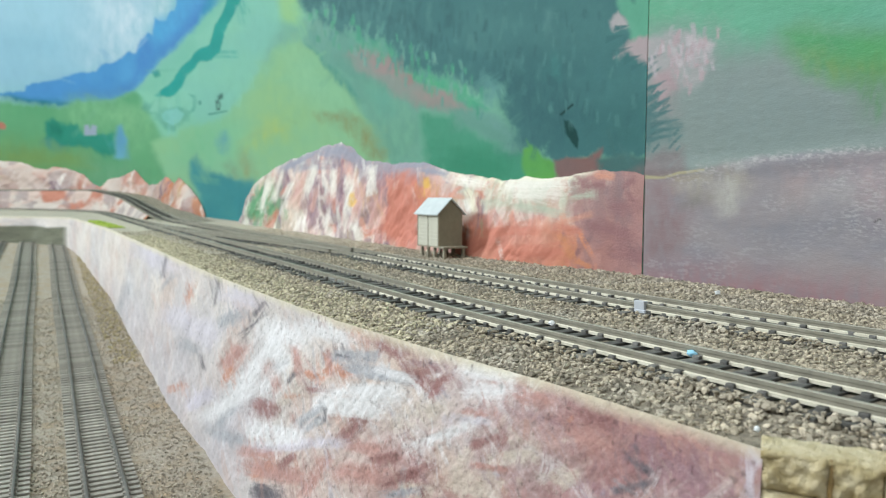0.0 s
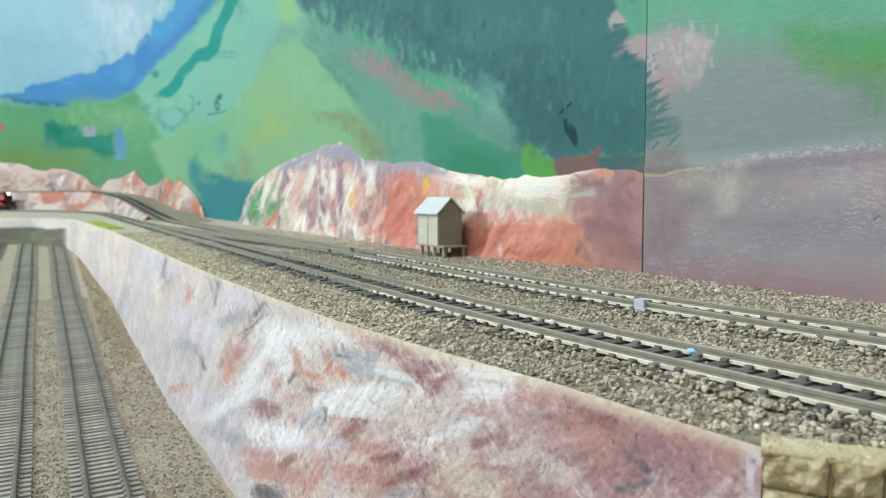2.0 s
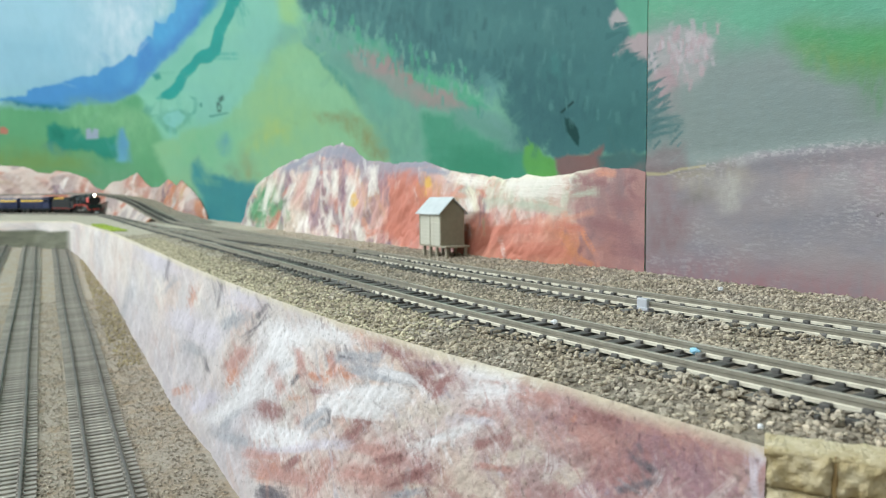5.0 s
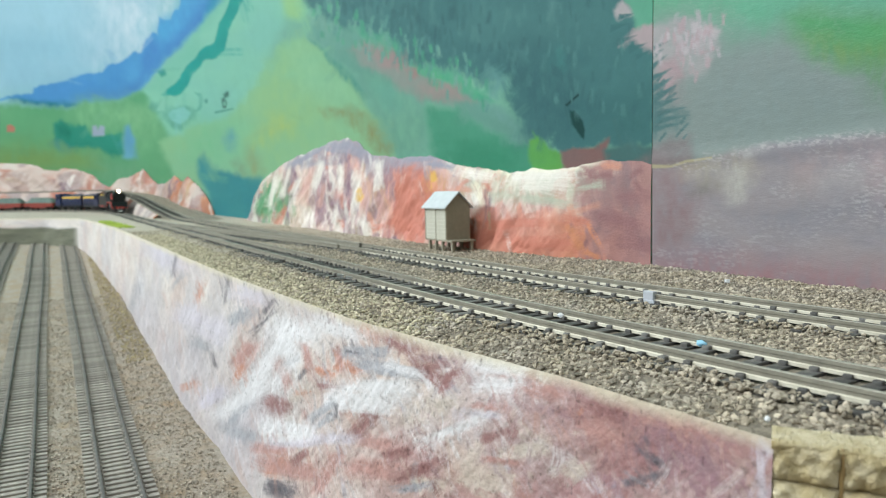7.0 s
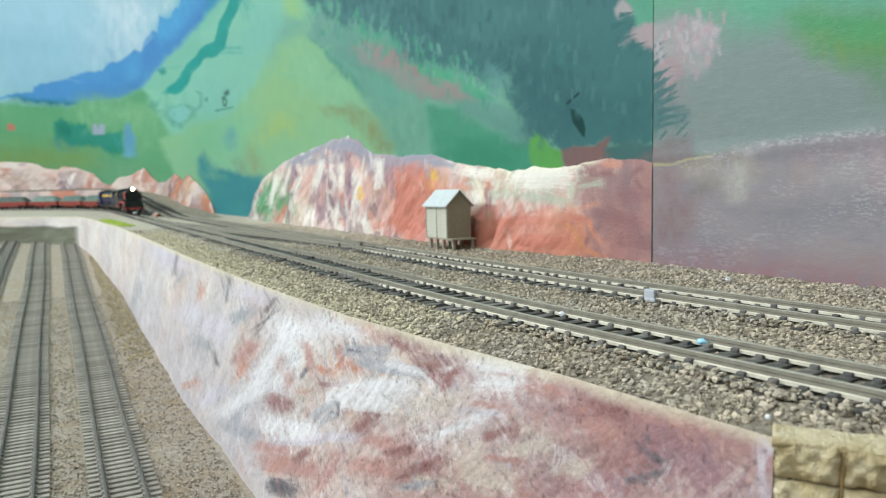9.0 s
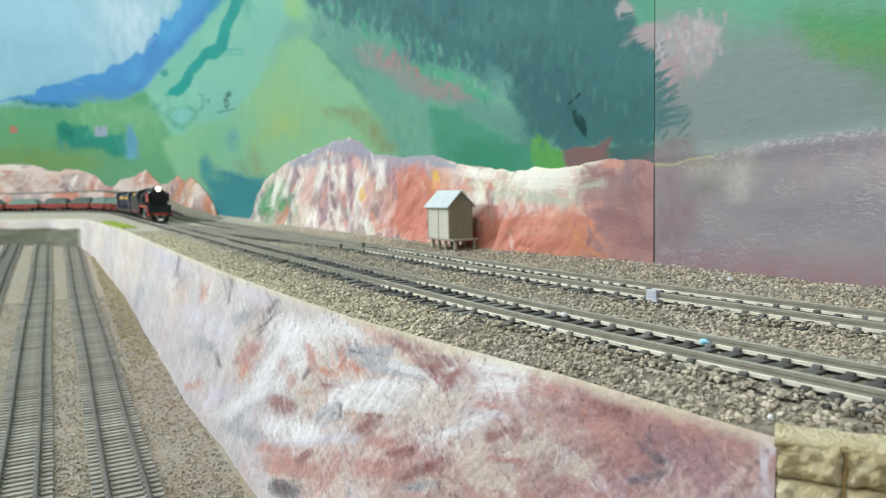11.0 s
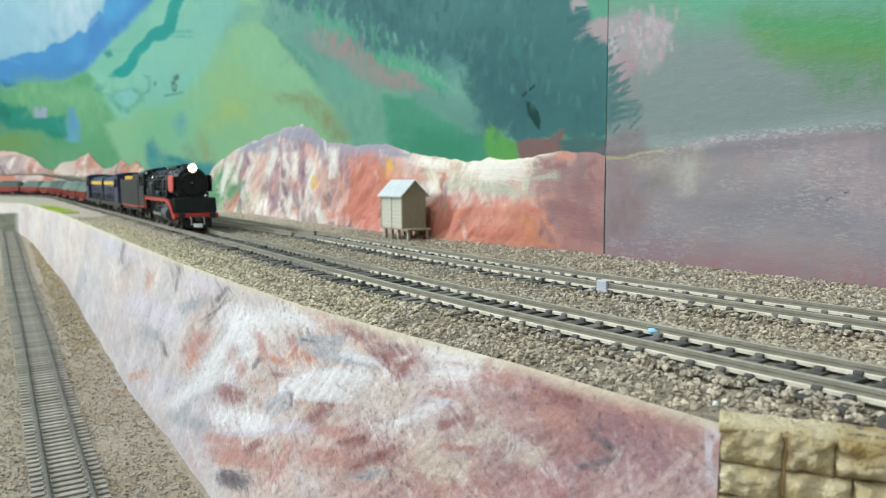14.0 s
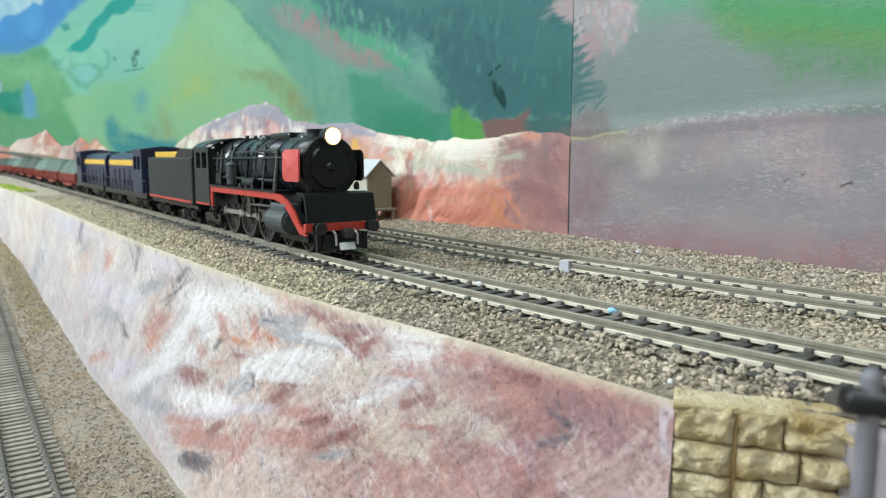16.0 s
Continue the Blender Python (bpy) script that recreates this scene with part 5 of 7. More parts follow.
    # dark grey-green far foot: the shade below the deck, painted into the colour
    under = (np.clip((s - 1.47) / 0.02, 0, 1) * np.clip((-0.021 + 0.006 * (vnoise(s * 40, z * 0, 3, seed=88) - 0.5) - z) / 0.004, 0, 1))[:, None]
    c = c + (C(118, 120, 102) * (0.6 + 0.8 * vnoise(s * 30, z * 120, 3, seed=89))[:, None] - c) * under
    bristle = vnoise((s * 0.8 + z) * 520, (z - s) * 60, 3, seed=80) - 0.5
    fleck = np.clip((vnoise(s * 700, z * 700, 2, seed=82) - 0.74) * 9, 0, 1)[:, None]
    stipple = vnoise(s * 1100, z * 1100, 2, seed=81) - 0.5
    near = np.clip((0.33 - s) / 0.1, 0, 1)[:, None]
    dry = np.clip((vnoise((s * 0.7 + z) * 300, (z - s * 0.8) * 900, 3, seed=84) - 0.55) * 5, 0, 1)[:, None] * np.clip((vnoise(s * 50, z * 50, 3, seed=85) - 0.42) * 6, 0, 1)[:, None]
    c = c + (C(250, 246, 246) - c) * dry * near * np.clip((s - 0.10) / 0.06, 0.2, 1)[:, None] * 0.3
    dark = np.clip((vnoise((s - z * 0.6) * 420, (z + s) * 420, 3, seed=86) - 0.60) * 6, 0, 1)[:, None] * np.clip((vnoise(s * 60, z * 60, 3, seed=87) - 0.45) * 6, 0, 1)[:, None]
    c = c + (C(120, 78, 80) - c) * dark * near * 0.45
    return c * (1 + 0.14 * bristle[:, None] + 0.20 * stipple[:, None] * near) * (1 - 0.35 * fleck)


def cliff():
    q = np.linspace(0, 1, 1500)
    sv = 0.0705 + (3.0 - 0.0705) * (np.exp(np.log(120) * q) - 1) / 119
    S, Q = np.meshgrid(sv, np.linspace(0, 1, 210) ** 1.25, indexing="ij")
    s, q = S.ravel(), Q.ravel()
    zt, zb = lip_z(s), cliff_foot_z(s)
    z = zt + (zb - zt) * q
    foot = lip_o(s) - np.interp(s, [0.07, 0.3, 0.34, 0.38, 0.44, 0.52, 0.9, 1.6], [0.004, 0.0070, 0.005, 0.0035, 0.0048, 0.006, 0.004, 0.003]) + 0.0012 * (vnoise(s * 40, s * 0, 3, seed=93) - 0.5)
    o = lip_o(s) + (foot - lip_o(s)) * q
    amp = np.clip(q * 7, 0, 1) * np.clip((1.1 - q) * 5, 0.2, 1)
    o = o - amp * (0.0040 * (vnoise(s * 24 + z * 16, z * 20, 3, seed=90) - 0.42) + 0.0010 * (vnoise((s + z * 0.6) * 130, z * 70, 4, seed=91) - 0.5) + 0.0004 * (vnoise((s * 0.8 + z) * 420, (z - s) * 120, 3, seed=92) - 0.5))
    x, y, th = spot(s, o)
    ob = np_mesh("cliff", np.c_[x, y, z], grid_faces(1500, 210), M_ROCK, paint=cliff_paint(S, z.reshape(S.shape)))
    tagged(ob, "steep plaster cliff brushed in white, red and mauve paint", "cliff")


cliff()


# ---- ledge that carries the climbing back line ----
def ledge():
    edge = lambda s: back_o(s) - 0.022 + 0 * s
    hi = lambda s: back_o(s) + 0.06 + np.clip((s - 1.6) / 0.6, 0, 1) * 0.2
    ob = ribbon("ground", 1.16, 5.4, 500, edge, hi, 20, lambda s, o, q: back_z(s) - 0.0045, M_BALLAST)
    tagged(ob, "climbing ballasted ledge for the back line", "ground", kind="structure")
    sv = np.linspace(1.30, 5.3, 600)
    S, Q = np.meshgrid(sv, np.linspace(0, 1, 24), indexing="ij")
    s, q = S.ravel(), Q.ravel()
    z = (back_z(s) - 0.004) * (1 - q) + q * -0.008
    n = vnoise(s * 40, z * 60, 4, seed=95)
    x, y, th = spot(s, edge(s) - 0.012 * q - 0.008 * np.clip(q * 5, 0, 1) * (n - 0.4))
    ob = np_mesh("embankment", np.c_[x, y, z], grid_faces(600, 24), M_ROCK, paint=far_paint(s * 1.3, z, q, n))
    tagged(ob, "low white and pink plaster bank below the climbing line", "embankment")


ledge()


# ---- lower level ----
def low_z(x):
    """The lower lines climb towards the far end."""
    return np.interp(-np.asarray(x, float), [0.5, 1.07, 1.3, 1.6, 2.2], [-0.1, -0.074, -0.061, -0.050, -0.047])


gx, gy = np.linspace(-3.4, 0.35, 420), np.linspace(-0.75, 0.085, 110)
X, Y = np.meshgrid(gx, gy, indexing="ij")
X, Y = X.ravel(), Y.ravel()
ob = np_mesh("ground", np.c_[X, Y, low_z(X) - 0.0048 + 0.0016 * (vnoise(X * 60, Y * 60, 4, seed=97) - 0.5)], grid_faces(420, 110), M_LOWER)
tagged(ob, "lower baseboard covered in fine brown gravel", "ground", kind="structure")

# ---- tracks ----
RAIL = [(-0.0009, -0.0027), (-0.0009, -0.0020), (-0.0004, -0.0018), (-0.0004, -0.0011), (-0.00058, -0.0009), (-0.00058, -0.0001), (-0.00045, 0.0), (0.00045, 0.0), (0.00058, -0.0001), (0.00058, -0.0009), (0.0004, -0.0011), (0.0004, -0.0018), (0.0009, -0.0020), (0.0009, -0.0027)]


def rail(parent, line, s0, s1, n, off, zf, mats):
    sv = np.linspace(s0, s1, n)
    o0 = line(sv) + off
    V = []
    for a, b in RAIL:
        x, y, _ = spot(sv, o0 + a)
        V.append(np.c_[x, y, zf(sv) + b])
    V = np.stack(V, 1).reshape(-1, 3)
    ob = np_mesh("rail", V, grid_faces(n, len(RAIL)), mats, smooth=False)
    idx = np.tile(np.array([2, 2, 1, 1, 1, 0, 0, 0, 1, 1, 1, 2, 2]), n - 1)
    ob.data.polygons.foreach_set("material_index", idx.astype(np.int32))
    ob.parent = parent
    return ob


def sleeper_mesh(material, length=0.030, edge=0.0002):
    b = bmesh.new()
    box(b, -0.00175, 0.00175, -length / 2, length / 2, -0.0043, -0.0025, edge)
    for y in (-0.00825, 0.00825):
        box(b, -0.0010, 0.0010, y - 0.0017, y + 0.0017, -0.0028, -0.0016, edge * 1.5)
    me = bpy.data.meshes.new("sleeper")
    bmesh.ops.recalc_face_normals(b, faces=b.faces)
    b.to_mesh(me)
    b.free()
    me.materials.append(material)
    return me


def track(name, label, line, s0, s1, zf, mats, sleeper_mat, pitch, singles, seed=0, joint=0.0):
    root = empty(name, label, "railway track")
    tagged(root, kind="structure")
    n = int((s1 - s0) / 0.012)
    for off in (-0.00825, 0.00825):
        if joint:
            rail(root, line, s0, joint, int((joint - s0) / 0.008), off, zf, mats)
            rail(root, line, joint + 0.0003, s1, n, off, zf, DULL)
        else:
            rail(root, line, s0, s1, n, off, zf, mats)
    me = sleeper_mesh(sleeper_mat)
    rnd = np.random.RandomState(seed)
    sv = np.arange(s0 + 0.002, s1, pitch)
    ov = line(sv)
    x, y, th = spot(sv, ov)
    slope = np.gradient(ov, sv)
    rest_v, rest_f = [], []
    plain = sleeper_mesh(sleeper_mat, edge=0.0)
    base = np.array([v.co[:] for v in plain.vertices])
    for i, s in enumerate(sv):
        ang = th[i] + math.atan(-slope[i]) + rnd.uniform(-0.05, 0.05)
        m = pose(x[i] + rnd.uniform(-0.0004, 0.0004), y[i] + rnd.uniform(-0.0008, 0.0008), float(zf(s)) - rnd.uniform(0, 0.0005) - (0.0007 if s > 0.45 else 0), 0, 0, math.degrees(ang))
        if i < singles:
            share("sleeper", me, root, m)
        else:
            ca, sa = math.cos(ang), math.sin(ang)
            v = np.c_[base[:, 0] * ca - base[:, 1] * sa + x[i], base[:, 0] * sa + base[:, 1] * ca + y[i], base[:, 2] + float(zf(s))]
            rest_v.append(v)
    if rest_v:
        plain.calc_loop_triangles()
        tri = np.array([t.vertices[:] for t in plain.loop_triangles])
        k = len(base)
        F = np.concatenate([tri + k * j for j in range(len(rest_v))])
        ob = np_mesh("far_sleepers", np.concatenate(rest_v), F, sleeper_mat, smooth=False)
        ob.parent = root
        tagged(ob, kind="stuff")
    return root


MAIN = [M_RAIL_TOP, M_RAIL_SIDE, M_RAIL_FOOT]
DULL = [M_RAIL_DULL, M_RAIL_SIDE, M_RAIL_SIDE]
zero = lambda s: 0.0 * np.asarray(s)
track("track", "main line of grey-brown rail on black plastic sleepers in ballast", near_o, -0.28, 5.4, zero, MAIN, M_SLEEPER, 0.0064, 240, 1, 0.262)
track("track", "back line of grey-brown rail on black plastic sleepers near the mural", back_o, -0.28, 5.4, back_z, MAIN, M_SLEEPER, 0.0064, 240, 2, 0.420)


def crossover(s):
    q = np.clip((s - 0.40) / 0.62, 0, 1)
    return 0.0573 * (1 - q * q * (3 - 2 * q))


track("track", "turnout rails crossing between the two upper lines", crossover, 0.46, 0.98, zero, DULL, M_SLEEPER, 0.0064, 60, 3)


def straight_track(label, y, x0, x1, singles, seed):
    root = empty("track", label, "railway track")
    tagged(root, kind="structure")
    for off in (-0.00825, 0.00825):
        xs = np.linspace(x0, x1, 160)
        V = np.stack([np.c_[xs, np.full_like(xs, y + off + a) + 0.0006 * np.sin(xs * 9 + y * 50), low_z(xs) + b2] for a, b2 in RAIL], 1).reshape(-1, 3)
        r = np_mesh("rail", V, grid_faces(160, len(RAIL)), M_RAIL_OLD, smooth=False)
        r.parent = root
    me = sleeper_mesh(M_SLEEPER_LOW)
    rnd = np.random.RandomState(seed)
    plain = sleeper_mesh(M_SLEEPER_LOW, edge=0.0)
    base = np.array([v.co[:] for v in plain.vertices])
    rest = []
    for i, x in enumerate(np.arange(x1, x0, -0.0064)):
        a = rnd.uniform(-0.02, 0.02)
        if i < singles:
            share("sleeper", me, root, pose(x, y + 0.0006 * math.sin(x * 9 + y * 50), float(low_z(x)), 0, 0, math.degrees(a)))
        else:
            rest.append(base + np.array([x, y + 0.0006 * math.sin(x * 9 + y * 50), float(low_z(x))]))
    plain.calc_loop_triangles()
    tri = np.array([t.vertices[:] for t in plain.loop_triangles])
    F = np.concatenate([tri + len(base) * j for j in range(len(rest))])
    ob = np_mesh("far_sleepers", np.concatenate(rest), F, M_SLEEPER_LOW, smooth=False)
    ob.parent = root
    tagged(ob, kind="stuff")


straight_track("weathered siding on the lower board beside the rock face", 0.021, -2.6, -0.2, 170, 11)
straight_track("weathered siding on the lower board, second from the rock face", -0.0263, -2.6, -0.25, 160, 12)
straight_track("weathered siding on the lower board, third from the rock face", -0.077, -2.6, -0.5, 60, 13)

# ---- loose ballast ----
_ico = bmesh.new()
bmesh.ops.create_icosphere(_ico, subdivisions=1, radius=1.0)
ICO_V = np.array([v.co[:] for v in _ico.verts])
ICO_F = np.array([[v.index for v in f.verts] for f in _ico.faces])
_ico.free()


def scatter(name, label, pts, sizes, material, seed):
    r = np.random.RandomState(seed)
    n = len(pts)
    jit = ICO_V[None] * (1 + 0.75 * (r.rand(n, 12, 1) - 0.5)) * (0.65 + 0.7 * r.rand(n, 1, 3))
    a = r.rand(n) * 6.283
    ca, sa = np.cos(a)[:, None], np.sin(a)[:, None]
    V = np.stack([jit[..., 0] * ca - jit[..., 1] * sa, jit[..., 0] * sa + jit[..., 1] * ca, jit[..., 2] * 0.8], -1) * sizes[:, None, None] + pts[:, None]
    F = ICO_F[None] + (np.arange(n) * 12)[:, None, None]
    ob = np_mesh(name, V.reshape(-1, 3), F.reshape(-1, 3), material, smooth=False)
    return tagged(ob, label, "gravel", kind="stuff")


def upper_gravel():
    r = np.random.RandomState(3)
    n = 88000
    s = 0.02 + 0.85 * r.rand(n) ** 1.9
    lo, hi = lip_o(s), board_hi(s)
    o = lo + 0.001 + (hi - lo - 0.002) * r.rand(n)
    near, back = np.abs(o - near_o(s)), np.abs(o - back_o(s))
    bed = np.minimum(near, back)
    railtop = np.abs(bed - 0.00825) < 0.0022
    keep = ~railtop & ((s > 0.078) | (o > lo + 0.0050)) & ((bed > 0.0112) | (r.rand(n) < np.where((s > 0.19) & (s < 0.45), 0.13, 0.26)) & (bed < 0.0112))
    # sleeper ends lie bare past the first stretch
    keep &= ~((s > 0.19) & (s < 0.47) & (bed > 0.0112) & (bed < 0.0152) & (r.rand(n) < 0.75))
    s, o, bed = s[keep], o[keep], bed[keep]
    x, y, _ = spot(s, o)
    size = (0.00036 + 0.00050 * r.rand(len(s)) ** 1.6) * np.where(bed < 0.0112, 0.7, 1.0) * np.interp(s, [0.35, 0.6], [1, 0.6])
    lift = np.where((bed > 0.0106) & (bed < 0.0170), 0.0013 * r.rand(len(s)) * np.interp(s, [0.15, 0.2], [1, 0.25]), 0)
    z = lift + board_z(s, o, 0) + size * 0.25 - np.where(bed < 0.0112, 0.0003, 0)
    scatter("ballast", "loose brown-grey ballast stones round the upper tracks", np.c_[x, y, z], size, M_STONES, 4)


upper_gravel()


def lower_gravel():
    r = np.random.RandomState(6)
    n = 42000
    x, y = -0.2 - 0.75 * r.rand(n) ** 1.5, -0.12 + 0.19 * r.rand(n)
    bed = np.min(np.abs(y[:, None] - np.array([[0.021, -0.0263, -0.077]])), 1)
    keep = bed > 0.0152
    x, y = x[keep], y[keep]
    size = 0.00028 + 0.0006 * r.rand(len(x)) ** 2.4
    scatter("gravel", "fine brown gravel on the lower board", np.c_[x, y, low_z(x) - 0.0046 + size * 0.3], size, M_STONES_LOW, 7)


lower_gravel()


# ---- rolling stock (millimetre helpers: x forward, y left, z up from the rail) ----

def bx(bm, x0, x1, y0, y1, z0, z1, bevel=0.0):
    return box(bm, x0 * K, x1 * K, y0 * K, y1 * K, z0 * K, z1 * K, bevel * K)


def cy(bm, p0, p1, r0, r1=None, seg=20):
    return cyl(bm, [v * K for v in p0], [v * K for v in p1], r0 * K, None if r1 is None else r1 * K, seg)


def sl(bm, pts, y0, y1):
    return slab(bm, [(x * K, z * K) for x, z in pts], y0 * K, y1 * K)


WHEELS = []


def wheelset(parent, x, r, spokes, name="wheelset", spin=True):
    """An axle with two wheels; its origin is the axle."""
    b = bmesh.new()
    cy(b, (0, -8, 0), (0, 8, 0), 1.0, seg=10)
    for s in (-1, 1):
        cy(b, (0, s * 6.9, 0), (0, s * 7.5, 0), r + 0.8, seg=28)
        if spokes:
            n = 28
            ring = []
            for i in range(n):
                a = 2 * math.pi * i / n
                ring.append([b.verts.new((rr * K * math.cos(a), yy * K, rr * K * math.sin(a))) for rr, yy in ((r, s * 7.5), (r, s * 9.4), (r * 0.84, s * 9.4), (r * 0.84, s * 7.5))])
            for i in range(n):
                p, q = ring[i], ring[(i + 1) % n]
                for j in range(4):
                    b.faces.new((p[j], p[(j + 1) % 4], q[(j + 1) % 4], q[j]))
            for i in range(spokes):
                a = 2 * math.pi * i / spokes
                cy(b, (0, s * 8.6, 0), (r * 0.88 * math.cos(a), s * 8.6, r * 0.88 * math.sin(a)), 0.55, seg=6)
            a = (0 if s < 0 else math.pi / 2)
            cy(b, (r * 0.42 * math.cos(a), s * 8.2, r * 0.42 * math.sin(a)), (r * 0.42 * math.cos(a), s * 11.6, r * 0.42 * math.sin(a)), 1.3, seg=10)
            cy(b, (0, s * 8, 0), (0, s * 9.8, 0), 2.0, seg=12)
        else:
            cy(b, (0, s * 7.4, 0), (0, s * 9.2, 0), r, seg=24)
            cy(b, (0, s * 9.1, 0), (0, s * 9.6, 0), r * 0.8, r * 0.62, seg=20)
    ob = part(name, b, M_GEAR if spokes else M_BLACK, parent)
    ob.matrix_basis = pose(x * K, 0, r * K)
    if spin:
        WHEELS.append((ob, x * K, r * K))
    return ob


def bogie(parent, xc, half, r=5.2, spin=False):
    for dx in (-half, half):
        wheelset(parent, xc + dx, r, 0, "wheelset", spin)
    for s in (-1, 1):
        b = bmesh.new()
        y = s * 11
        sl(b, [(xc - half - 5, 4.5), (xc - half - 3, 3), (xc - half + 3, 3), (xc - half + 5, 5), (xc - 4, 3.2), (xc + 4, 3.2), (xc + half - 5, 5), (xc + half - 3, 3), (xc + half + 3, 3), (xc + half + 5, 4.5), (xc + half + 5, 7), (xc - half - 5, 7)], y - 0.8, y + 0.8)
        for dx in (-half, half):
            bx(b, xc + dx - 2, xc + dx + 2, y - 1.4, y + 1.4, 3.4, 6.4, 0.3)
        for dx in (-2.5, 0, 2.5):
            cy(b, (xc + dx, y + s * 0.9, 3.6), (xc + dx, y + s * 0.9, 6.8), 0.9, seg=8)
        part("bogie_frame", b, M_BLACK, parent)


def buffers(parent, x, sgn, z=10.5, y=10.0):
    for s in (-1, 1):
        b = bmesh.new()
        cy(b, (x, s * y, z), (x + sgn * 3.2, s * y, z), 1.2, seg=12)
        cy(b, (x + sgn * 3.2, s * y, z), (x + sgn * 4.2, s * y, z), 2.3, seg=16)
        cy(b, (x - sgn * 0.2, s * y, z), (x + sgn * 0.6, s * y, z), 2.0, seg=12)
        part("buffer", b, M_BUFFER, parent)
    b = bmesh.new()
    bx(b, x - sgn * 1, x + sgn * 3.5, -1.0, 1.0, z - 3.2, z - 1.0, 0.3)
    bx(b, x + sgn * 2.6, x + sgn * 5.0, -1.9, 1.9, z - 4.0, z - 0.4, 0.5)
    part("coupler", b, M_GEAR, parent)


def steam_locomotive():
    L = empty("steam_locomotive", "black model steam locomotive with red valances and lit headlight", "locomotive")
    b = bmesh.new()  # boiler barrel, tapered, with firebox
    cy(b, (-14, 0, 33), (-40, 0, 33), 12.0, seg=40)
    cy(b, (-40, 0, 33), (-92, 0, 32.8), 11.6, 12.2, seg=40)
    cy(b, (-92, 0, 32.8), (-116.5, 0, 32.4), 12.6, seg=40)
    part("boiler", b, M_BOILER, L, "black boiler barrel", True)
    b = bmesh.new()
    cy(b, (-13.8, 0, 33), (-12.6, 0, 33), 12.3, 11.7, seg=40)
    cy(b, (-12.6, 0, 33), (-11.6, 0, 33), 8.8, 8.2, seg=32)
    cy(b, (-11.6, 0, 33), (-10.6, 0, 33), 2.0, 1.2, seg=14)
    bx(b, -12.2, -11.2, -8.0, 1, 35.4, 36.4), bx(b, -12.2, -11.2, -8.0, 1, 29.6, 30.6)
    for i in range(12):
        a = 2 * math.pi * i / 12
        cy(b, (-12.7, 10.5 * math.cos(a), 33 + 10.5 * math.sin(a)), (-11.9, 10.5 * math.cos(a), 33 + 10.5 * math.sin(a)), 0.6, seg=6)
    part("smokebox_door", b, M_BLACK, L, "black smokebox door")
    for x in (-27, -40, -53, -66, -79, -92, -106):
        b = bmesh.new()
        cy(b, (x - 0.35, 0, 32.9), (x + 0.35, 0, 32.9), 12.25 if x > -90 else 12.8, seg=40)
        part("boiler_band", b, M_BLACK, L)
    b = bmesh.new()
    cy(b, (-22, 0, 43), (-22, 0, 47.2), 4.6, 4.2, seg=24)
    cy(b, (-22, 0, 46.4), (-22, 0, 47.6), 4.9, 4.9, seg=24)
    part("chimney", b, M_BLACK, L, "short black chimney")
    b = bmesh.new()
    bx(b, -64, -42, -4.2, 4.2, 43.4, 47.0, 1.2)
    part("dome_casing", b, M_BLACK, L)
    b = bmesh.new()
    cy(b, (-78, 0, 43), (-78, 0, 46.6), 4.4, 3.2, seg=20)
    cy(b, (-98, 2, 44), (-98, 2, 47), 1.0, seg=10), cy(b, (-98, -2, 44), (-98, -2, 47), 1.0, seg=10)
    part("dome", b, M_BOILER, L, "", True)
    b = bmesh.new()  # headlight
    cy(b, (-15.5, 0, 44.6), (-9.8, 0, 44.6), 3.2, 3.5, seg=24)
    bx(b, -15, -11, -2.5, 2.5, 40.5, 42.5)
    hl = part("headlight", b, M_BLACK, L)
    b = bmesh.new()
    cy(b, (-9.9, 0, 44.6), (-9.3, 0, 44.6), 2.9, 2.7, seg=24)
    part("lamp_lens", b, M_LAMP, hl, "glowing headlight lens")
    # added ring, glowing to stand in for the lamp's halo
    b = bmesh.new()
    cy(b, (-10.2, 0, 44.6), (-9.6, 0, 44.6), 3.4, 3.3, seg=24)
    part("halo_ring", b, M_HALO, hl, "warm glowing ring that imitates the headlight's halo")
    for s in (-1, 1):  # smoke deflectors: bent plates, red outside
        b = bmesh.new()
        bend = lambda z: 14.2 - 0.9 * max(0, (z - 35) / 5) ** 2 - 0.6 * max(0, (31 - z) / 4) ** 2
        outline = []
        for cx_, cz_, a0 in ((-13.2, 37.6, 0), (-24.6, 37.6, 90), (-24.6, 29.2, 180), (-13.2, 29.2, 270)):
            for i in range(5):
                q = math.radians(a0 + 22.5 * i)
                outline.append((cx_ + 2.0 * math.cos(q), cz_ + 2.0 * math.sin(q)))
        o1 = [b.verts.new((x * K, s * bend(z) * K, z * K)) for x, z in outline]
        o2 = [b.verts.new((x * K, s * (bend(z) - 0.7) * K, z * K)) for x, z in outline]
        mid = [b.verts.new((-19 * K, s * y * K, 33.4 * K)) for y in (14.2, 13.5)]
        n = len(outline)
        for i in range(n):
            j = (i + 1) % n
            b.faces.new((o1[i], o1[j], mid[0])), b.faces.new((o2[j], o2[i], mid[1])), b.faces.new((o1[i], o2[i], o2[j], o1[j]))
        d = part("smoke_deflector", b, M_PINK if s < 0 else M_BLACK, L, "red smoke deflector" if s < 0 else "black smoke deflector")
        b = bmesh.new()
        bx(b, -24, -22, s * 11.5 - 1, s * 11.5 + 2 * s, 30, 31), bx(b, -16, -14, s * 11.5 - 1, s * 11.5 + 2 * s, 36, 37)
        part("bracket", b, M_BLACK, d)
    # running boards with the red valance sweeping down to the buffer beam
    top = [(-122, 22.5), (-34, 22.5), (-26, 21.8), (-19, 19.6), (-13, 16.0), (-8.5, 11.5), (-4, 9.0)]
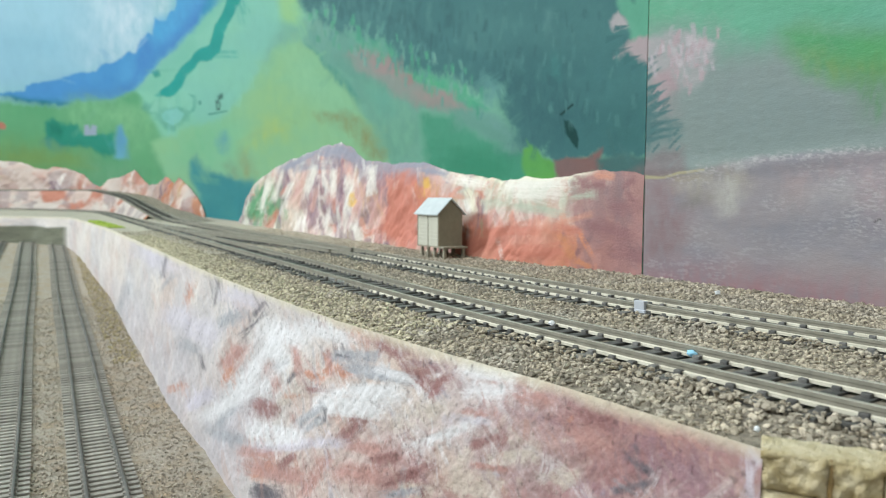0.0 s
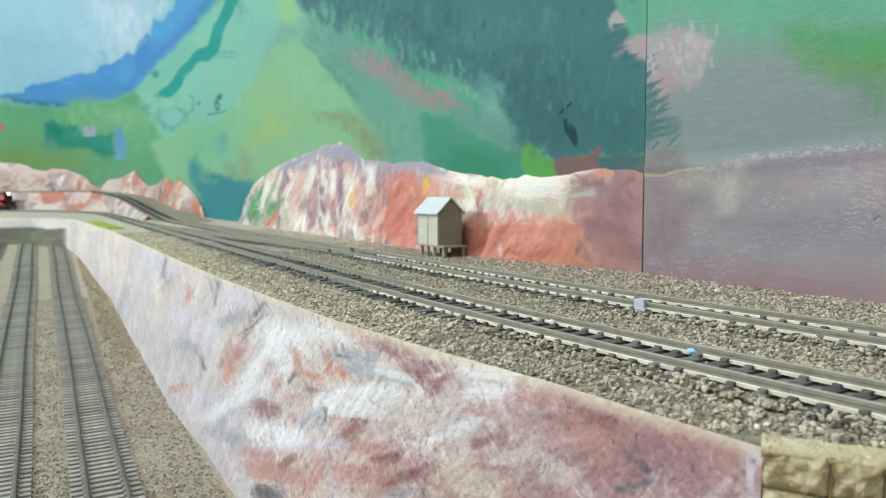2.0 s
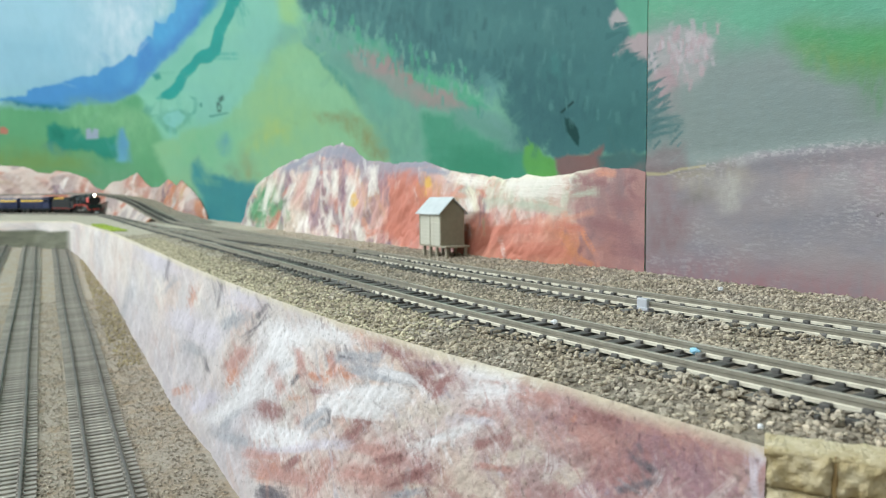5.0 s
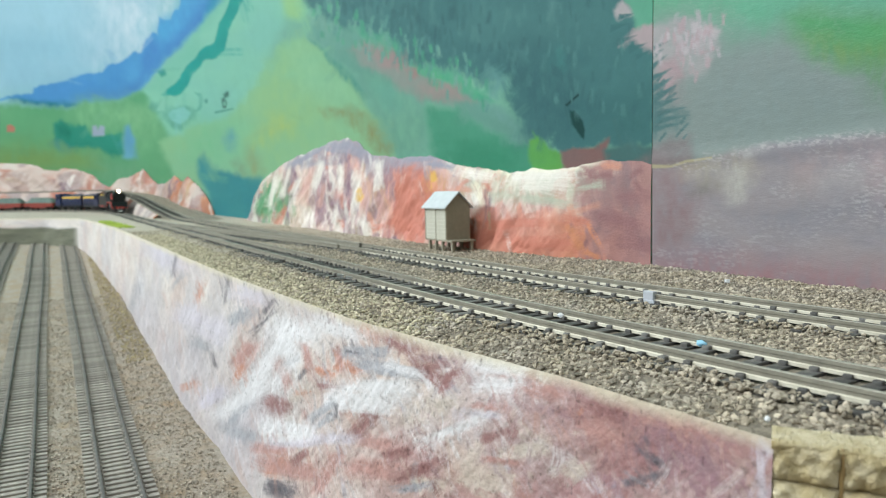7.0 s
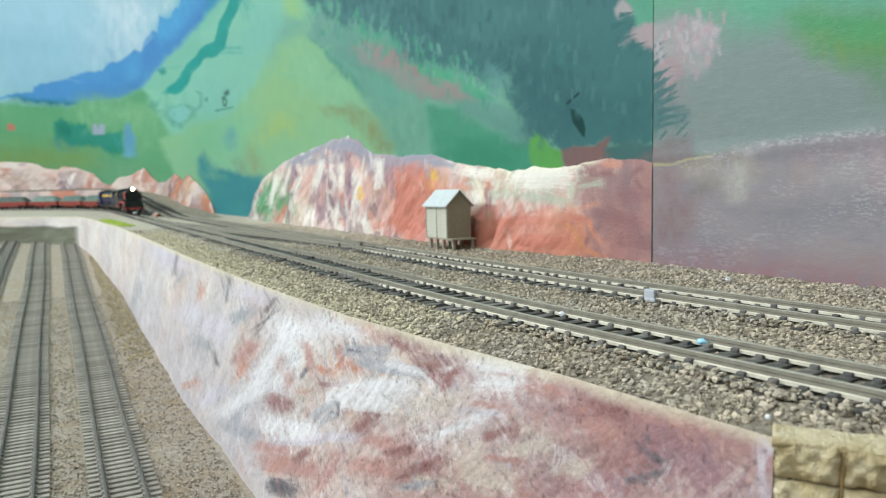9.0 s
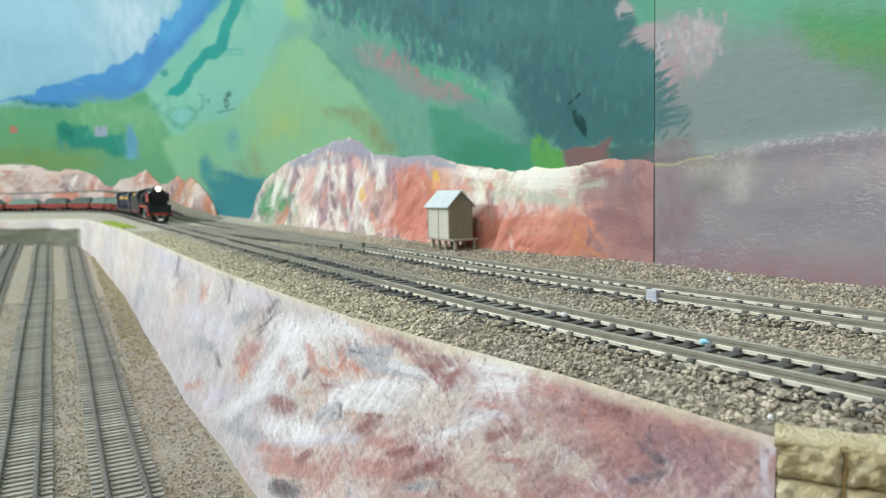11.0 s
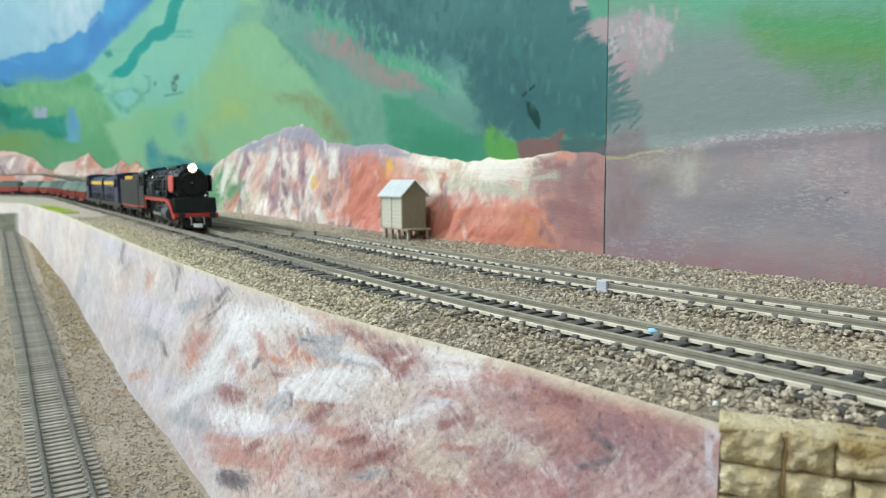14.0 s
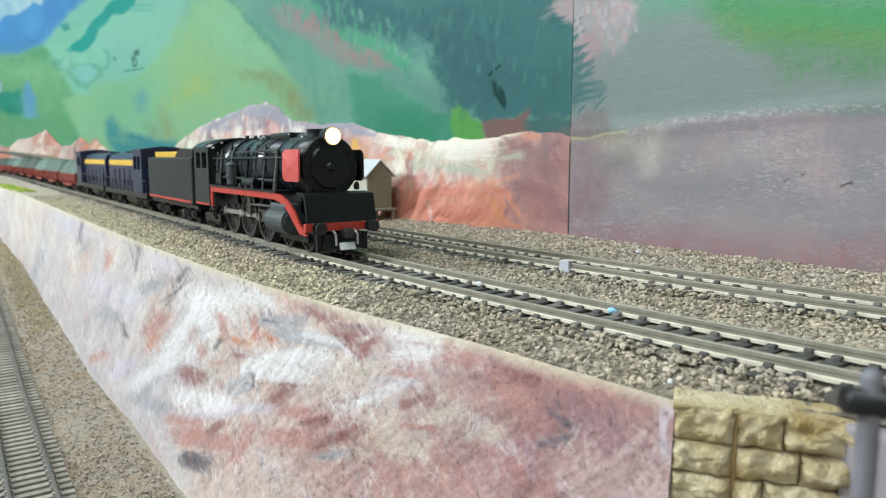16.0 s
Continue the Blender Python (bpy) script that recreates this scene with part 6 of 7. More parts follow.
    bot = [(-2, 7.6), (-8.5, 7.8), (-13.0, 11.2), (-17.0, 14.2), (-22, 17.4), (-28, 19.2), (-35, 19.8), (-113, 19.8), (-113, 12.5), (-122, 12.5)]
    for s in (-1, 1):
        b = bmesh.new()
        sl(b, top + bot, s * 15.0 - 0.4, s * 15.0 + 0.4)
        part("valance", b, M_REDT, L, "red valance below the running board")
        b = bmesh.new()
        bx(b, -119, -30, s * 11.5 - 4.4, s * 11.5 + 4.4, 22.4, 23.2, 0.1)
        part("running_board", b, M_BLACK, L)
        b = bmesh.new()  # handrail and pipes
        cy(b, (-14, s * 12.6, 36.5), (-118, s * 13.4, 36.0), 0.35, seg=6)
        for x in range(-110, -20, 14):
            cy(b, (x, s * 11.6, 36.4), (x, s * 13.2, 36.4), 0.4, seg=6)
        part("handrail", b, M_GEAR, L)
        b = bmesh.new()
        cy(b, (-40, s * 12.2, 27), (-112, s * 13.0, 27), 0.8, seg=8), cy(b, (-70, s * 11.8, 41), (-70, s * 13.5, 24), 0.7, seg=8)
        cy(b, (-58, s * 12.5, 25.5), (-72, s * 12.5, 25.5), 2.4, seg=14), cy(b, (-96, s * 13, 24), (-96, s * 10, 43), 0.6, seg=8)
        cy(b, (-84, s * 12.6, 40), (-84, s * 13.0, 23), 0.5, seg=8), bx(b, -110, -102, s * 13 - 1.4, s * 13 + 1.4, 24, 29, 0.4)
        part("pipework", b, M_BLACK, L)
        b = bmesh.new()  # cylinder
        cy(b, (-20, s * 12.6, 11.4), (-38, s * 12.6, 11.4), 5.2, seg=24)
        bx(b, -37, -21, s * 12.2 - 3.6, s * 12.2 + 3.6, 11, 18.6, 1.2)
        cy(b, (-19, s * 12.6, 11.4), (-20, s * 12.6, 11.4), 4.2, seg=20)
        part("cylinder", b, M_CYL, L, "grey-green cylinder block")
        b = bmesh.new()  # slide bars and valve gear
        bx(b, -56, -38, s * 12.6 - 0.9, s * 12.6 + 0.9, 13.4, 14.4), bx(b, -56, -38, s * 12.6 - 0.9, s * 12.6 + 0.9, 9.2, 10.0)
        bx(b, -50, -46, s * 12.6 - 1.6, s * 12.6 + 1.6, 9.8, 13.6, 0.3)
        cy(b, (-38, s * 13.4, 16.5), (-66, s * 13.4, 16.0), 0.6, seg=8), bx(b, -68, -64, s * 13.4 - 0.6, s * 13.4 + 0.6, 11.5, 19.5, 0.3)
        part("valve_gear", b, M_GEAR, L)
        b = bmesh.new()  # air pump, reservoir and injector pipes
        cy(b, (-88, s * 13.6, 24), (-88, s * 13.6, 33), 2.3, seg=16), cy(b, (-88, s * 13.6, 33), (-88, s * 13.6, 34.2), 2.7, 1.6, seg=16)
        cy(b, (-88, s * 13.6, 27.6), (-88, s * 13.6, 28.8), 2.8, seg=16), cy(b, (-88, s * 13.6, 33.8), (-92, s * 11.5, 38), 0.5, seg=6)
        part("air_pump", b, M_CYL, L, "grey-green air pump")
        b = bmesh.new()
        cy(b, (-34, s * 12.3, 39.4), (-84, s * 12.8, 38.6), 0.45, seg=6), cy(b, (-50, s * 11.2, 42), (-50, s * 13.4, 23), 0.6, seg=8)
        cy(b, (-60, s * 11.0, 42), (-63, s * 13.4, 23), 0.45, seg=6), cy(b, (-104, s * 12.4, 40), (-104, s * 14.2, 22), 0.7, seg=8)
        cy(b, (-110, s * 12.6, 39), (-110, s * 14.2, 20), 0.5, seg=8), cy(b, (-36, s * 11.6, 40), (-36, s * 13.4, 23), 0.9, 1.2, seg=10)
        part("injector_pipe", b, M_GEAR, L, "dull metal pipes down the boiler side")
        for x in (-60, -68, -76):
            b = bmesh.new()
            bx(b, x - 1.2, x + 1.2, s * 13.8 - 0.8, s * 13.8 + 0.8, 23.2, 24.8, 0.3)
            cy(b, (x, s * 14.2, 23), (x - 2, s * 11.0, 6), 0.3, seg=6)
            part("sand_pipe", b, M_GEAR, L)
        b = bmesh.new()
        bx(b, -114, -110, s * 14.6 - 0.9, s * 14.6 + 0.9, 6.4, 7.2), bx(b, -114, -110, s * 14.6 - 0.9, s * 14.6 + 0.9, 10.4, 11.2)
        bx(b, -114, -113.4, s * 14.6 - 0.4, s * 14.6 + 0.4, 6.4, 19), bx(b, -110.6, -110, s * 14.6 - 0.4, s * 14.6 + 0.4, 6.4, 19)
        part("footstep", b, M_BLACK, L)
        b = bmesh.new()
        cy(b, (-10.5, s * 10.2, 24), (-10.5, s * 10.2, 26.4), 1.1, seg=12), cy(b, (-10.5, s * 10.2, 26.4), (-10.5, s * 10.2, 27), 0.7, seg=10)
        part("marker_lamp", b, M_BLACK, L)
    b = bmesh.new()
    cy(b, (-30, 0, 44.2), (-40, 0, 44.2), 2.6, 2.2, seg=16), bx(b, -41, -29, -5, 5, 43.2, 44.4, 0.4)
    part("sand_dome", b, M_BOILER, L, "", True)
    b = bmesh.new()  # frames
    for s in (-1, 1):
        sl(b, [(-4, 8), (-140, 8), (-140, 15), (-116, 20), (-30, 20), (-4, 12)], s * 5.6 - 0.6, s * 5.6 + 0.6)
    bx(b, -122, -20, -9, 9, 19, 22)
    bx(b, -120, -92, -10, 10, 15, 24)
    part("frame", b, M_BLACK, L)
    b = bmesh.new()  # front plate above the buffer beam
    sl(b, [(-3.6, 12.3), (-2.6, 12.3), (-5.0, 22.8), (-12, 23.4), (-12, 22.4), (-6, 21.9)], -14.6, 14.6)
    part("front_plate", b, M_BLACK, L, "black front apron plate")
    b = bmesh.new()
    bx(b, -4.4, -2.2, -15.6, 15.6, 8.9, 12.0, 0.3)
    part("buffer_beam", b, M_REDT, L, "red buffer beam")
    buffers(L, -2.2, 1, 10.4, 11.0)
    b = bmesh.new()  # pilot and guard irons
    sl(b, [(-4, 7.6), (-2.5, 7.6), (0.5, 2.2), (-4, 2.2)], -7.5, 7.5)
    for y in (-9.8, 9.8):
        bx(b, -5, -3, y - 0.8, y + 0.8, 1.2, 8.0)
    part("pilot", b, M_BLACK, L)
    b = bmesh.new()
    sl(b, [(-0.2, 4.6), (0.6, 4.6), (1.8, 2.0), (0.8, 2.0)], -3.2, 3.2)
    part("pilot_plate", b, M_PAPER, L, "pale plate on the pilot")
    for y in (-4.5, 4.5):
        b = bmesh.new()
        cy(b, (-2.2, y, 9.0), (0.2, y, 7.6), 0.55, seg=8), cy(b, (0.2, y, 7.6), (0.4, y, 3.6), 0.5, seg=8)
        part("brake_hose", b, M_STEEL, L)
    b = bmesh.new()  # cab with window openings and arched roof
    for s in (-1, 1):
        y0, y1 = s * 15.4 - 0.5, s * 15.4 + 0.5
        bx(b, -140, -116, y0, y1, 12.5, 31), bx(b, -140, -136.5, y0, y1, 31, 39), bx(b, -129.2, -126.4, y0, y1, 31, 39), bx(b, -119, -116, y0, y1, 31, 39), bx(b, -140, -116, y0, y1, 39, 41.5)
    bx(b, -117, -116, -15.4, 15.4, 20, 41), bx(b, -116.8, -115.8, -12.5, 12.5, 41, 43.6), bx(b, -116.8, -115.8, -8, 8, 43.4, 45.4)
    part("cab", b, M_TENDER, L, "dark grey-black cab")
    b = bmesh.new()
    n = 14
    pts = [(16.4 * math.sin(a), 41.2 + 5.0 * (math.cos(a) - math.cos(1.25)) / (1 - math.cos(1.25))) for a in np.linspace(-1.25, 1.25, n)]
    va = [[b.verts.new((x * K, y * K, (z + dz) * K)) for y, z in pts] for x, dz in ((-143, 0), (-113, 0), (-143, -0.9), (-113, -0.9))]
    for i in range(n - 1):
        b.faces.new((va[0][i], va[0][i + 1], va[1][i + 1], va[1][i])), b.faces.new((va[2][i], va[3][i], va[3][i + 1], va[2][i + 1]))
        b.faces.new((va[0][i], va[2][i], va[2][i + 1], va[0][i + 1])), b.faces.new((va[1][i], va[1][i + 1], va[3][i + 1], va[3][i]))
    part("cab_roof", b, M_BOILER, L, "arched black cab roof", True)
    for s in (-1, 1):
        b = bmesh.new()
        bx(b, -139, -117, s * 15.9 - 0.15, s * 15.9 + 0.15, 12.6, 13.6)
        part("lining", b, M_REDT, L, "red lining on the cab side")
    for x in (-57, -79, -101):
        wheelset(L, x, 10.2, 15, "driving_wheelset")
    for x in (-14, -33):
        wheelset(L, x, 5.4, 9, "bogie_wheelset")
    for x in (-117, -134):
        wheelset(L, x, 5.6, 9, "bogie_wheelset")
    for s in (-1, 1):
        b = bmesh.new()
        sl(b, [(-10, 4), (-37, 4), (-37, 7.5), (-10, 7.5)], s * 10.6 - 0.6, s * 10.6 + 0.6)
        part("bogie_frame", b, M_BLACK, L)
        b = bmesh.new()
        sl(b, [(-113, 4), (-138, 4), (-138, 8), (-113, 8)], s * 11 - 0.7, s * 11 + 0.7)
        part("bogie_frame", b, M_BLACK, L)
    rods = []
    for s in (-1, 1):
        b = bmesh.new()
        bx(b, -46, 0.0, -0.5, 0.5, -1.0, 1.0, 0.2)
        for x in (0, -22, -44):
            cy(b, (x, -0.7, 0), (x, 0.7, 0), 1.8, seg=14)
        rod = part("coupling_rod", b, M_STEEL, L, "bright steel coupling rod")
        rods.append((rod, s))
    return L, rods


def tender():
    T = empty("tender", "black coal tender with red lining and yellow rail on top", "tender")
    b = bmesh.new()
    bx(b, -101, -3, -15.2, 15.2, 11, 36.5, 0.8)
    part("tank", b, M_TENDER, T, "black tender tank")
    b = bmesh.new()
    sl(b, [(-40, 36.4), (-6, 36.4), (-6, 40.5), (-30, 41.5), (-40, 38)], -13.5, 13.5)
    part("coal_bunker", b, M_BLACK, T)
    for s in (-1, 1):
        b = bmesh.new()
        bx(b, -100, -5, s * 15.3 - 0.15, s * 15.3 + 0.15, 12.0, 13.2)
        part("lining", b, M_REDT, T, "red lining along the tank")
    b = bmesh.new()
    bx(b, -99, -46, -11, -6, 36.4, 39.8, 0.5), bx(b, -99, -46, 6, 11, 36.4, 39.8, 0.5)
    part("yellow_load", b, M_YELLOW, T, "yellow boxes along the tank top")
    b = bmesh.new()
    bx(b, -103, -1, -13, 13, 8.6, 11, 0.3)
    part("frame", b, M_BLACK, T)
    b = bmesh.new()
    bx(b, -3, 6, -4, 4, 9, 10.5)
    part("drawbar", b, M_GEAR, T)
    bogie(T, -24, 9, 5.2, True), bogie(T, -80, 9, 5.2, True)
    return T


def diesel(flip):
    D = empty("diesel_locomotive", "dark blue diesel locomotive with a yellow band", "locomotive", "diesels behind the steam engine")
    b = bmesh.new()
    bx(b, -148, -2, -15, 15, 8.8, 12.6, 0.4)
    part("underframe", b, M_BLACK, D)
    b = bmesh.new()
    prof = [(11.5, 12.5), (11.8, 34), (10, 38.2), (5, 39.8), (-5, 39.8), (-10, 38.2), (-11.8, 34), (-11.5, 12.5)]
    lo, hi = (-112, -6) if not flip else (-144, -38)
    va = [[b.verts.new((x * K, y * K, z * K)) for y, z in prof] for x in (lo, hi)]
    n = len(prof)
    b.faces.new(va[0]), b.faces.new(va[1][::-1])
    for i in range(n):
        b.faces.new((va[0][i], va[0][(i + 1) % n], va[1][(i + 1) % n], va[1][i]))
    part("hood", b, M_BLUE, D, "dark blue engine hood")
    c0, c1 = (-138, -112) if not flip else (-38, -12)
    b = bmesh.new()
    for s in (-1, 1):
        y0, y1 = s * 14.8 - 0.5, s * 14.8 + 0.5
        bx(b, c0, c1, y0, y1, 12.5, 28), bx(b, c0, c1, y0, y1, 37, 41)
        bx(b, c0, c0 + 3.5, y0, y1, 28, 37), bx(b, c1 - 3.5, c1, y0, y1, 28, 37), bx(b, (c0 + c1) / 2 - 1.2, (c0 + c1) / 2 + 1.2, y0, y1, 28, 37)
    for x in (c0, c1):
        bx(b, x - 0.5, x + 0.5, -15, 15, 12.5, 29), bx(b, x - 0.5, x + 0.5, -15, 15, 36.5, 41), bx(b, x - 0.5, x + 0.5, -15, -12, 29, 36.5), bx(b, x - 0.5, x + 0.5, 12, 15, 29, 36.5), bx(b, x - 0.5, x + 0.5, -1.5, 1.5, 29, 36.5)
    part("cab", b, M_BLUE, D, "dark blue cab")
    b = bmesh.new()
    bx(b, c0 + 0.6, c1 - 0.6, -14.2, 14.2, 28.5, 36.6)
    part("cab_glazing", b, M_GLASS, D)
    b = bmesh.new()
    sl2 = [(y, 41 + 2.6 * math.cos(y / 16 * 1.4)) for y in np.linspace(-16, 16, 11)]
    va = [[b.verts.new((x * K, y * K, z * K)) for y, z in sl2 + [(16, 40.6), (-16, 40.6)]] for x in (c0 - 1.5, c1 + 1.5)]
    n = len(va[0])
    b.faces.new(va[0]), b.faces.new(va[1][::-1])
    for i in range(n):
        b.faces.new((va[0][i], va[0][(i + 1) % n], va[1][(i + 1) % n], va[1][i]))
    part("cab_roof", b, M_BLUE, D)
    for s in (-1, 1):
        b = bmesh.new()
        bx(b, lo + 2, hi - 2, s * 11.75 - 0.25, s * 11.75 + 0.25, 30.5, 34.5)
        part("yellow_band", b, M_YELLOW, D, "yellow band along the hood")
        b = bmesh.new()
        cy(b, (-146, s * 14.6, 21), (-4, s * 14.6, 21), 0.35, seg=6)
        for x in range(-144, 0, 14):
            cy(b, (x, s * 14.6, 12), (x, s * 14.6, 21), 0.35, seg=6)
        part("handrail", b, M_GEAR, D)
        for i in range(5):
            b = bmesh.new()
            x = lo + 12 + i * 18
            bx(b, x, x + 12, s * 11.8 - 0.3, s * 11.8 + 0.3, 15, 28, 0.2)
            for j in range(5):
                bx(b, x + 1, x + 11, s * 12.0 - 0.3, s * 12.0 + 0.3, 16.5 + j * 2.3, 17.4 + j * 2.3)
            part("hood_door", b, M_BLUE, D)
    b = bmesh.new()
    for x in (lo + 30, lo + 55, lo + 80):
        cy(b, (x, 0, 39), (x, 0, 41), 5.5, 5.0, seg=20)
    part("roof_fan", b, M_BLACK, D)
    b = bmesh.new()
    bx(b, -92, -58, -10, 10, 3.5, 9, 1.5)
    part("fuel_tank", b, M_BLACK, D)
    bogie(D, -32, 13, 5.6), bogie(D, -118, 13, 5.6)
    buffers(D, -148, -1)
    return D


def wagon():
    W = empty("goods_wagon", "red flat wagon under a grey-green tarpaulin", "wagon", "wagons of the goods train")
    b = bmesh.new()
    bx(b, -130, -2, -14.5, 14.5, 9.5, 11.5, 0.2)
    for s in (-1, 1):
        sl(b, [(-130, 11.5), (-2, 11.5), (-2, 9), (-30, 9), (-42, 6.2), (-90, 6.2), (-102, 9), (-130, 9)], s * 14 - 0.6, s * 14 + 0.6)
    part("underframe", b, M_WAGON, W, "red steel underframe")
    for s in (-1, 1):
        b = bmesh.new()
        bx(b, -129, -3, s * 14.6 - 0.4, s * 14.6 + 0.4, 11.4, 19.5, 0.2)
        for i in range(12):
            bx(b, -127 + i * 11, -125.4 + i * 11, s * 15.1 - 0.4, s * 15.1 + 0.4, 9.4, 19.4)
        part("side", b, M_WAGON, W, "red ribbed side")
    for x in (-128.6, -3.4):
        b = bmesh.new()
        bx(b, x - 0.5, x + 0.5, -14.2, 14.2, 11.4, 20)
        part("end", b, M_WAGON, W)
    b = bmesh.new()
    nx, ny = 26, 12
    V = []
    for i in range(nx):
        x = -127.5 + 123 * i / (nx - 1)
        e = min(1, 6 * i / (nx - 1), 6 * (1 - i / (nx - 1)))
        row = []
        for j in range(ny):
            a = -1 + 2 * j / (ny - 1)
            z = 19.0 + (14.5 * (1 - abs(a) ** 3.0) * e) + 0.8 * math.sin(i * 1.9 + j) * (1 - abs(a))
            row.append(b.verts.new((x * K, a * 14.9 * K, z * K)))
        V.append(row)
    for i in range(nx - 1):
        for j in range(ny - 1):
            b.faces.new((V[i][j], V[i + 1][j], V[i + 1][j + 1], V[i][j + 1]))
    low = [b.verts.new((v.co.x, v.co.y, 17.5 * K)) for v in (V[0][0], V[-1][0], V[-1][-1], V[0][-1])]
    b.faces.new(low)
    part("tarpaulin", b, M_TARP, W, "grey-green tarpaulin over the load", True)
    bogie(W, -22, 9, 5.2), bogie(W, -110, 9, 5.2)
    buffers(W, -2, 1), buffers(W, -130, -1)
    return W


LOCO, RODS = steam_locomotive()
TENDER = tender()
DIESEL_A, DIESEL_B = diesel(True), diesel(False)
WAGON = wagon()
WAGONS = [WAGON] + [copy_thing(WAGON, Matrix()) for i in range(12)]


# ---- lineside shed on stilts ----
def shed():
    S = empty("lineside_shed", "small cream boarded shed on stilts with a pale gabled roof", "shed", m=pose(-0.4040, 0.2235, -0.0045))
    w, l, z0, ze, zr = 17.5, 29.0, 8.0, 30.5, 39.0
    b = bmesh.new()
    bx(b, -l, 0, 0.4, w, z0, ze)
    part("wall_core", b, M_SHED2, S)
    b = bmesh.new()
    va = [[b.verts.new((x * K, y * K, z * K)) for y, z in ((0, z0), (w, z0), (w, ze), (w / 2, zr - 0.6), (0, ze))] for x in (0.0, 0.6)]
    b.faces.new(va[0]), b.faces.new(va[1][::-1])
    for i in range(5):
        b.faces.new((va[0][i], va[0][(i + 1) % 5], va[1][(i + 1) % 5], va[1][i]))
    part("gable", b, M_SHED2, S, "khaki gable end, darkened to imitate its shaded side")
    me = None
    for i in range(9):
        if me is None:
            b = bmesh.new()
            slab(b, [(-l * K, 0), (0.5 * K, 0), (0.5 * K, 2.6 * K), (-l * K, 2.6 * K)], -0.35 * K, 0.3 * K)
            p = part("board", b, M_SHED, S)
            me = p.data
            p.matrix_basis = pose(0, 0.0002, z0 * K, 9)
        else:
            share("board", me, S, pose(0, 0.0002, (z0 + i * 2.5) * K, 9))
    b = bmesh.new()
    bx(b, -14.2, -13.4, -0.6, 0, z0, ze), bx(b, -l, -l + 1, -0.6, 0, z0, ze), bx(b, -0.4, 0.7, -0.6, 0.4, z0, ze)
    part("corner_strip", b, M_WOOD, S)
    for s in (0, 1):
        b = bmesh.new()
        y0, z_, y1, z1 = (-2.2, ze - 2.2, w / 2, zr) if s == 0 else (w + 2.2, ze - 2.2, w / 2, zr)
        q = [b.verts.new((x * K, y * K, z * K)) for x, y, z in ((-l - 2, y0, z_), (2.2, y0, z_), (2.2, y1, z1), (-l - 2, y1, z1))]
        q2 = [b.verts.new((v.co.x, v.co.y, v.co.z + 0.8 * K)) for v in q]
        b.faces.new(q), b.faces.new(q2[::-1])
        for j in range(4):
            b.faces.new((q[j], q[(j + 1) % 4], q2[(j + 1) % 4], q2[j]))
        part("roof_slope", b, M_ROOF, S, "pale grey roof slope")
    b = bmesh.new()
    bx(b, -l, 7.0, -0.4, w + 0.4, z0 - 1.2, z0, 0.15)
    part("floor_deck", b, M_WOOD, S, "timber deck that runs out as a landing")
    for x in (-26, -17, -8, 5):
        for y in (0.8, w - 2.5):
            b = bmesh.new()
            bx(b, x - 0.9, x + 0.9, y, y + 1.8, 0, z0 - 1.1, 0.15)
            part("post", b, M_WOOD, S)
    return S


shed()


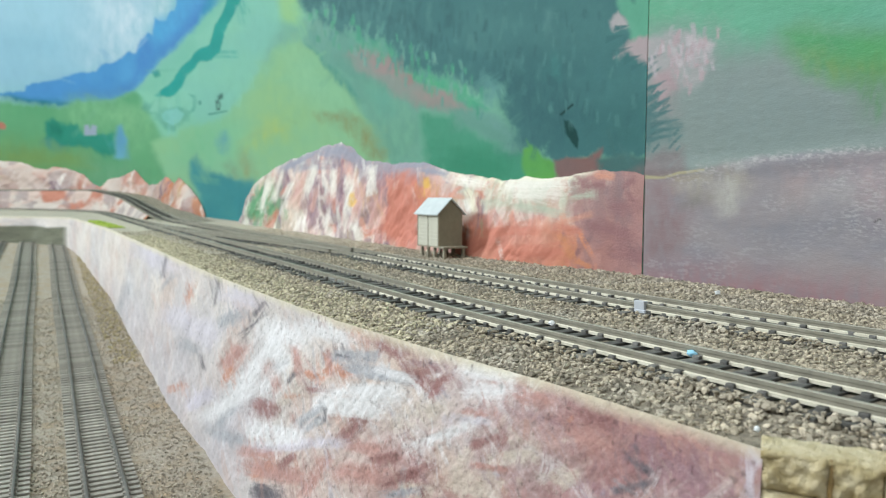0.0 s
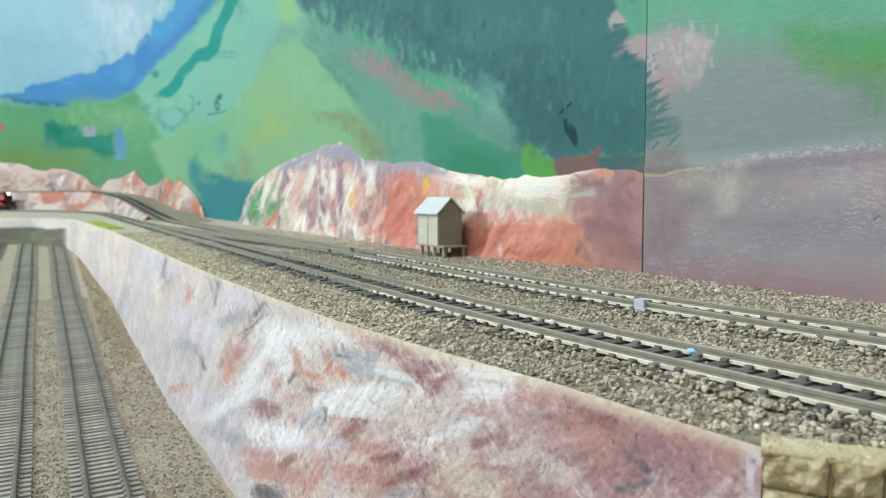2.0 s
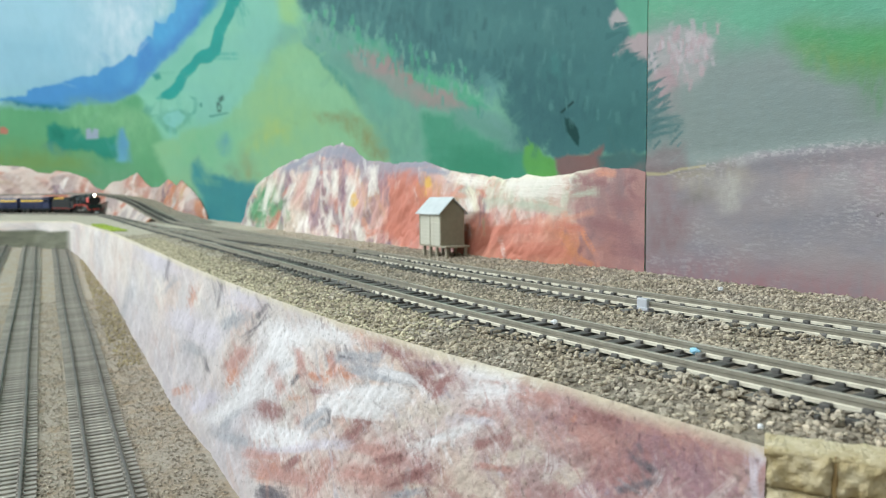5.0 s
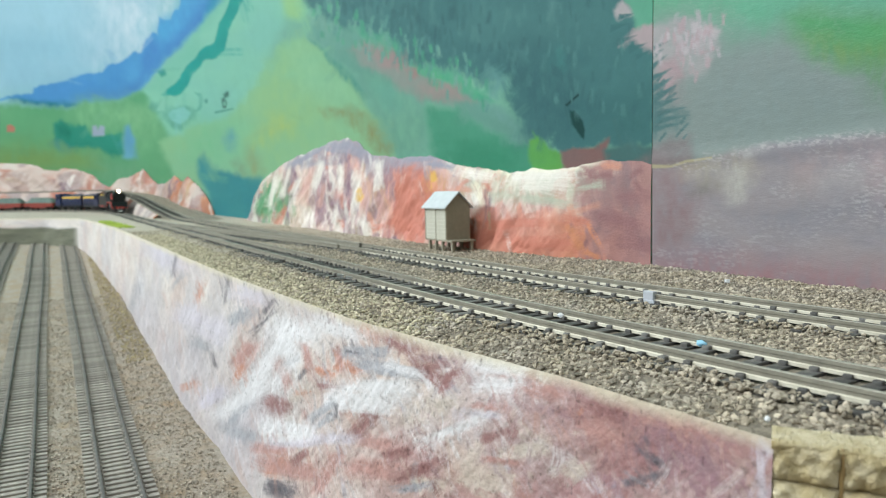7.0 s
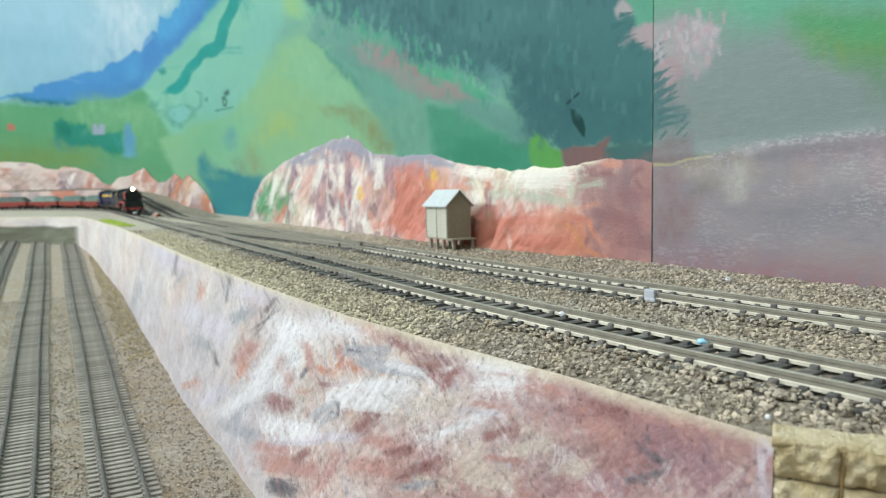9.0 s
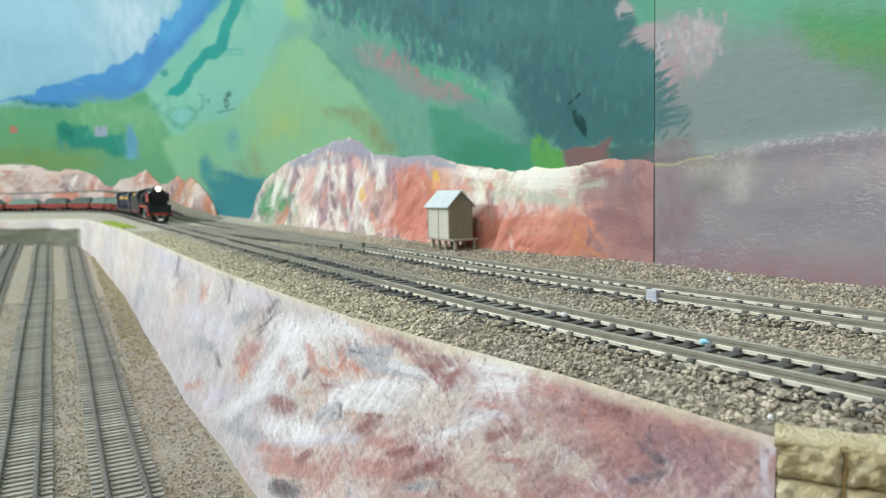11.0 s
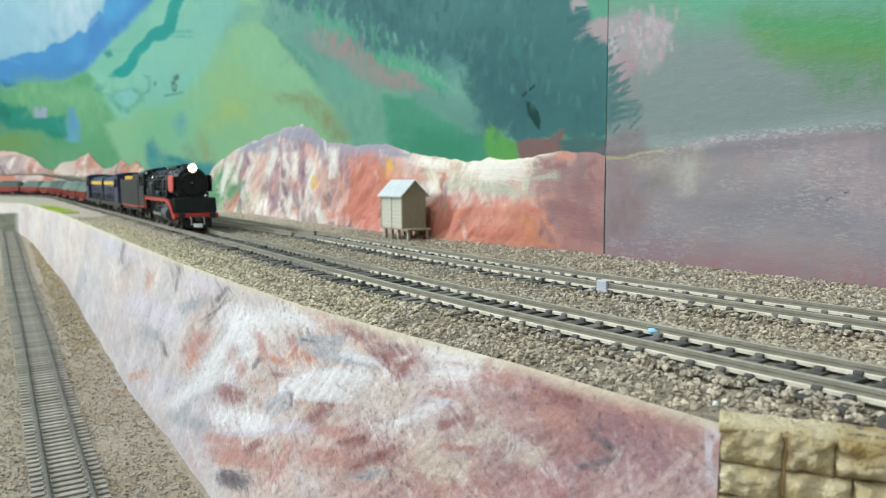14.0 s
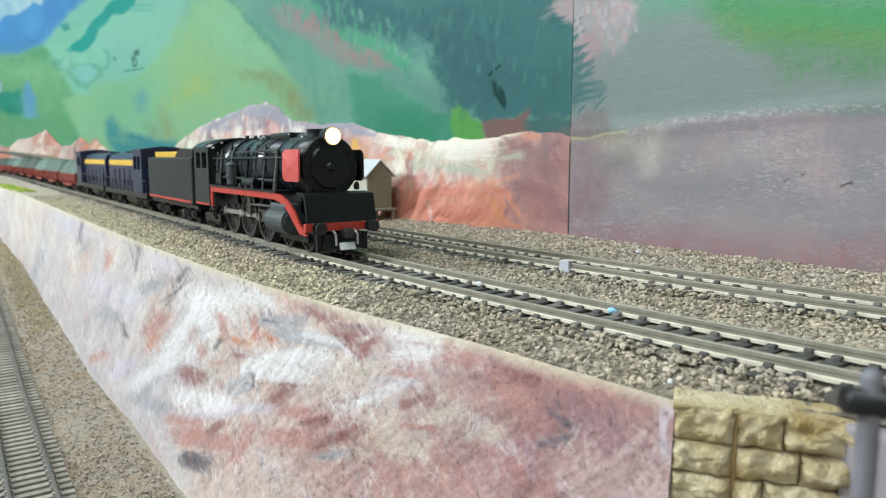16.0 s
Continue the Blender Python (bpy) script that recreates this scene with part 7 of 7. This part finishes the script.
# ---- cast stone abutment at the end of the rock face ----
def abutment():
    A = empty("stone_abutment", "cast plaster abutment of cream rough stone blocks with brown stains", "abutment", m=pose(-0.0752, 0.1021, -0.0055, 0, 0, 35.5))
    WIDE = 0.0332
    b = bmesh.new()
    box(b, 0.0005, WIDE - 0.0015, 0.0006, 0.0060, -0.101, -0.0010)
    part("core", b, M_STAIN, A)
    rnd = random.Random(4)

    def wear(x):
        return 1 - 0.9 * min(1, max(0, (x - 0.0268) / 0.0064)) ** 2

    def block(x0, x1, z0, z1, nx=26, nz=18):
        b = bmesh.new()
        V, sd = [], rnd.random() * 50
        tilt, full = rnd.uniform(-0.35, 0.35), rnd.uniform(0.8, 1.25)
        for i in range(nx):
            row = []
            for j in range(nz):
                u, w = i / (nx - 1), j / (nz - 1)
                x, z = x0 + (x1 - x0) * u, z0 + (z1 - z0) * w
                n1, n2, n3 = (noise.noise(Vector((x * f + sd, z * f, sd))) for f in (210, 520, 1500))
                rim = min(u, 1 - u) * (x1 - x0), min(w, 1 - w) * (z1 - z0)
                edge = math.sqrt(min(1, max(0, min(rim) / 0.0019 + 0.25 * n2)))
                p = 0.0003 + edge * full * (0.0015 + 0.0014 * n1 + 0.0008 * n2 + 0.0003 * n3 + 0.0009 * tilt * (w - 0.5))
                z += 0.00045 * noise.noise(Vector((x * 260, z * 90, 11 + sd)))
                row.append(b.verts.new((x, -p * wear(x) + 0.0035 * (1 - wear(x)), z - 0.0016 * (1 - wear(x)))))
            V.append(row)
        for i in range(nx - 1):
            for j in range(nz - 1):
                b.faces.new((V[i][j], V[i + 1][j], V[i + 1][j + 1], V[i][j + 1]))
        rim = [V[i][0] for i in range(nx)] + [V[-1][j] for j in range(1, nz)] + [V[i][-1] for i in range(nx - 2, -1, -1)] + [V[0][j] for j in range(nz - 2, 0, -1)]
        back = [b.verts.new((v.co.x, 0.006, v.co.z)) for v in rim]
        for i in range(len(rim)):
            b.faces.new((rim[i], rim[(i + 1) % len(rim)], back[(i + 1) % len(rim)], back[i]))
        b.faces.new(back)
        part("stone", b, M_STONE, A, "", True)

    # worn top, dipping towards the front and the free corner
    b = bmesh.new()
    nx, ny = 44, 14
    V = []
    for i in range(nx):
        row = []
        for j in range(ny):
            u, w = i / (nx - 1), j / (ny - 1)
            x, y = WIDE * u, -0.0011 + 0.0050 * w
            n = noise.noise(Vector((x * 300, y * 300, 3))) + 0.6 * noise.noise(Vector((x * 900, y * 900, 5)))
            z = 0.0009 - 0.0014 * (1 - w) ** 2 + 0.0003 * n - 0.0024 * (1 - wear(x))
            row.append(b.verts.new((x, y + (0.0032 * (1 - wear(x)) + 0.0003 * n) * (1 - w), z)))
        V.append(row)
    for i in range(nx - 1):
        for j in range(ny - 1):
            b.faces.new((V[i][j], V[i + 1][j], V[i + 1][j + 1], V[i][j + 1]))
    edge = [V[i][0] for i in range(nx)] + [V[-1][j] for j in range(1, ny)] + [V[i][-1] for i in range(nx - 2, -1, -1)] + [V[0][j] for j in range(ny - 2, 0, -1)]
    low = [b.verts.new((v.co.x, v.co.y + 0.0004, -0.0016)) for v in edge]
    for i in range(len(edge)):
        b.faces.new((edge[i], edge[(i + 1) % len(edge)], low[(i + 1) % len(edge)], low[i]))
    b.faces.new(low)
    part("coping", b, M_STONE, A, "worn cream coping with rounded corner", True)
    z = -0.0004
    rows = [0.0066, 0.0058, 0.0054, 0.006, 0.0065, 0.007, 0.008, 0.009, 0.010, 0.011, 0.012, 0.012]
    cuts = [[0.0, 0.0102, 0.0178, WIDE], [0.0, 0.0102, 0.0205, WIDE], [0.0, 0.0102, 0.0150, WIDE], [0.0, 0.0050, 0.0102, WIDE]]
    for r, h in enumerate(rows):
        c = cuts[r % 4]
        for x0, x1 in zip(c, c[1:]):
            block(x0 + 0.00012, x1 - 0.00012, z - h + 0.0002, z)
        z -= h
    b = bmesh.new()
    V = []
    for i in range(25):
        t = -0.060 + 0.0598 * i / 24
        hw = 0.00055 * (0.6 + 0.9 * abs(noise.noise(Vector((t * 400, 2.7, 3)))))
        x = 0.0104 + 0.0003 * noise.noise(Vector((t * 250, 9.1, 1)))
        y = -0.0011 - 0.0004 * noise.noise(Vector((t * 300, 4, 8)))
        V.append([b.verts.new((x - hw, y + 0.0005, t)), b.verts.new((x, y, t)), b.verts.new((x + hw, y + 0.0005, t)), b.verts.new((x, 0.002, t))])
    for i in range(24):
        for j in range(4):
            b.faces.new((V[i][j], V[i][(j + 1) % 4], V[i + 1][(j + 1) % 4], V[i + 1][j]))
    b.faces.new(V[0]), b.faces.new(V[-1][::-1])
    part("stained_joint", b, M_STAIN, A, "brown stained mortar", True)
    return A


abutment()


# ---- lamp bracket standing close to the abutment, and the board's edge beyond ----
def bracket():
    P = empty("bracket_post", "pale grey post carrying a thick black arm beside the abutment", "post", m=pose(-0.0268, 0.0632, -0.106))
    b = bmesh.new()
    cyl(b, (0, 0, 0), (0, 0, 0.1240), 0.0011, 0.0009, 16)
    part("shaft", b, M_POST, P)
    b = bmesh.new()
    bmesh.ops.create_uvsphere(b, u_segments=12, v_segments=8, radius=0.00095, matrix=Matrix.Translation((0, 0, 0.1240)))
    part("cap", b, M_POST, P, "", True)
    b = bmesh.new()
    cyl(b, (-0.0012, -0.0018, 0.1222), (0.0085, 0.0125, 0.1206), 0.0012, 0.0022, 20)
    part("arm", b, M_BLACK, P, "thick black arm", True)
    b = bmesh.new()
    box(b, -0.004, 0.004, -0.004, 0.004, 0, 0.002, 0.0003)
    part("base", b, M_POST, P)
    b = bmesh.new()
    box(b, -0.0535, 0.30, 0.1165, 0.1205, -0.106, -0.006, 0.001)
    tagged(part("fascia_board", b, M_FASCIA), "mauve-grey painted fascia board below the track edge", "fascia board")


M_FASCIA = mat("fascia_paint", (0.30, 0.27, 0.29), (0.25, 0.22, 0.25), 60, 0.7, bump=0.2)
bracket()


# ---- small litter on the ballast ----
def scrap(name, label, cat, x, y, z, w, d, h, m, yaw, seed):
    r = random.Random(seed)
    b = bmesh.new()
    bmesh.ops.create_icosphere(b, subdivisions=2, radius=1.0)
    for v in b.verts:
        k = 1 + 0.4 * noise.noise(v.co * 1.7 + Vector((seed, 0, 0)))
        v.co = Vector((max(-0.75, min(0.75, v.co.x)) * w * k, max(-0.75, min(0.75, v.co.y)) * d * k, v.co.z * h * k))
    ob = part(name, b, m)
    ob.matrix_basis = pose(x, y, z, r.uniform(-15, 15), r.uniform(-15, 15), yaw)
    tagged(ob, label, cat)


scrap("blue_scrap", "crumpled light blue scrap between the main line rails", "scrap", -0.1190, 0.1355, -0.0018, 0.0017, 0.0012, 0.0008, M_SKYSCRAP, 30, 1)
scrap("white_scrap", "small white scrap between the main line rails", "scrap", -0.1690, 0.1318, -0.0019, 0.0013, 0.0010, 0.0007, M_PAPER, 10, 2)
scrap("white_scrap", "small white pebble in the ballast near the mural", "scrap", -0.1945, 0.2365, -0.0025, 0.0014, 0.0011, 0.0009, M_PAPER, 50, 3)
scrap("white_scrap", "pale pebble in the ballast above the abutment", "scrap", -0.0800, 0.1075, -0.0046, 0.0006, 0.0005, 0.0005, M_PAPER, 20, 4)
for _x, _o in ((-0.520, 0.1885), (-0.3090, 0.1150), (-0.2980, 0.1150)):
    b = bmesh.new()
    box(b, -0.004, 0.004, -0.0010, 0.0010, 0, 0.0016, 0.0002)
    ob = part("rail_joiner", b, M_STEEL)
    ob.matrix_basis = pose(_x, _o, -0.0030)
    tagged(ob, "bright metal joiner clasped round the foot of a rail", "rail joiner", "rail joiners")
b = bmesh.new()
box(b, -0.0022, 0.0022, -0.0010, 0.0010, 0, 0.0034, 0.0003)
box(b, -0.0028, 0.0028, -0.0013, 0.0013, -0.001, 0.0004, 0.0002)
ob = part("track_clip", b, M_CLIP)
ob.matrix_basis = pose(-0.1765, 0.1760, -0.0025, 0, 0, 4)
tagged(ob, "grey plastic clip standing against the back line rail", "clip")


def moss():
    r = np.random.RandomState(8)
    n = 2600
    s = 0.98 + 0.26 * r.rand(n)
    o = lip_o(s) + 0.004 + 0.016 * r.rand(n) ** 1.3 + np.abs(s - 1.1) * 0.01
    x, y, _ = spot(s, o)
    size = 0.0008 + 0.0012 * r.rand(n)
    ob = scatter("moss", "bright yellow-green flock along the edge of the board", np.c_[x, y, np.full(n, -0.0052) + size * 0.4], size, M_MOSS, 9)
    tagged(ob, category="moss")
    n = 8000
    s = 0.18 + 0.6 * r.rand(n)
    o = lip_o(s) + 0.0008 + 0.024 * r.rand(n) ** 1.8
    x, y, _ = spot(s, o)
    size = 0.0003 + 0.0005 * r.rand(n)
    ob = scatter("straw_dust", "straw-yellow dust along the edge of the ballast", np.c_[x, y, board_z(s, o, 0) + size * 0.6], size, M_DUST, 14)
    n = 1700
    x = -0.62 - 0.7 * r.rand(n)
    y = 0.045 + 0.02 * r.rand(n)
    size = 0.0004 + 0.0008 * r.rand(n)
    ob = scatter("moss", "dry yellow flock along the foot of the rock face", np.c_[x, y, low_z(x) - 0.0046 + size * 0.4], size, M_DRY, 10)
    tagged(ob, category="moss")


M_DRY = mat("dry_flock", (0.42, 0.36, 0.20), (0.34, 0.28, 0.16), 900, 0.95, bump=0.8, island=0.3)
moss()


# ---- movement ----
def front_s(t):
    """Where the engine's front stands along the line."""
    T = [-1.0, 0, 2, 3.5, 4, 6.5, 7.5, 9, 11.5, 12, 12.5, 13, 13.5, 14, 14.5, 15, 15.5, 16, 17]
    S = [2.795, 2.648, 2.352, 2.130, 2.056, 1.708, 1.566, 1.345, 0.951, 0.863, 0.774, 0.686, 0.606, 0.530, 0.456, 0.382, 0.311, 0.243, 0.105]
    q = np.linspace(-0.5, 0.5, 21)
    w = np.exp(-((q / 0.22) ** 2))
    return float(np.sum(np.interp(t + q, T, S) * w) / np.sum(w))


def vehicle_pose(s0, xf, xr):
    """Pose of a vehicle whose front is at s0, riding on bogies xf and xr behind it."""
    a, c = s0 + xf, s0 + xr
    ax, ay, _ = spot(a, float(near_o(np.float64(a))))
    cx_, cy_, _ = spot(c, float(near_o(np.float64(c))))
    d = Vector((ax - cx_, ay - cy_, 0)).normalized()
    return pose(ax + d.x * xf, ay + d.y * xf, 0, 0, 0, math.degrees(math.atan2(d.y, d.x)))


def motions():
    half = [0.5 * i for i in range(33)]
    consist = [(LOCO, -0.007, 0.04, 0.12), (TENDER, 0.138, 0.024, 0.080), (DIESEL_A, 0.246, 0.032, 0.118), (DIESEL_B, 0.400, 0.032, 0.118)]
    s = 0.555
    for w in WAGONS:
        consist.append((w, s, 0.022, 0.110))
        s += 0.138
    for thing, back, xf, xr in consist:
        walk(thing, [(t, vehicle_pose(front_s(t) + back, xf, xr)) for t in half])
    fine = [i / 30 for i in range(481)]
    gone = [front_s(0) - front_s(t) for t in fine]
    for ob, x, r in WHEELS:
        walk(ob, [(t, pose(x, 0, r, 0, math.degrees(g / r) % 360, 0)) for t, g in zip(fine, gone)])
    R = 10.2 * K
    for rod, side in RODS:
        ph = 0 if side < 0 else -math.pi / 2
        rows = []
        for t, g in zip(fine, gone):
            a = g / R + ph
            rows.append((t, pose(-57 * K + 0.42 * R * math.cos(a), side * 11.2 * K, R - 0.42 * R * math.sin(a))))
        walk(rod, rows)


motions()
